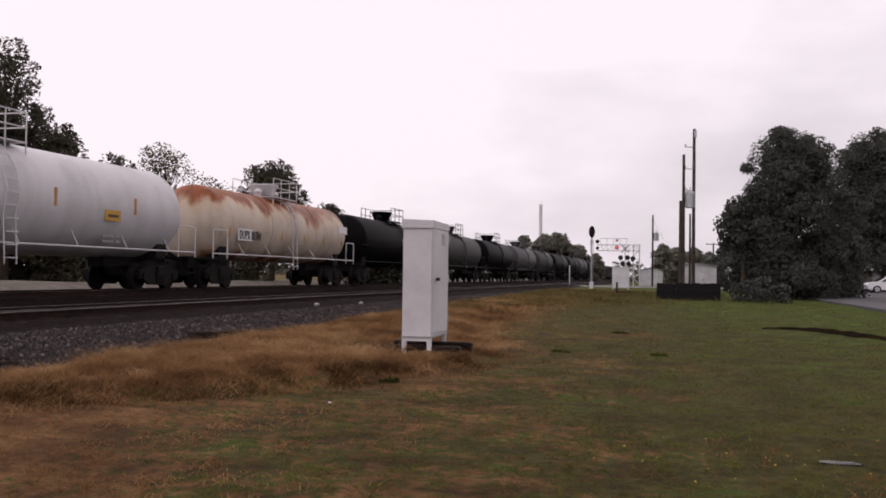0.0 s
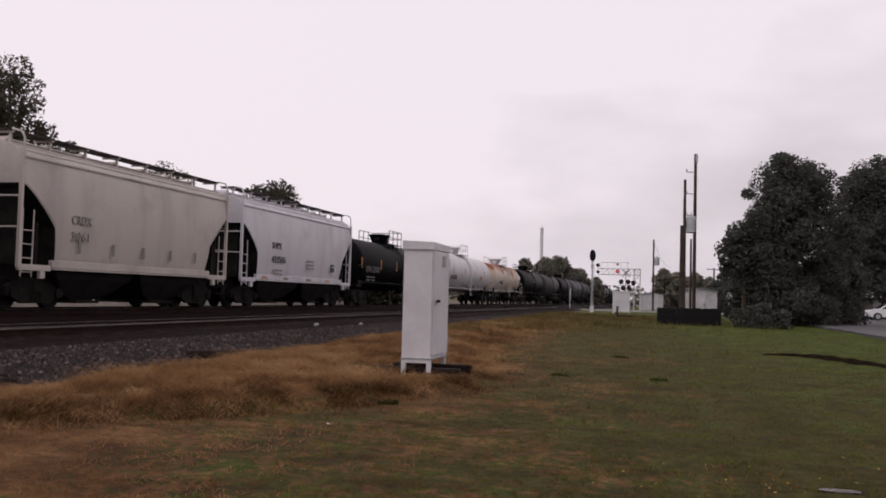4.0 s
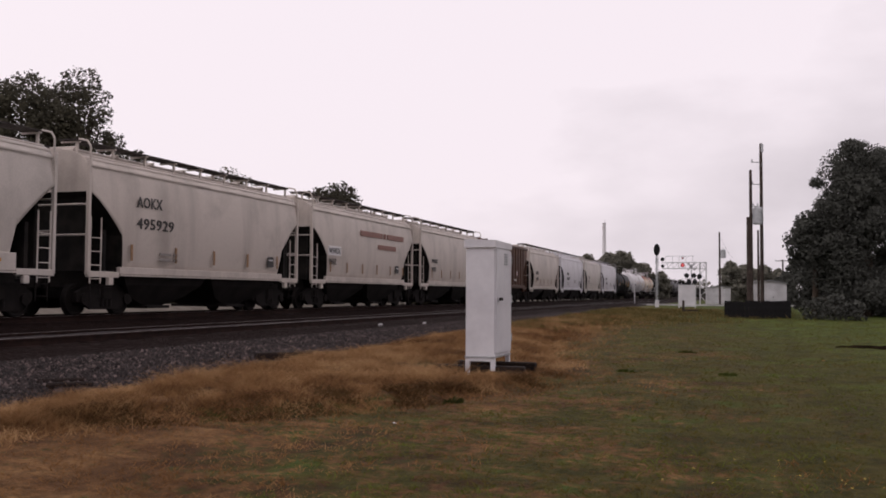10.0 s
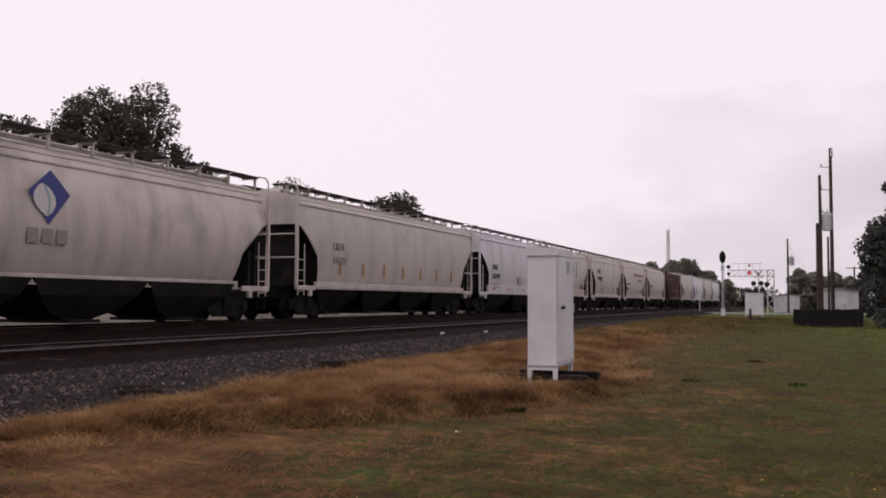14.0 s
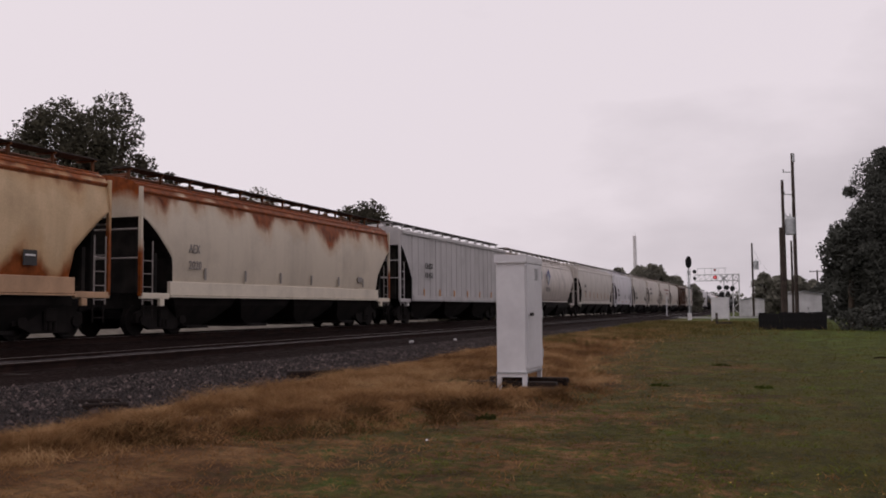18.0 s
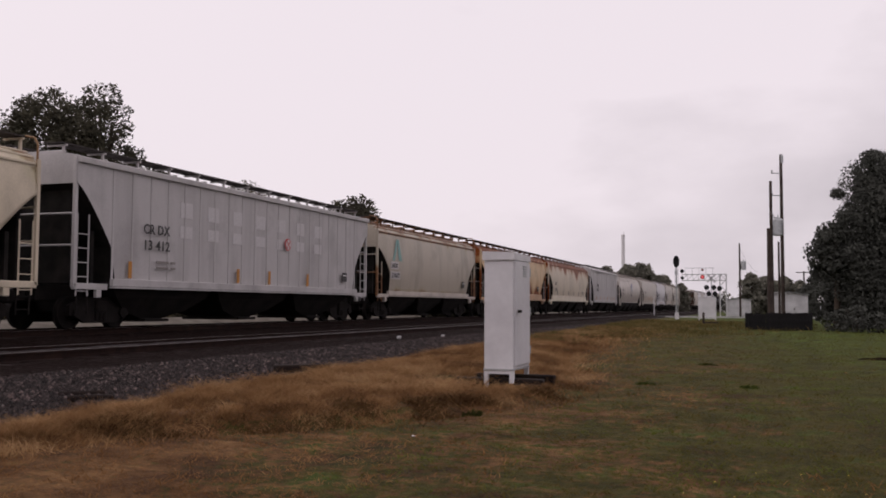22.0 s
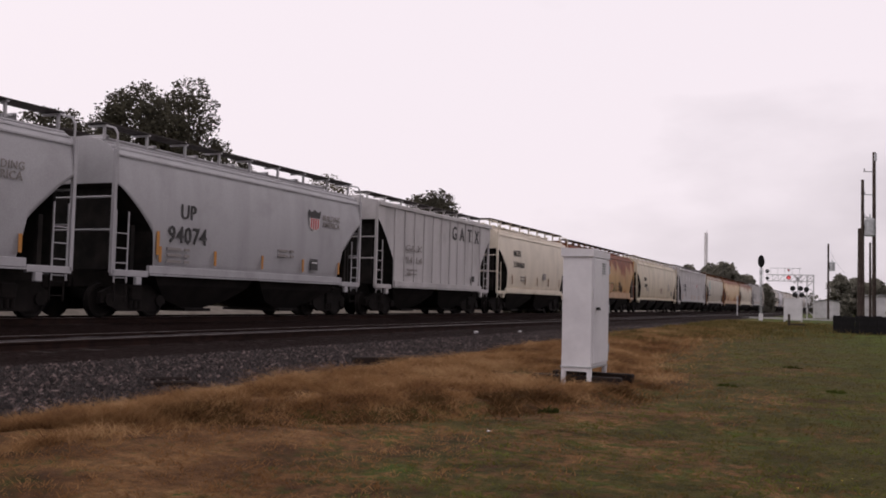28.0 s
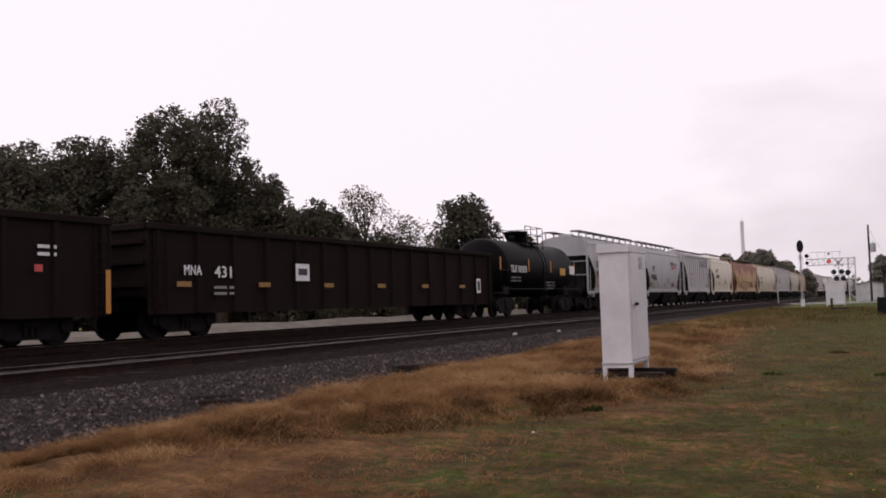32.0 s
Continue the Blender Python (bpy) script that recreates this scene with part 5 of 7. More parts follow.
def scrawl(car, x):
    """Faded spray-paint outlines low on the side, and one dark tag."""
    paints = [plain("spray_orange", (0.3, 0.125, 0.055)), plain("spray_amber", (0.34, 0.2, 0.08)), plain("spray_teal", (0.19, 0.17, 0.1))]
    olive = plain("spray_olive", (0.2, 0.18, 0.07))
    dark = plain("spray_dark", (0.07, 0.045, 0.035))
    rng = random.Random(11)

    def ribbon(key, pts, w, paint):
        """A closed painted line of width w through (y, z) points."""
        n = len(pts)
        rims = [[], []]
        for k in range(n):
            d = Vector(pts[(k + 1) % n]) - Vector(pts[k - 1])
            d = Vector((-d.y, d.x)).normalized() * w / 2
            rims[0].append((pts[k][0] + d.x, pts[k][1] + d.y)), rims[1].append((pts[k][0] - d.x, pts[k][1] - d.y))

        def build(bm):
            add_loft(bm, [[(h, y, z) for y, z in rim] for h, rim in ((-0.02, rims[0]), (0.004, rims[0]), (0.004, rims[1]), (-0.02, rims[1]))], caps=False)
        part("spray_line", cached(("spray_line", key), build), paint, car).location = (x - 0.02, 0, 0)
    for k in range(13):
        cy, cz = -4.9 + 0.6 * k, 1.75 + rng.uniform(-0.05, 0.12)
        tall, a0, m = (0.5 if 2 <= k <= 9 else 0.3) * rng.uniform(0.8, 1.15), rng.uniform(0, 6.28), rng.choice((2, 3))
        pts = []
        for i in range(26):
            a = 6.283 * i / 26
            q = 1 + 0.32 * math.sin(m * a + a0) + 0.16 * math.sin(5 * a + 2 * a0)
            pts.append((cy + 0.36 * q * math.cos(a), cz + tall * q * math.sin(a)))
        if 2 <= k <= 10:
            flat_shape("spray_fill", car, x - 0.012 - 0.0015 * (k % 3), pts, paints[k % 2])
        ribbon(k, pts, rng.uniform(0.03, 0.05), olive if 2 <= k <= 10 else paints[2])
    for k in range(6):
        cy, cz = 3.5 + 0.16 * k, 1.9 + rng.uniform(-0.2, 0.25)
        ribbon(20 + k, [(cy + 0.22 * math.cos(a) * (1 + 0.4 * math.sin(3 * a + k)), cz + 0.2 * math.sin(a)) for a in (6.283 * i / 18 for i in range(18))], 0.035, dark)


build_train()


# ---- trackside things ----
def relay_cabinet(name, label, w, d, h, leg, at, base=True):
    """A tall steel case on legs: body, roof, side door with louvres, handle, hinges."""
    cab = thing(name, label, "signal cabinet", at=at)
    def body(bm):
        add_box(bm, -w / 2, w / 2, -d / 2, d / 2, leg, leg + h, 0.012)
    part("body", mesh_of("body", (lambda b: (body(b), b)[1])(bmesh.new())), WHITE, cab)
    bm = bmesh.new()
    rw, rd = w / 2 + 0.02, d / 2 + 0.025
    add_loft(bm, [[(-rw, -rd, leg + h - 0.09), (rw, -rd, leg + h - 0.09), (rw, rd, leg + h - 0.09), (-rw, rd, leg + h - 0.09)],
                  [(-rw, -rd, leg + h + 0.035), (rw, -rd, leg + h + 0.015), (rw, rd, leg + h + 0.0), (-rw, rd, leg + h + 0.02)]])
    part("roof", bm, WHITE, cab)
    bm = bmesh.new()
    add_box(bm, -w / 2 - 0.008, w / 2 + 0.008, -d / 2 - 0.012, d / 2 + 0.012, leg - 0.012, leg + 0.012)
    part("base_lip", bm, GALV, cab)
    bm = bmesh.new()
    add_box(bm, 0, 0.022, -d / 2 + 0.03, d / 2 - 0.03, leg + 0.05, leg + h - 0.11, 0.006)
    door = part("door", bm, WHITE, cab)
    door.location = (w / 2, 0, 0)
    bm = bmesh.new()
    for k in range(5):
        add_box(bm, 0, 0.014, -0.09, 0.09, 0.035 * k, 0.035 * k + 0.018)
    louvre = part("louvre", bm, GALV, door)
    louvre.location = (0.02, d * 0.1, leg + h - 0.32)
    bm = bmesh.new()
    add_bar(bm, (0, 0, 0), (0.05, 0, 0), 0.022, 8)
    add_box(bm, 0.03, 0.055, -0.13, 0.02, -0.02, 0.012, 0.006)
    handle = part("handle", bm, STEEL, door, "dark door handle")
    handle.location = (0.02, -d * 0.3, leg + h * 0.50)
    for z in (0.15, 0.5, 0.85):
        bm = bmesh.new()
        add_bar(bm, (0.02, d / 2 - 0.02, leg + h * z - 0.06), (0.02, d / 2 - 0.02, leg + h * z + 0.06), 0.014, 8)
        part("hinge", bm, GALV, door)
    for x in (-w / 2 + 0.03, w / 2 - 0.03):
        for y in (-d / 2 + 0.03, d / 2 - 0.03):
            bm = bmesh.new()
            add_box(bm, x - 0.03, x + 0.03, y - 0.03, y + 0.03, -0.2, leg)
            part("leg", bm, WHITE, cab)
    bm = bmesh.new()
    add_box(bm, -w / 2 + 0.06, w / 2 - 0.06, -d / 2 - 0.002, -d / 2 + 0.03, leg - 0.06, leg)
    part("skirt", bm, WHITE, cab)
    return cab


def polar(az, dist, z=0.0, turn=0.0):
    a = radians(az)
    return pose(dist * math.sin(a), dist * math.cos(a), z, 0, 0, turn)


relay_cabinet("relay_cabinet", "tall white steel relay cabinet on legs in the grass", 0.43, 0.9, 1.64, 0.245, pose(-3.594, 13.15, 0.0))


def timber_pad():
    pad = thing("timber_pad", "dark old timbers lying round the cabinet's legs", "timbers", at=pose(-3.594, 13.15, 0.01))
    for y, z, l, dx in ((-0.33, 0.06, 1.28, -0.02), (0.02, 0.02, 1.05, -0.06), (0.36, 0.07, 1.2, 0.03)):
        bm = bmesh.new()
        add_box(bm, -l / 2 + dx, l / 2 + dx, y - 0.08, y + 0.08, z - 0.09, z + 0.05, 0.015)
        part("timber", bm, TIE, pad)
    for x, y, l in ((-0.48, -0.52, 0.34), (0.36, -0.5, 0.5)):
        bm = bmesh.new()
        add_box(bm, x - l / 2, x + l / 2, y - 0.05, y + 0.05, 0.0, 0.045, 0.01)
        part("plank", bm, TIE, pad)


timber_pad()


def wood_piece(name, label, a, b, w, h):
    """A squared timber lying on the ground from a to b."""
    ob = thing(name, label, "timber", at=Matrix.Translation(a) @ pose(0, 0, 0, 0, 0, math.degrees(math.atan2(b[1] - a[1], b[0] - a[0]))))
    l = math.hypot(b[0] - a[0], b[1] - a[1])
    bm = bmesh.new()
    add_box(bm, 0, l, -w / 2, w / 2, -0.05, h, 0.02)
    part("timber", bm, TIE, ob)


wood_piece("old_sleeper", "dark rotten sleeper lying on the ballast edge", (-7.55, 13.4, 0.08), (-6.95, 14.1, 0.08), 0.2, 0.09)
wood_piece("wood_scrap", "thin dark wood scrap on the ballast", (-7.5, 8.6, 0.08), (-7.1, 8.9, 0.08), 0.07, 0.03)
wood_piece("wood_scrap", "thin dark wood scrap on the ballast", (-7.9, 8.9, 0.08), (-7.55, 9.3, 0.08), 0.06, 0.03)


def pole(name, label, x, y, h, r, arms=(), can=None, lean=0.0, base=0.0):
    p = thing(name, label, "utility pole", "utility poles", pose(x, y, base, 0, lean, 0))
    bm = bmesh.new()
    add_bar(bm, (0, 0, -0.3), (0, 0, h), r, 12, r * 0.72)
    part("shaft", bm, POLEWOOD, p)
    for z, w in arms:
        bm = bmesh.new()
        add_box(bm, -w / 2, w / 2, -0.05, 0.05, z - 0.06, z + 0.06, 0.01)
        part("crossarm", bm, POLEWOOD, p)
        for s in (-0.45, 0.45):
            bm = bmesh.new()
            add_bar(bm, (s * w, 0, z + 0.06), (s * w, 0, z + 0.22), 0.045, 8, 0.03)
            part("insulator", bm, GALV, p)
    if can:
        z, dx = can
        bm = bmesh.new()
        add_loft(bm, [[(dx + q * math.cos(a), q * math.sin(a), zz) for a in (2 * math.pi * k / 16 for k in range(16))] for zz, q in ((z - 0.45, 0.24), (z - 0.42, 0.27), (z + 0.42, 0.27), (z + 0.5, 0.2))])
        t = part("transformer", bm, GALV, p, "grey cylindrical transformer")
        bm = bmesh.new()
        add_bar(bm, (dx, 0, z + 0.5), (dx, 0, z + 0.72), 0.05, 8, 0.03)
        part("bushing", bm, GALV, t)
        bm = bmesh.new()
        add_box(bm, min(0, dx), max(0, dx), -0.04, 0.04, z - 0.1, z + 0.1)
        part("bracket", bm, STEEL, p)
    return p


def at_bearing(az, dist):
    return dist * math.sin(radians(az)), dist * math.cos(radians(az))


pole("utility_pole", "short thick dark wooden pole stub", *at_bearing(0.12, 53), 5.4, 0.125)
pole("utility_pole", "dark wooden pole carrying a grey transformer", *at_bearing(0.27, 54.5), 8.15, 0.105, can=(5.55, 0.36))
tall = pole("utility_pole", "tall dark wooden pole with side brackets", *at_bearing(0.86, 57), 10.0, 0.115)
for z in (8.9, 7.6, 6.3):
    bm = bmesh.new()
    add_bar(bm, (0, 0, z), (-0.55, 0, z + 0.04), 0.03, 6)
    add_bar(bm, (-0.5, 0, z + 0.04), (-0.5, 0, z + 0.2), 0.04, 6)
    part("bracket", bm, GALV, tall)
bm = bmesh.new()
add_bar(bm, (0.04, 0, 9.5), (0.04, 0, 9.95), 0.1, 8)
part("lamp_head", bm, GALV, tall)
pole("utility_pole", "thin dark wooden service pole", *at_bearing(0.66, 58), 5.0, 0.075)
pole("utility_pole", "dark wooden pole with a small transformer beyond the crossing", *at_bearing(-1.51, 105), 8.0, 0.12, can=(5.6, 0.38))
for az, h, arm in ((2.39, 8.0, ()), (2.57, 8.5, ()), (3.04, 7.4, ((7.2, 2.4),)), (2.0, 6.6, ((6.4, 2.2),))):
    pole("utility_pole", "distant dark wooden utility pole", *at_bearing(az, 150), h, 0.15, arm)


def cable(name, a, b, sag, r=0.012):
    bm = bmesh.new()
    pts = [Vector(a).lerp(Vector(b), k / 10) - Vector((0, 0, 4 * sag * (k / 10) * (1 - k / 10))) for k in range(11)]
    side = (Vector(b) - Vector(a)).cross(Vector((0, 0, 1))).normalized() * r
    rise = Vector((0, 0, r))
    add_loft(bm, [[p + side, p + rise, p - side, p - rise] for p in pts])
    ob = new(name, mesh_of(name, bm))
    ob.data.materials.append(BLACK)
    tagged(ob, "thin black overhead line between poles", "cable")


cable("overhead_line", (*at_bearing(0.86, 57), 6.3), (*at_bearing(0.27, 54.5), 6.4), 0.15)
cable("overhead_line", (*at_bearing(-1.51, 105), 7.6), (*at_bearing(-0.5, 190), 8.0), 0.7)


def block_signal(at):
    s = thing("block_signal", "railway signal with an oval black head on a slim mast", "railway signal", at=at)
    bm = bmesh.new()
    add_bar(bm, (0, 0, 0), (0, 0, 5.3), 0.065, 10)
    part("mast", bm, GALV, s)
    bm = bmesh.new()
    add_loft(bm, [[(0.28 * math.cos(a) * k, yy, 5.3 + 0.55 * math.sin(a) * k) for a in (2 * math.pi * i / 24 for i in range(24))] for yy, k in ((-0.1, 0.96), (-0.08, 1.0), (0.08, 1.0), (0.1, 0.96))])
    hd = part("target_plate", bm, BLACK, s, "oval black backing plate")
    for z in (4.98, 5.3, 5.62):
        bm = bmesh.new()
        add_loft(bm, [[(q * math.cos(a), yy, z + q * math.sin(a)) for a in (2 * math.pi * i / 14 for i in range(14))] for yy, q in ((-0.1, 0.1), (-0.34, 0.1), (-0.34, 0.085), (-0.14, 0.085))])
        part("hood", bm, BLACK, hd)
    bm = bmesh.new()
    add_box(bm, -0.17, 0.17, -0.17, 0.17, 0, 0.62, 0.02)
    part("base_case", bm, WHITE, s, "small white case at the foot")
    bm = bmesh.new()
    for x in (-0.15, 0.15):
        add_bar(bm, (x, 0.16, 0.3), (x, 0.16, 4.7), 0.015, 5)
    for k in range(13):
        add_bar(bm, (-0.15, 0.16, 0.5 + 0.33 * k), (0.15, 0.16, 0.5 + 0.33 * k), 0.012, 5)
    part("ladder", bm, GALV, s)
    bm = bmesh.new()
    add_box(bm, -0.1, 0.1, -0.08, 0.1, 4.1, 4.5, 0.01)
    part("bracket", bm, GALV, s)


block_signal(polar(-5.13, 88))
relay_cabinet("signal_hut", "wide white steel signal case by the level crossing", 1.43, 1.0, 1.78, 0.2, polar(-3.38, 84))


def post(name, label, at, h, w, material, extra=None):
    p = thing(name, label, "post", at=at)
    bm = bmesh.new()
    add_box(bm, -w / 2, w / 2, -w / 2, w / 2, -0.2, h, 0.015)
    part("shaft", bm, material, p)
    if extra:
        bm = bmesh.new()
        add_box(bm, *extra)
        part("rail", bm, material, p)
    return p


post("short_post", "short dark wooden post with a fallen rail", polar(-3.6, 61), 0.8, 0.14, POLEWOOD, (0.06, 0.9, -0.05, 0.05, 0.12, 0.22))
post("marker_post", "slim white marker post by the track", polar(-6.45, 110), 2.4, 0.1, WHITE)


def disc(bm, c, r, y0, y1, n=16):
    add_disc_y(bm, c, r, y0, y1, n)


ALUPAINT = surface("pale_aluminium_paint", (0.5, 0.49, 0.5), (0.62, 0.61, 0.62), 2.0, 20.0, 0.5)
LIT = lens_glow("lit_red_lens", (0.75, 0.1, 0.11), 0.7)


def crossing_signals():
    """Cantilever crossing signal with lattice arm, and a flasher mast with a crossbuck."""
    d = 120
    x0, x1 = d * math.tan(radians(-4.8)), d * math.tan(radians(-2.28))
    c = thing("crossing_cantilever", "grey lattice cantilever with red crossing lamps over the road", "crossing signal", at=pose(0, d, 0))
    for x in (x1 - 0.75, x1):
        for y in (-0.3, 0.3):
            bm = bmesh.new()
            add_bar(bm, (x, y, 0), (x, y, 5.25), 0.06, 6)
            part("mast_leg", bm, ALUPAINT, c)
    bm = bmesh.new()
    for k in range(7):
        z = 0.3 + 0.7 * k
        a, b = ((x1 - 0.75, x1) if k % 2 else (x1, x1 - 0.75))
        add_bar(bm, (a, -0.3, z), (b, -0.3, z + 0.7), 0.035, 5)
        add_bar(bm, (a, 0.3, z), (b, 0.3, z + 0.7), 0.035, 5)
    part("mast_lacing", bm, ALUPAINT, c)
    for z in (4.45, 5.2):
        for y in (-0.3, 0.3):
            bm = bmesh.new()
            add_bar(bm, (x0, y, z), (x1, y, z), 0.05, 6)
            part("arm_chord", bm, ALUPAINT, c)
    n = 8
    for k in range(n):
        xa, xb = x0 + (x1 - x0) * k / n, x0 + (x1 - x0) * (k + 1) / n
        bm = bmesh.new()
        add_bar(bm, (xa, -0.3, 4.45), (xb, -0.3, 5.2), 0.03, 5)
        part("arm_lacing", bm, ALUPAINT, c)
        bm = bmesh.new()
        add_bar(bm, (xa, -0.3, 4.45), (xa, -0.3, 5.2), 0.03, 5)
        part("arm_post", bm, ALUPAINT, c)
    bm = bmesh.new()
    add_bar(bm, (x0 + 0.3, 0, 6.0), (x1 - 1.4, 0, 6.0), 0.035, 6)
    for k in range(5):
        x = x0 + 0.4 + (x1 - x0 - 2.0) * k / 4
        add_bar(bm, (x, 0, 5.2), (x, 0, 6.0), 0.025, 5)
    part("walk_rail", bm, ALUPAINT, c)
    for x, z, lit, size in ((x0 + 0.05, 5.6, 0, 0.24), (x0 + 0.05, 4.75, 0, 0.2), (x0 + 2.5, 4.85, 1, 0.26), (x0 + 2.5, 5.75, 2, 0.18)):
        bm = bmesh.new()
        disc(bm, (x, 0, z), size, -0.5, -0.46)
        hd = part("lamp_backing", bm, (BLACK, RED, ALUPAINT)[lit], c)
        bm = bmesh.new()
        disc(bm, (x, 0, z), size * 0.45, -0.56, -0.5)
        part("lamp_lens", bm, (BLACK, LIT, RED)[lit], hd)
    xm = d * math.tan(radians(-3.05))
    m = thing("crossing_flasher", "crossing mast with a white crossbuck and four black-backed lamps", "crossing signal", at=pose(xm, d - 3, 0))
    bm = bmesh.new()
    add_bar(bm, (0, 0, 0), (0, 0, 4.9), 0.06, 8)
    part("mast", bm, GALV, m)
    for s in (-1, 1):
        bm = bmesh.new()
        add_box(bm, -0.65, 0.65, -0.1, -0.07, -0.11, 0.11, turn=Matrix.Translation((0, 0, 4.6)) @ pose(0, 0, 0, 0, s * 45, 0))
        part("crossbuck_blade", bm, WHITE, m)
    bm = bmesh.new()
    add_bar(bm, (-0.75, 0, 3.1), (1.0, 0, 3.1), 0.04, 6)
    part("lamp_arm", bm, STEEL, m)
    for x, z in ((-0.3, 2.75), (0.42, 2.75), (-0.55, 3.5), (0.3, 3.5), (0.95, 3.4)):
        bm = bmesh.new()
        disc(bm, (x, 0, z), 0.3, -0.2, -0.16)
        hd = part("lamp_backing", bm, BLACK, m)
        bm = bmesh.new()
        disc(bm, (x, 0, z), 0.14, -0.28, -0.2)
        part("lamp_lens", bm, BLACK, hd)
    bm = bmesh.new()
    add_box(bm, -0.25, 0.25, -0.2, 0.2, 0, 1.1, 0.02)
    part("gate_case", bm, WHITE, m)


crossing_signals()


def shed(name, label, x0, x1, y0, y1, h, rise, wall, top):
    s = thing(name, label, "shed", at=pose((x0 + x1) / 2, (y0 + y1) / 2, 0))
    w, d = (x1 - x0) / 2, (y1 - y0) / 2
    bm = bmesh.new()
    add_loft(bm, [[(-w, y, -0.1), (w, y, -0.1), (w, y, h), (0, y, h + rise), (-w, y, h)] for y in (-d, d)])
    part("wall", bm, wall, s)
    for sgn in (-1, 1):
        bm = bmesh.new()
        n = Vector((0, 0, 0.05))
        add_loft(bm, [[(0, y, h + rise + 0.01), (sgn * (w + 0.15), y, h - rise * 0.15 / w + 0.01), (sgn * (w + 0.15), y, h - rise * 0.15 / w + 0.07), (0, y, h + rise + 0.07)] for y in (-d - 0.15, d + 0.15)])
        part("roof", bm, top, s)
    bm = bmesh.new()
    add_box(bm, -0.42, 0.42, -d - 0.03, -d - 0.002, 0, min(1.95, h - 0.1))
    dr = part("door", bm, wall, s)
    bm = bmesh.new()
    add_box(bm, 0.3, 0.36, -d - 0.07, -d - 0.03, 0.95, 1.08)
    part("door_handle", bm, STEEL, dr)
    n = max(3, int(2 * w / 0.35))
    for k in range(n + 1):
        x = -w + 2 * w * k / n
        if abs(x) > 0.5:
            bm = bmesh.new()
            add_box(bm, x - 0.02, x + 0.02, -d - 0.018, -d, 0, h)
            part("wall_batten", bm, wall, s)
    return s


SHEDW = surface("chalky_white_siding", (0.46, 0.45, 0.46), (0.62, 0.61, 0.62), 1.2, 30.0, 0.6)
ROOFG = surface("grey_sheet_roof", (0.17, 0.17, 0.18), (0.28, 0.28, 0.29), 2.0, 30.0, 0.5)
shed("white_store", "squat white metal store in front of the shed", 0.32, 1.15, 70, 71.2, 2.1, 0.06, SHEDW, SHEDW)
shed("white_shed", "small white sheet-metal shed behind the black enclosure", 0.3, 2.85, 75, 78, 2.05, 0.22, SHEDW, ROOFG)
shed("grey_shed", "low pale grey shed beyond the crossing", -5.0, -2.1, 128, 133, 2.1, 0.25, SHEDW, ROOFG)


TARRED = surface("tarred_boards", (0.006, 0.0055, 0.006), (0.014, 0.013, 0.014), 4.0, 40.0, 0.85)


def enclosure():
    """A low ring of black upright boards round the pole bases."""
    e = thing("board_enclosure", "low enclosure of black upright boards round the poles", "enclosure", at=pose(0.5, 50.6, 0))
    rng = random.Random(3)
    board = cached("board", lambda bm: add_box(bm, -0.095, 0.095, -0.02, 0.02, -0.05, 0.86, 0.012))
    def put(x, y, turn, z):
        b = part("board", board, TARRED, e)
        b.matrix_basis = pose(x, y, z, rng.uniform(-1.5, 1.5), 0, turn)
    for k in range(16):
        x = -1.5 + 0.2 * k
        for y in (-0.9, 0.9):
            put(x, y, 0, rng.uniform(-0.06, 0.02) - (0.05 if 2 <= k <= 4 else 0))
    for k in range(9):
        for x in (-1.55, 1.58):
            put(x, -0.8 + 0.2 * k, 90, rng.uniform(-0.05, 0.02))
    for y in (-0.86, 0.86):
        for z in (0.25, 0.65):
            bm = bmesh.new()
            add_box(bm, -1.55, 1.58, y - 0.02, y + 0.02, z - 0.04, z + 0.04)
            part("rail", bm, TARRED, e)


enclosure()


def round_traffic_sign(at):
    s = thing("round_sign", "round pale sign on a slim post seen from behind", "traffic sign", at=at)
    bm = bmesh.new()
    add_bar(bm, (0, 0, 0), (0, 0, 1.95), 0.03, 6)
    part("post", bm, GALV, s)
    bm = bmesh.new()
    disc(bm, (0, 0, 1.72), 0.22, -0.05, -0.035, 20)
    part("plate", bm, WHITE, s)


round_traffic_sign(polar(2.87, 70))


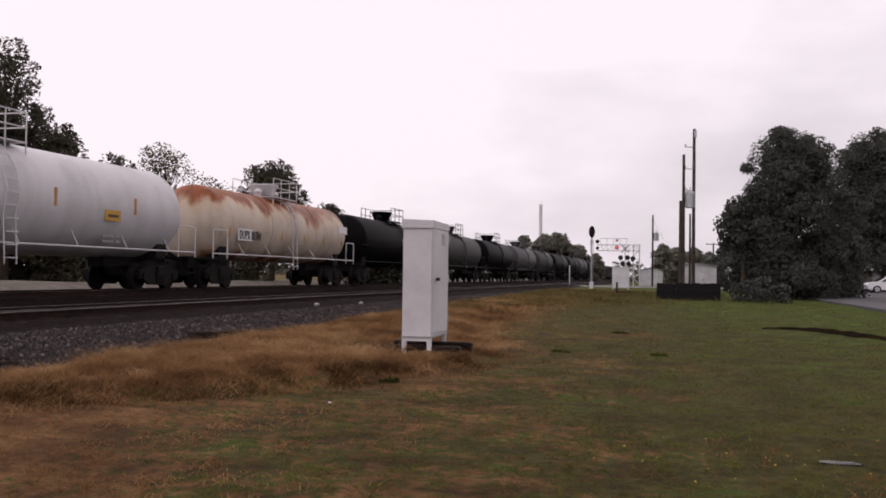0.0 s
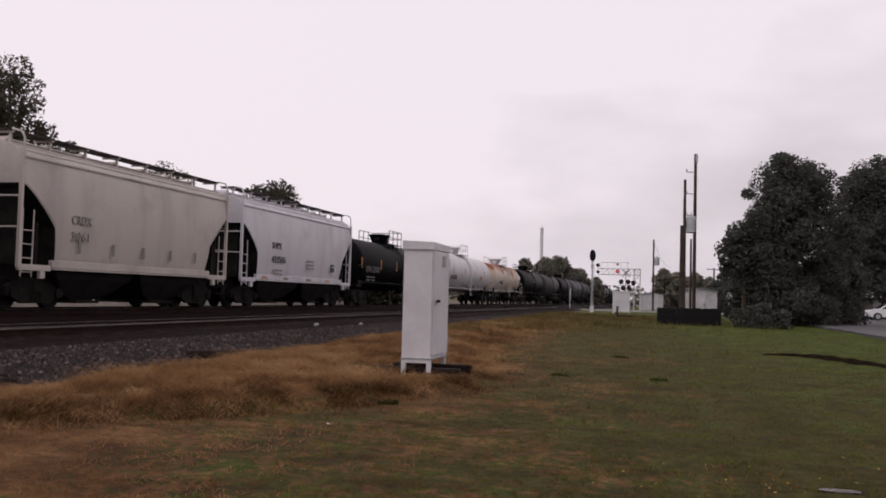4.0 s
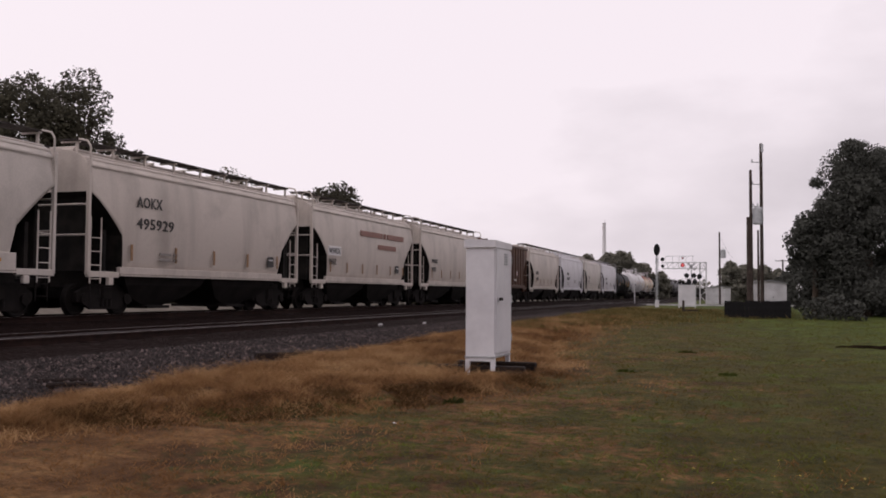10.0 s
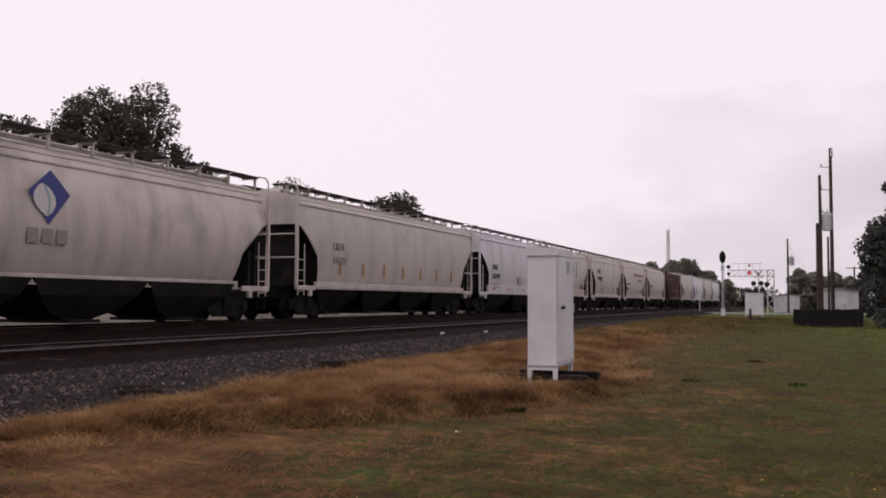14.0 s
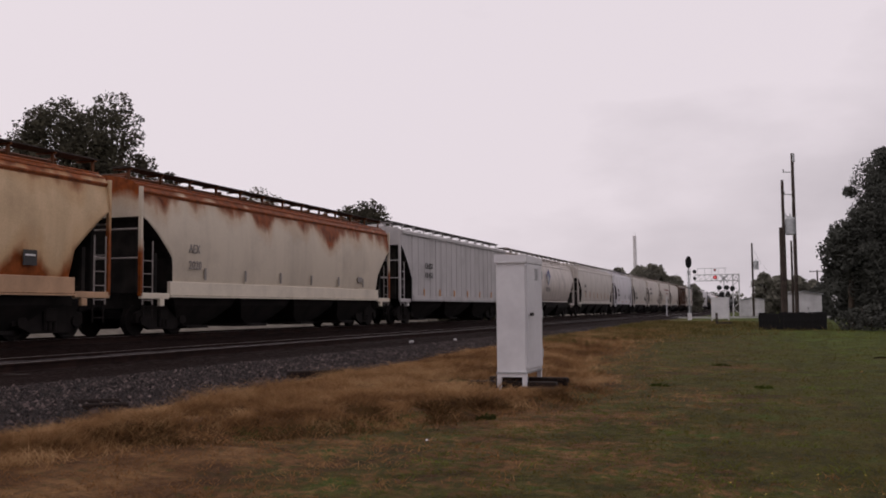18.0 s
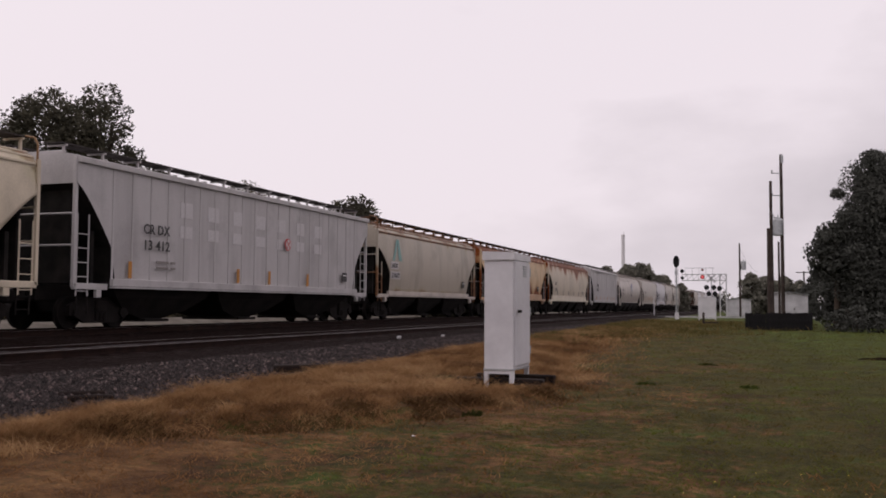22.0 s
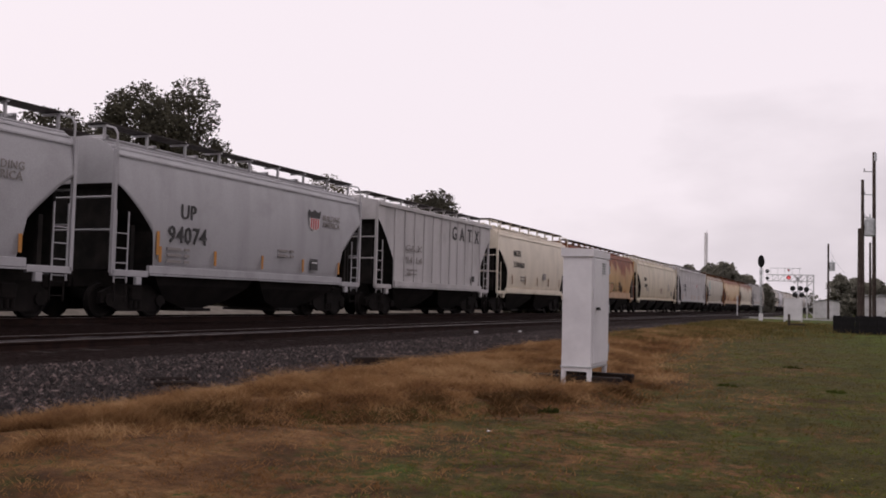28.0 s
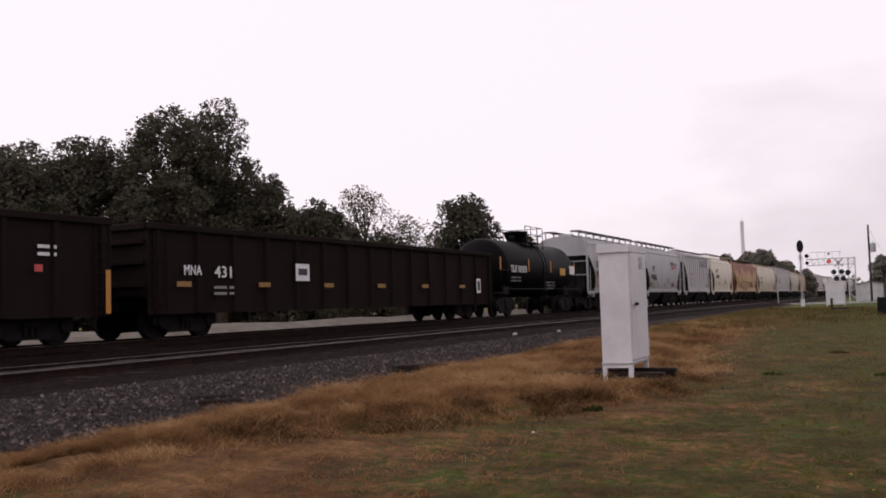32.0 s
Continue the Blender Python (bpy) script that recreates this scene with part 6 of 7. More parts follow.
def parked_car(at):
    c = thing("parked_car", "white hatchback parked on the wet asphalt", "car", at=at)
    prof = [(-2.15, 0.35), (-2.2, 0.62), (-2.05, 0.82), (-1.3, 0.95), (-0.55, 1.4), (0.2, 1.5), (1.3, 1.46), (1.95, 1.05), (2.1, 0.85), (2.1, 0.4), (1.75, 0.28), (-1.8, 0.28)]
    bm = bmesh.new()
    add_loft(bm, [[(x * k, y, 0.28 + (z - 0.28) * (1 if z < 0.96 else q)) for x, z in prof] for y, k, q in ((-0.84, 0.985, 0.96), (-0.74, 1, 1), (0.74, 1, 1), (0.84, 0.985, 0.96))])
    part("body", bm, plain("white_car_paint", (0.72, 0.72, 0.73), 0.25), c)
    glass = plain("dark_car_glass", (0.02, 0.022, 0.025), 0.08)
    for y in (-0.85, 0.85):
        for pts in ([(-1.05, 0.98), (-0.5, 1.34), (0.15, 1.42), (0.15, 0.98)], [(0.24, 0.98), (0.24, 1.42), (1.25, 1.38), (1.55, 1.0)]):
            bm = bmesh.new()
            add_loft(bm, [[(x, yy, z) for x, z in pts] for yy in (y - 0.012, y + 0.012)])
            part("side_window", bm, glass, c)
        for x in (-1.38, 1.32):
            bm = bmesh.new()
            disc(bm, (x, 0, 0.32), 0.32, y - 0.1, y + 0.02, 20)
            w = part("wheel", bm, BLACK, c)
            bm = bmesh.new()
            disc(bm, (x, 0, 0.32), 0.2, y - 0.12, y + 0.035, 14)
            part("rim", bm, GALV, w)
    bm = bmesh.new()
    add_loft(bm, [[(x, y, z) for x, z in ((-1.28, 0.97), (-0.6, 1.38), (-0.57, 1.4), (-1.3, 1.0))] for y in (-0.7, 0.7)])
    part("windscreen", bm, glass, c)
    for y in (-0.6, 0.6):
        bm = bmesh.new()
        add_box(bm, -2.19, -2.05, y - 0.14, y + 0.14, 0.62, 0.76, 0.02)
        part("headlight", bm, GALV, c)


parked_car(polar(11.55, 88, 0.08, 4))


def house():
    h = thing("far_house", "low pale house under the dark trees", "house", at=pose(21, 118, 0))
    bm = bmesh.new()
    add_loft(bm, [[(-5.5, y, -0.1), (5.5, y, -0.1), (5.5, y, 2.3), (-5.5, y, 2.3)] for y in (-3, 3)])
    # wall colour darkened to stand for the shade of the trees
    part("wall", bm, surface("tree_shaded_boards", (0.09, 0.08, 0.075), (0.14, 0.125, 0.12), 1.0, 14.0, 0.8), h)
    bm = bmesh.new()
    add_loft(bm, [[(x, -3.5, 2.2), (x, 0, 3.4), (x, 3.5, 2.2), (x, 3.5, 2.32), (x, 0, 3.52), (x, -3.5, 2.32)] for x in (-5.9, 5.9)])
    part("roof", bm, ROOFG, h)
    glass = plain("dark_window_glass", (0.03, 0.03, 0.035), 0.1)
    for x in (-4.2, -1.4, 2.8):
        bm = bmesh.new()
        add_box(bm, x - 0.5, x + 0.5, -3.06, -3.0, 0.9, 1.9)
        w = part("window", bm, WHITE, h)
        bm = bmesh.new()
        add_box(bm, x - 0.42, x + 0.42, -3.075, -3.06, 0.98, 1.82)
        part("pane", bm, glass, w)
    bm = bmesh.new()
    add_box(bm, 0.5, 1.4, -3.06, -3.0, 0, 2.0)
    part("door", bm, ROOFG, h)


house()


def slab(name, label, pts, z0, z1, material, category="road"):
    bm = bmesh.new()
    add_loft(bm, [[(x, y, z) for x, y in pts] for z in (z0, z1)])
    ob = new(name, mesh_of(name, bm))
    ob.data.materials.append(material)
    return tagged(ob, label, category, kind="structure")


KERB = surface("pale_concrete", (0.34, 0.33, 0.33), (0.5, 0.49, 0.49), 1.0, 25.0, 0.7, world=True)
slab("road_side", "wet grey asphalt street along the grass", [(7.4, 20), (16, 20), (30, 60), (40, 104), (8.0, 104), (7.3, 60)], -0.1, 0.08, ASPHALT)
slab("road_cross", "wet asphalt road over the level crossing", [(-70, 104), (90, 104), (90, 111), (-70, 111)], -0.1, 0.095, ASPHALT)
slab("kerb", "pale concrete edge of the crossing road", [(-10.5, 103.6), (7.5, 103.6), (7.5, 103.9), (-10.5, 103.9)], -0.05, 0.14, KERB, "kerb")


# concrete paled further to carry the haze in front of it
STACKP = surface("hazed_stack_concrete", (0.62, 0.6, 0.62), (0.72, 0.7, 0.72), 0.5, 8.0, 0.8)


def stack():
    s = thing("tall_stack", "tall slim pale stack far beyond the trees", "stack", at=polar(-8.25, 300))
    bm = bmesh.new()
    add_loft(bm, [[(r * math.cos(a), r * math.sin(a), z) for a in (2 * math.pi * k / 12 for k in range(12))] for z, r in ((0, 0.6), (12, 0.56), (24.0, 0.54))])
    part("shaft", bm, STACKP, s)
    bm = bmesh.new()
    add_bar(bm, (0.2, 0, 23.5), (0.2, 0, 25.0), 0.06, 5)
    part("rod", bm, STACKP, s)


stack()


# ---- trees ----
def foliage(name, low, high):
    m, nt, bsdf, n, link = nodes_of(name)
    geo = n("ShaderNodeNewGeometry")
    patch = noise_node(nt, geo.outputs["Position"], 0.6, 3)
    f = math_node(nt, "MULTIPLY_ADD", geo.outputs["Random Per Island"], 0.55, math_node(nt, "MULTIPLY_ADD", patch, 0.9, -0.25), clamp=True)
    link(ramp_node(nt, f, [(0.05, low), (0.95, high)]), bsdf.inputs["Base Color"])
    bsdf.inputs["Roughness"].default_value, bsdf.inputs["Specular IOR Level"].default_value = 0.75, 0.05
    up = n("ShaderNodeVectorMath")
    up.operation = "MULTIPLY_ADD"
    link(geo.outputs["Normal"], up.inputs[0])
    up.inputs[1].default_value, up.inputs[2].default_value = (0.7, 0.7, 0.7), (0, 0, 0.45)
    even = n("ShaderNodeVectorMath")
    even.operation = "NORMALIZE"
    link(up.outputs[0], even.inputs[0])
    link(even.outputs[0], bsdf.inputs["Normal"])
    return m


LEAF_DARK = foliage("dark_evergreen_leaves", (0.05, 0.051, 0.045), (0.078, 0.08, 0.068))
LEAF_MID = foliage("autumn_green_leaves", (0.036, 0.034, 0.025), (0.088, 0.081, 0.055))
# haze over the distance is mixed into this paler leaf colour
LEAF_FAR = foliage("hazed_olive_leaves", (0.1, 0.097, 0.078), (0.2, 0.19, 0.152))
LEAF_PALE = foliage("thin_pale_leaves", (0.06, 0.055, 0.035), (0.13, 0.11, 0.075))


def leaf_cloud(lobes, per_m2, size, rng, fill=0.35, hearts=()):
    """Small leaf blades over and inside rounded lobes of (centre, radii)."""
    verts, faces = [], []
    for c, (rx, ry, rz) in lobes:
        area = 4 * math.pi * ((rx * ry + ry * rz + rx * rz) / 3)
        for _ in range(int(area * per_m2)):
            u, a = rng.uniform(-1, 1), rng.uniform(0, 2 * math.pi)
            q = math.sqrt(1 - u * u)
            d = Vector((q * math.cos(a), q * math.sin(a), u))
            k = rng.uniform(0.8, 1.1) if rng.random() > fill else rng.uniform(0.25, 0.85)
            k *= 1 + 0.22 * noise.noise(Vector((c[0] + d.x * 2.2, c[1] + d.y * 2.2, c[2] + d.z * 2.2)))
            p = Vector(c) + Vector((d.x * rx, d.y * ry, d.z * rz)) * k
            s = size * rng.uniform(0.6, 1.35)
            e1 = Vector((rng.gauss(0, 1), rng.gauss(0, 1), rng.gauss(0, 0.7))).normalized()
            e2 = e1.cross(Vector((rng.gauss(0, 1), rng.gauss(0, 1), rng.gauss(0, 1)))).normalized()
            b = len(verts)
            verts += [p - e1 * s, p + e2 * s * 0.55 + e1 * s * 0.1, p + e1 * s, p - e2 * s * 0.55 + e1 * s * 0.1]
            faces.append((b, b + 1, b + 2, b + 3))
    # crowded leaves deep inside
    for c, (rx, ry, rz) in hearts:
        s = 0.17
        for _ in range(int(9 * rx * rz / (s * s))):
            d = Vector((rng.gauss(0, 1), rng.gauss(0, 1), rng.gauss(0, 1))).normalized() * rng.random() ** 0.4
            p = Vector(c) + Vector((d.x * rx, d.y * ry, d.z * rz))
            e1 = Vector((rng.gauss(0, 1), rng.gauss(0, 1), rng.gauss(0, 1))).normalized()
            e2 = e1.orthogonal().normalized()
            b = len(verts)
            verts += [p - e1 * s, p + e2 * s * 0.6, p + e1 * s, p - e2 * s * 0.6]
            faces.append((b, b + 1, b + 2, b + 3))
    me = bpy.data.meshes.new("crown")
    me.from_pydata([tuple(v) for v in verts], [], faces)
    return me


def tree(label, x, y, height, width, seed, leaf, size=0.16, density=26, clear=0.3, lobes_n=9, depth=None, category="tree", squat=0.55, name="tree", sprays=5, lobe=(0.34, 0.56), heart=1.0):
    """A tapered trunk with limbs and a crown of small leaves in uneven lobes."""
    rng = random.Random(seed)
    t = thing(name, label, category, "trees round the tracks", pose(x, y, -0.05))
    r = width / 2
    depth = depth or r
    lobes = []
    top = height
    low = height * clear
    for k in range(lobes_n):
        f = (k + 0.5) / lobes_n
        z = low + (top - low) * (0.12 + 0.88 * f) - 0.12 * (top - low)
        span = math.sin(math.pi * min(0.97, 0.18 + 0.72 * f)) ** squat
        a = k * 2.4 + rng.uniform(-0.4, 0.4)
        lr = r * rng.uniform(*lobe)
        off = max(0.0, r * span - lr)
        lz = lr * rng.uniform(0.7, 1.0)
        lobes.append(((off * math.cos(a), off * math.sin(a) * depth / r, min(z, top - lz)), (lr, lr * 0.95, lz)))
    lobes.append(((rng.uniform(-0.12, 0.12) * r, 0, top - r * 0.42), (r * 0.42, r * 0.4, r * 0.42)))
    bm = bmesh.new()
    fork = low + (top - low) * 0.25
    add_bar(bm, (0, 0, -0.2), (0.05 * r, 0, fork), 0.028 * height + 0.04, 10, 0.018 * height)
    add_bar(bm, (0.05 * r, 0, fork), (0, 0, top - r * 0.5), 0.018 * height, 8, 0.02)
    part("trunk", bm, BARK, t)
    for c, (lr, _, lz) in lobes[:lobes_n]:
        bm = bmesh.new()
        z0 = min(fork + 0.3 * (c[2] - fork), c[2]) if c[2] > fork else fork * 0.8
        mid = (c[0] * 0.5, c[1] * 0.5, z0 + (c[2] - z0) * 0.35)
        add_bar(bm, (0.03 * r, 0, z0), mid, 0.009 * height, 6, 0.006 * height)
        add_bar(bm, mid, c, 0.006 * height, 6, 0.012)
        for _ in range(3):
            add_bar(bm, mid, (c[0] + rng.uniform(-1, 1) * lr * 0.8, c[1] + rng.uniform(-1, 1) * lr * 0.8, c[2] + rng.uniform(-0.5, 0.9) * lz), 0.004 * height, 5, 0.008)
        part("limb", bm, BARK, t)
    # small sprays that roughen the outline
    for c, (lr, _, lz) in list(lobes):
        for _ in range(sprays):
            a, u = rng.uniform(0, 6.283), rng.uniform(-0.5, 0.95)
            q = math.sqrt(1 - u * u)
            s = lr * rng.uniform(0.18, 0.34)
            lobes.append(((c[0] + lr * q * math.cos(a), c[1] + lr * q * math.sin(a), c[2] + lz * u), (s, s, s * 0.8)))
    hearts = []
    if heart:
        for c, (lr, ly, lz) in lobes[:lobes_n + 1]:
            if lr > 0.5 and c[2] < low + heart * (top - low):
                hearts.append((c, (lr * 0.62, ly * 0.62, lz * 0.62)))
    me = leaf_cloud(lobes, density, size, rng, hearts=hearts)
    part("crown", me, leaf, t)
    return t


# tall trees behind the train
for label, az, d, h, w, seed, size, dens, lobes, clear in (
    ("dark green tree in the line behind the tracks", -51.0, 57, 10.9, 9.4, 3, 0.11, 40, 14, 0.1),
    ("dark green tree in the line behind the tracks", -47.0, 58, 11.4, 8.6, 4, 0.11, 40, 13, 0.1),
    ("dark green tree in the line behind the tracks", -56.0, 55, 10.6, 8.0, 5, 0.12, 34, 12, 0.1),
    ("smaller dark tree at the end of the line", -36.9, 57, 9.4, 5.4, 6, 0.11, 42, 12, 0.08),
    ("rounded dark tree lower than its neighbours", -34.0, 58, 7.9, 5.8, 7, 0.11, 42, 12, 0.06),
    ("dark green tree with a ragged round crown", -24.7, 70, 9.4, 6.2, 8, 0.12, 30, 14, 0.25),
    ("low dark bushy tree behind the tracks", -21.6, 74, 6.6, 5.0, 9, 0.13, 34, 9, 0.1),
):
    tree(label, *at_bearing(az, d), h, w, seed, LEAF_MID, size, dens, clear, lobes)
tree("thin pale tree with sparse leaves", *at_bearing(-31.0, 62), 9.3, 5.4, 21, LEAF_PALE, 0.09, 16, 0.35, 13, heart=0)
tree("thin pale small tree with sparse leaves", *at_bearing(-28.2, 64), 7.4, 4.4, 22, LEAF_PALE, 0.09, 16, 0.3, 10, heart=0)
for k, (az, h) in enumerate(((-56, 9.4), (-53, 10.0), (-50.6, 9.6), (-48.2, 10.6), (-45.4, 10.4), (-42.6, 9.6), (-39.8, 9.6), (-37.6, 8.8), (-35.2, 7.9), (-32.9, 7.2), (-29.8, 5.9), (-26.8, 5.0), (-18.6, 4.2))):
    tree("dense dark hedge tree under the taller ones", *at_bearing(az, 60 + (k % 3)), h, 6.4, 40 + k, LEAF_MID, 0.15, 28, 0.03, 8, name="hedge_tree", sprays=3)
tree("broad tree with a ragged open crown behind the tracks", *at_bearing(-42.4, 55), 13.0, 7.4, 1, LEAF_MID, 0.10, 40, 0.3, 34, lobe=(0.2, 0.34), sprays=5, heart=0.75)
tree("tall airy tree with a ragged top behind the tracks", *at_bearing(-39.7, 56), 13.8, 5.2, 2, LEAF_MID, 0.10, 34, 0.3, 26, lobe=(0.24, 0.4), sprays=5, heart=0.6)
# dark evergreens across the street
for label, az, d, h, w, seed, lobes in (
    ("large dark evergreen with a clumped round crown", 6.4, 57, 9.9, 6.4, 31, 20),
    ("large dark evergreen beside its twin", 11.2, 98, 15.4, 10.0, 32, 26),
    ("dark evergreen at the street's edge", 15.6, 98, 15.2, 9.8, 33, 16),
):
    tree(label, *at_bearing(az, d), h, w, seed, LEAF_DARK, 0.075 if az < 8 else 0.12, 120 if az < 8 else 50, 0.06 if az < 8 else 0.2, lobes, squat=0.35, sprays=7)
tree("low dark evergreen lobe against the large one", *at_bearing(3.7, 56.5), 6.0, 3.4, 35, LEAF_DARK, 0.10, 75, 0.52, 10)
# added trees that stand in for the shade below the large crowns
for k, (az, d, h, w) in enumerate(((8.9, 61, 6.6, 3.8), (8.6, 64, 4.4, 4.0), (4.6, 60, 4.6, 4.2), (7.4, 60, 4.0, 4.2))):
    tree("dark evergreen added to fill the gap and shade between the large ones", *at_bearing(az, d), h, w, 150 + k, LEAF_DARK, 0.09, 80, 0.04 if k != 1 else 0.3, 11, squat=0.4)
for k, (az, d, h, w) in enumerate(((3.7, 48, 1.15, 1.3), (4.7, 47, 1.3, 1.5), (5.8, 48, 0.95, 1.3))):
    tree("low dark shrub at the foot of the evergreens", *at_bearing(az, d), h, w, 60 + k, LEAF_DARK, 0.09, 70, 0.02, 6, category="shrub", name="shrub")
for k, (az, d, h, w) in enumerate(((2.75, 96, 5.0, 3.0), (3.5, 92, 5.6, 3.6), (4.4, 90, 5.4, 3.6), (2.1, 118, 4.0, 3.0))):
    tree("dark tree at the end of the street", *at_bearing(az, d), h, w, 140 + k, LEAF_DARK, 0.12, 50, 0.03, 9)
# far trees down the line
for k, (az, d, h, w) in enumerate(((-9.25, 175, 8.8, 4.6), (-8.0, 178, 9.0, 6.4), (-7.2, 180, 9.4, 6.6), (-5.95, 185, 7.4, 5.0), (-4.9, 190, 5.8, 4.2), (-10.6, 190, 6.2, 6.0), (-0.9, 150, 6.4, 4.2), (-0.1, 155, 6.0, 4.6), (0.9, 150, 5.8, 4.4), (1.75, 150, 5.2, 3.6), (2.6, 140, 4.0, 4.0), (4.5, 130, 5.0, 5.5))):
    tree("olive tree far down the line, its leaves paled for haze", *at_bearing(az, d), h, w, 80 + k, LEAF_FAR, 0.24, 24, 0.04, 12, squat=0.4)


def far_woods():
    rng = random.Random(77)
    lobes = []
    for k in range(150):
        az = -70 + 115 * k / 149 + rng.uniform(-0.3, 0.3)
        d = rng.uniform(330, 420)
        x, y = at_bearing(az, d)
        h = rng.uniform(2.2, 4.4)
        lobes.append(((x, y, h * 0.7), (rng.uniform(3, 6), 3, h)))
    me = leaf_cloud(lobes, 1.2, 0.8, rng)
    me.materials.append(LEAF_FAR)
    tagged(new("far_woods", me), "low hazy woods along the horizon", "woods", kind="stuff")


far_woods()


# ---- grass ----
def greenness(x, y):
    n = bumps(x, y, 0.4, 4) * 0.75 + bumps(x, y, 1.3, 2) * 0.65 + bumps(x, y, 3.5, 6) * 0.5
    wet = 0.9 * math.exp(-((x - 1.6) / 1.3) ** 2 - ((y - 6.0) / 0.9) ** 2)
    fringe = 0.9 * math.exp(-max(0.0, x - band_edge(y)) / (0.5 + 0.05 * y))
    worn = 0.95 * ease((-2.1 - x - 0.35 * max(0.0, y - 6.0)) / 1.1) * ease((8.5 - y) / 2)
    return 0.95 + 0.11 * x + 0.012 * y + n - wet - fringe - worn


def blades(name, label, material, count, seed, place, height, width, lay=(0.2, 1.7)):
    rng = random.Random(seed)
    verts, faces = [], []
    made = 0
    while made < count:
        spot = place(rng)
        made += 1
        if spot is None:
            continue
        x, y, k = spot
        z = lie(x, y) - 0.004
        far = 1 + 0.05 * max(0, y - 6)
        h = height * k * rng.uniform(0.45, 1.25)
        w = width * far * rng.uniform(0.7, 1.3)
        a = rng.uniform(0, 6.283)
        ca, sa = math.cos(a), math.sin(a)
        bend = h * rng.uniform(*lay)
        b = rng.uniform(0, 6.283)
        bx, by = bend * math.cos(b), bend * math.sin(b)
        i = len(verts)
        verts += [(x - w * ca, y - w * sa, z), (x + w * ca, y + w * sa, z), (x + 0.4 * bx + 0.7 * w * ca, y + 0.4 * by + 0.7 * w * sa, z + 0.62 * h), (x + 0.4 * bx - 0.7 * w * ca, y + 0.4 * by - 0.7 * w * sa, z + 0.62 * h), (x + bx, y + by, z + h)]
        faces += [(i, i + 1, i + 2, i + 3), (i + 3, i + 2, i + 4)]
    me = bpy.data.meshes.new(name)
    me.from_pydata(verts, [], faces)
    me.materials.append(material)
    tagged(new(name, me), label, "grass", kind="stuff")


def in_band(rng):
    y = 0.5 + 49 * rng.random() ** 1.6
    x0, x1 = foot_of_ballast(y) + 0.05, band_edge(y) + rng.gauss(0, 0.2 + 0.035 * max(0.0, y - 11))
    x = x0 + (x1 - x0) * rng.random()
    clump = noise.noise(Vector((x * 2.1, y * 2.1, 8)))
    if clump + 0.5 * noise.noise(Vector((x * 1.1, y * 2.6, 3))) < -0.24:
        return None
    if math.hypot((x + 3.57) / 0.72, (y - 13.05) / 0.62) < 1 + 0.5 * bumps(x, y, 2.5, 51):
        return None
    rise = min(1.0, 0.35 + 0.8 * (x - x0)) * (0.75 if x > x1 - 0.25 else 1.0)
    return x, y, rise * max(0.35, 0.85 + 1.3 * clump)


def on_lawn(want_green):
    def place(rng):
        y = -2.5 + 51.5 * rng.random() ** 1.6
        x = -1.25 * max(2.0, y) - 1 + rng.random() * (1.55 * max(2.0, y) + 3.5) + rng.gauss(0, 0.4)
        if x < band_edge(y) - 0.2:
            return None
        g = greenness(x, y) > 0.45 + rng.gauss(0, 0.12)
        if g != want_green:
            return None
        tuft = bumps(x, y, 4.2, 31)
        if tuft < -0.28 and rng.random() < 0.6:
            return None
        return x, y, max(0.45, 1.0 + 0.4 * bumps(x, y, 1.0, 1) + 1.5 * tuft)
    return place


DRY = blade_material("dead_tan_grass", (0.1, 0.049, 0.021), (0.285, 0.155, 0.068), (0.48, 0.305, 0.155))
LAWN = blade_material("wet_green_grass", (0.12, 0.085, 0.028), (0.105, 0.1, 0.024), (0.12, 0.155, 0.03), drift=0.02)
STRAW = blade_material("brown_mown_grass", (0.15, 0.077, 0.031), (0.23, 0.122, 0.051), (0.36, 0.21, 0.095))
blades("dead_grass", "tall dead orange-tan grass along the ballast", DRY, 260000, 1, in_band, 0.115, 0.0034, (0.7, 3.0))
blades("lawn_grass", "short wet green grass", LAWN, 330000, 2, on_lawn(True), 0.027, 0.004, (0.9, 3.2))
blades("straw_grass", "short brown mown grass", STRAW, 300000, 3, on_lawn(False), 0.026, 0.004, (0.9, 3.2))


def in_hollows(rng):
    """Along the ragged near edge of the dead grass, in clumps."""
    y = 6.0 + 6.2 * rng.random()
    x = band_edge(y) + rng.gauss(-0.18, 0.28)
    if noise.noise(Vector((x * 1.6, y * 1.6, 12))) + rng.gauss(0, 0.12) < 0.12:
        return None
    return x, y, 1.0


# dark brown blades carry the shade of the hollows below the lip
HOLLOW = blade_material("shaded_hollow_thatch", (0.05, 0.026, 0.011), (0.09, 0.05, 0.021), (0.16, 0.092, 0.038))
blades("dark_thatch", "dark clumps standing in for shaded hollows along the dead grass edge", HOLLOW, 16000, 7, in_hollows, 0.08, 0.004, (0.8, 2.6))


def on_sedge(rng):
    """Yellowed sedge in clumps along the line towards the crossing."""
    y = 26 + 50 * rng.random()
    x = foot_of_ballast(y) + 0.3 + abs(rng.gauss(0, 0.09)) * y * (0.4 + 0.6 * ease((y - 24) / 26))
    if bumps(x, y, 0.55, 41) + 0.5 * bumps(x, y, 1.6, 42) + rng.gauss(0, 0.08) < 0.02 or x > 3.0:
        return None
    return x, y, 1.0 + 0.8 * bumps(x, y, 0.8, 43)


SEDGE = blade_material("yellowed_sedge", (0.065, 0.058, 0.018), (0.125, 0.1, 0.034), (0.22, 0.152, 0.066))
blades("sedge_grass", "yellow and tan sedge in clumps towards the crossing", SEDGE, 34000, 13, on_sedge, 0.17, 0.006, (0.4, 1.8))


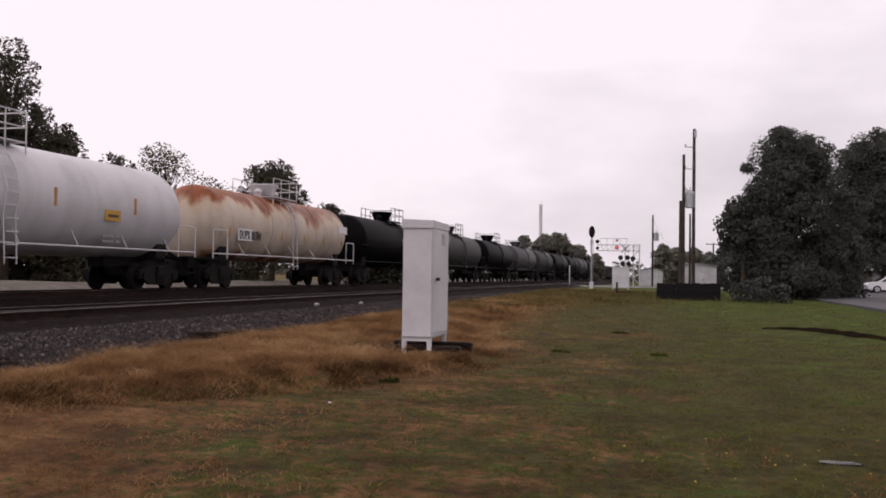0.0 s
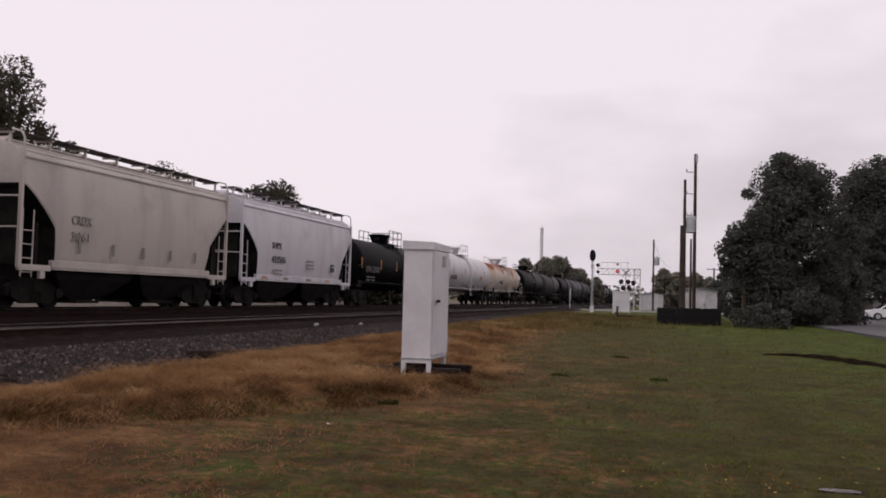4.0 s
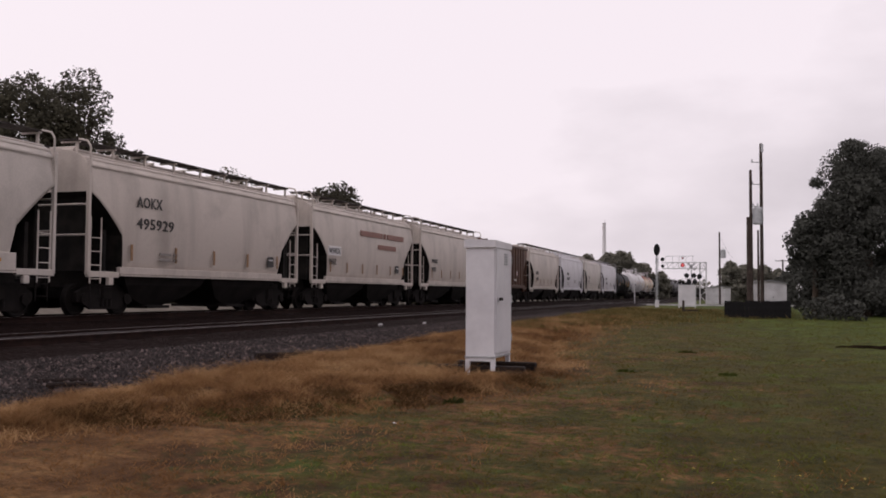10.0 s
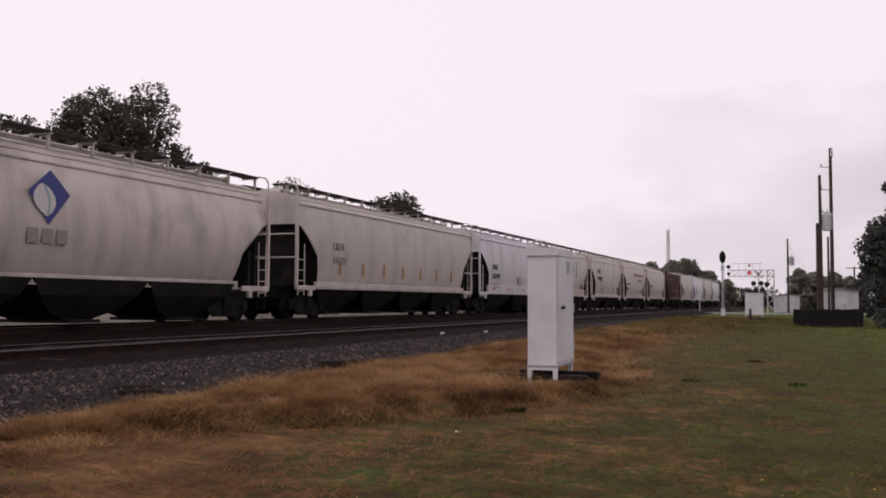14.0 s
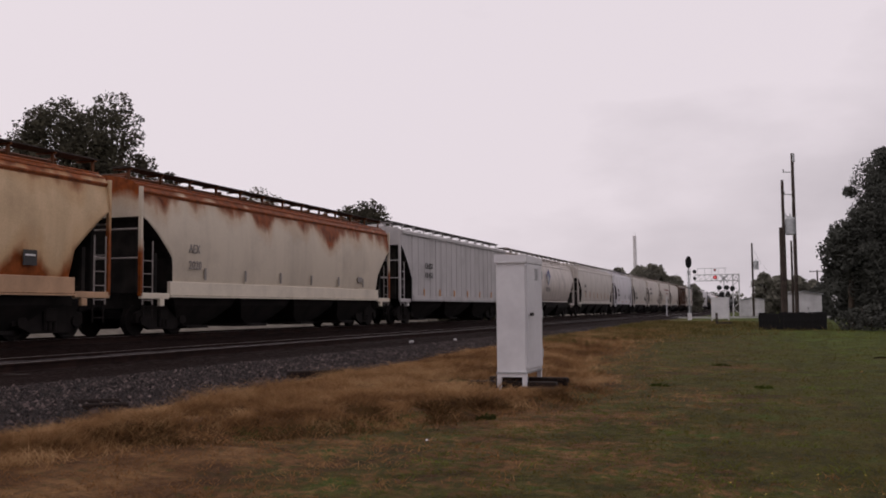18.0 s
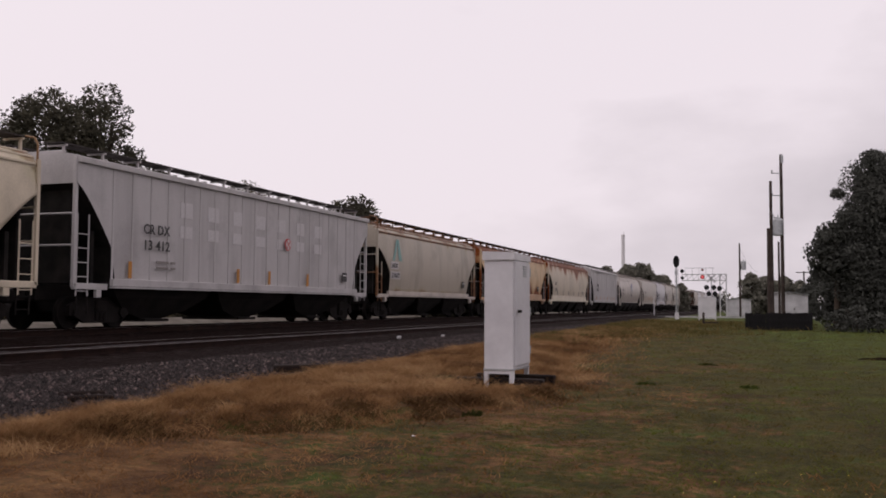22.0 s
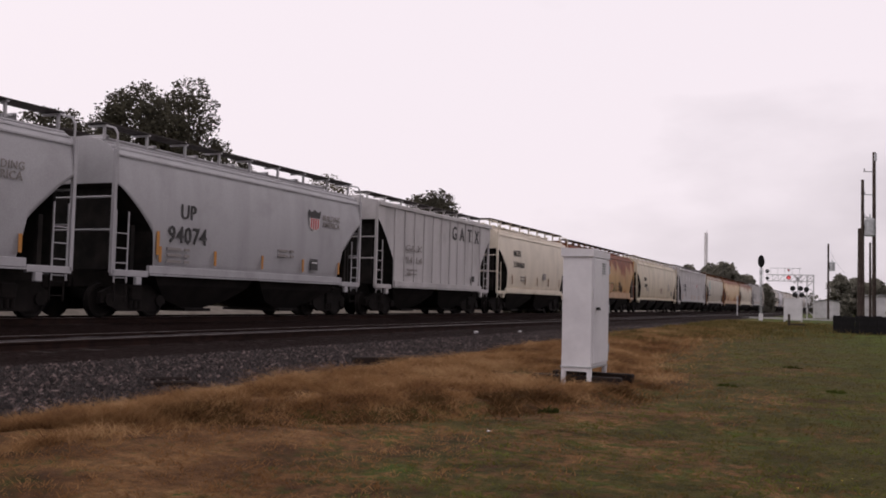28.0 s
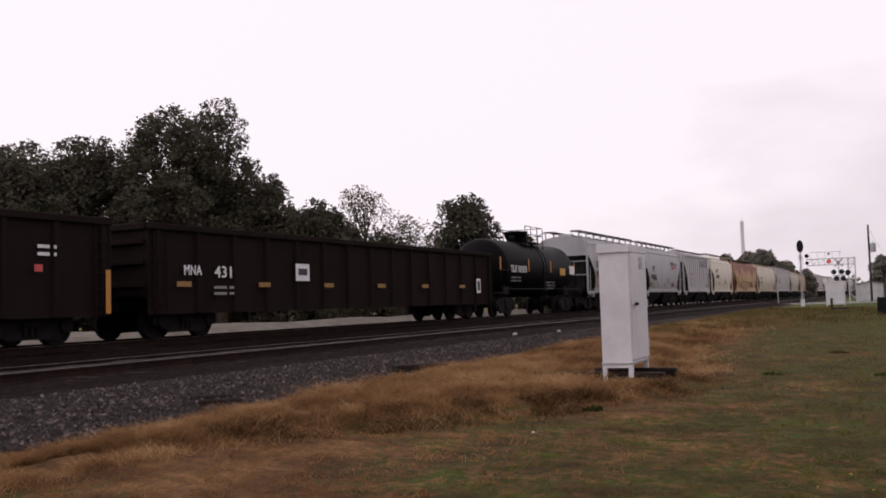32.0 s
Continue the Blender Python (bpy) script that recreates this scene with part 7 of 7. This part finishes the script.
def weed_clump(az, d, wide, high, seed):
    """A dark tuft of coarse leaves."""
    rng = random.Random(seed)
    x0, y0 = at_bearing(az, d)
    verts, faces = [], []
    for k in range(60):
        a, q = rng.uniform(0, 6.283), wide * math.sqrt(rng.random())
        x, y = q * math.cos(a), 0.6 * q * math.sin(a)
        z = lie(x0 + x, y0 + y) - lie(x0, y0) - 0.01
        h, w, b = high * rng.uniform(0.5, 1.1) * (1.1 - 0.6 * q / wide), rng.uniform(0.006, 0.014), rng.uniform(0, 6.283)
        bx, by, i = h * math.cos(b), h * math.sin(b), len(verts)
        verts += [(x - w, y, z), (x + w, y, z), (x + 0.35 * bx + w, y + 0.35 * by, z + 0.7 * h), (x + 0.35 * bx - w, y + 0.35 * by, z + 0.7 * h), (x + bx, y + by, z + 0.8 * h)]
        faces += [(i, i + 1, i + 2, i + 3), (i + 3, i + 2, i + 4)]
    me = bpy.data.meshes.new("weed_clump")
    me.from_pydata(verts, [], faces)
    me.materials.append(WEED)
    ob = new("weed_clump", me)
    ob.location = (x0, y0, lie(x0, y0))
    tagged(ob, "low dark green weed clump in the lawn", "weed", "weeds in the lawn")


WEED = blade_material("dark_weed_leaves", (0.035, 0.04, 0.012), (0.05, 0.062, 0.015), (0.075, 0.095, 0.022))
for k, (az, d, wide, high) in enumerate(((-1.1, 14.2, 0.13, 0.1), (-6.9, 14.4, 0.17, 0.08), (-17.4, 9.9, 0.13, 0.11), (-3.4, 19.5, 0.2, 0.09))):
    weed_clump(az, d, wide, high, 90 + k)


def fallen_leaves():
    """Small yellow leaves scattered in the mown grass by the puddles."""
    rng = random.Random(15)
    verts, faces = [], []
    for k in range(55):
        x, y = rng.gauss(0.45, 0.6), rng.gauss(6.2, 0.6)
        z, a, s = lie(x, y) + rng.uniform(0.025, 0.045), rng.uniform(0, 6.283), rng.uniform(0.006, 0.012)
        i, c, d = len(verts), s * math.cos(a), s * math.sin(a)
        verts += [(x - c, y - d, z), (x + 0.6 * d, y - 0.6 * c, z + 0.004), (x + c, y + d, z + 0.006), (x - 0.6 * d, y + 0.6 * c, z)]
        faces.append((i, i + 1, i + 2, i + 3))
    me = bpy.data.meshes.new("fallen_leaves")
    me.from_pydata(verts, [], faces)
    me.materials.append(plain("yellow_leaf", (0.42, 0.3, 0.03), 0.6))
    tagged(new("fallen_leaves", me), "tiny yellow leaves scattered in the grass", "leaves", kind="stuff")


fallen_leaves()


def pale_stone(x, y, z, r):
    bm = bmesh.new()
    bmesh.ops.create_icosphere(bm, subdivisions=1, radius=r)
    for v in bm.verts:
        v.co *= 1 + 0.35 * noise.noise(v.co * 9 / r * 0.1 + Vector((x, y, 0)))
        v.co.z *= 0.7
    ob = new("pale_stone", mesh_of("pale_stone", bm))
    ob.location = (x, y, z + 0.5 * r)
    ob.data.materials.append(KERB)
    tagged(ob, "pale loose stone lying on the dark track bed", "stone", "pale stones on the track")


for x, y, r in ((-11.1, 27.6, 0.09), (-14.4, 33.5, 0.09), (-10.6, 30.4, 0.07)):
    pale_stone(x, y, ballast_height(x, y, foot_of_ballast(y)), r)


def litter():
    p = thing("paper_scrap", "tiny white paper scrap on the grass", "litter", at=pose(*at_bearing(-21.0, 8.0), 0.03, 8, 5, 20))
    bm = bmesh.new()
    add_loft(bm, [[(-0.014, -0.01, z), (0.014, -0.012, z + 0.006), (0.016, 0.01, z), (-0.012, 0.012, z + 0.005)] for z in (0, 0.003)])
    part("sheet", bm, WHITE, p)


litter()


def puddles():
    m, nt, bsdf, n, link = nodes_of("puddle_water")
    bsdf.inputs["Base Color"].default_value = (0.03, 0.026, 0.022, 1)
    bsdf.inputs["Roughness"].default_value = 0.22
    bump_node(nt, bsdf, noise_node(nt, mapped(nt), 9.0, 4), 0.6, 0.03)
    rng = random.Random(9)
    for x, y, r in ((1.0, 6.3, 0.16), (1.55, 6.5, 0.2), (1.25, 6.1, 0.1), (1.9, 6.15, 0.15), (1.75, 6.75, 0.12), (2.2, 6.6, 0.16), (1.3, 5.85, 0.12)):
        bm = bmesh.new()
        ring = []
        for k in range(22):
            a = 2 * math.pi * k / 22
            q = r * (0.75 + 0.45 * noise.noise(Vector((x + math.cos(a), y + math.sin(a), 3))))
            ring.append((q * math.cos(a), 0.5 * q * math.sin(a)))
        add_loft(bm, [[(px, py, z) for px, py in ring] for z in (-0.03, 0)])
        ob = new("puddle", mesh_of("puddle", bm))
        ob.location = (x, y, lie(x, y) + 0.004)
        ob.data.materials.append(m)
        tagged(ob, "shallow rain puddle in the muddy grass", "puddle", kind="structure")


puddles()


def ditch_edge():
    """A low dark rise of wet thatch beside the street."""
    bm = bmesh.new()
    rings = []
    for k in range(61):
        f = k / 60
        x = 1.9 + 2.9 * f
        y = 22.6 - 1.2 * f - 4.2 * f * f + 0.15 * math.sin(f * 9)
        w = 0.13 * math.sin(math.pi * min(1, 0.08 + f)) + 0.05 + 0.06 * noise.noise(Vector((x * 5, y, 4)))
        h = lie(x, y) + 0.085 * math.sin(math.pi * (0.05 + 0.9 * f)) + 0.05 * noise.noise(Vector((x * 4, y, 0)))
        rings.append([(x - 0.5 * w, y - w, -0.1), (x - 0.2 * w, y - 0.4 * w, h * 0.8), (x + 0.2 * w, y + 0.3 * w, h), (x + 0.5 * w, y + w, -0.1)])
    add_loft(bm, rings, closed=False, caps=False)
    ob = new("mud_rise", mesh_of("mud_rise", bm, True))
    ob.data.materials.append(mud := surface("wet_mud", (0.01, 0.007, 0.005), (0.026, 0.018, 0.012), 3.0, 20.0, 0.9))
    mud.node_tree.nodes["Principled BSDF"].inputs["Specular IOR Level"].default_value = 0.0
    tagged(ob, "low rise of dark wet mud in the grass", "mud", kind="structure")


ditch_edge()


def far_bank():
    """The bank of pale dead grass beyond the train, seen under the cars."""
    bm = bmesh.new()
    rings = []
    for k in range(90):
        y = -10 + 2.0 * k
        c = 0.55 + 0.1 * noise.noise(Vector((0, y * 0.2, 1)))
        rings.append([(x, y, z + (0.05 * noise.noise(Vector((x, y, 2))) if z > 0 else 0)) for x, z in ((-23.6, -0.06), (-24.6, 0.4), (-25.6, c), (-27.5, c), (-30, -0.06))])
    add_loft(bm, rings, closed=False, caps=False)
    ob = new("grass_bank", mesh_of("grass_bank", bm, True))
    ob.data.materials.append(surface("bleached_dead_grass", (0.1, 0.085, 0.07), (0.17, 0.15, 0.125), 1.5, 30.0, 0.9))
    tagged(ob, "low bank of pale dead grass beyond the train", "bank", kind="structure")


far_bank()


# ---- what moves: the train ----
def motions():
    for car, place in CARS:
        walk(car, [(t, pose(TRACK_X, place + gone(t), TRACK_Z)) for t in range(0, 33, 2)])


motions()
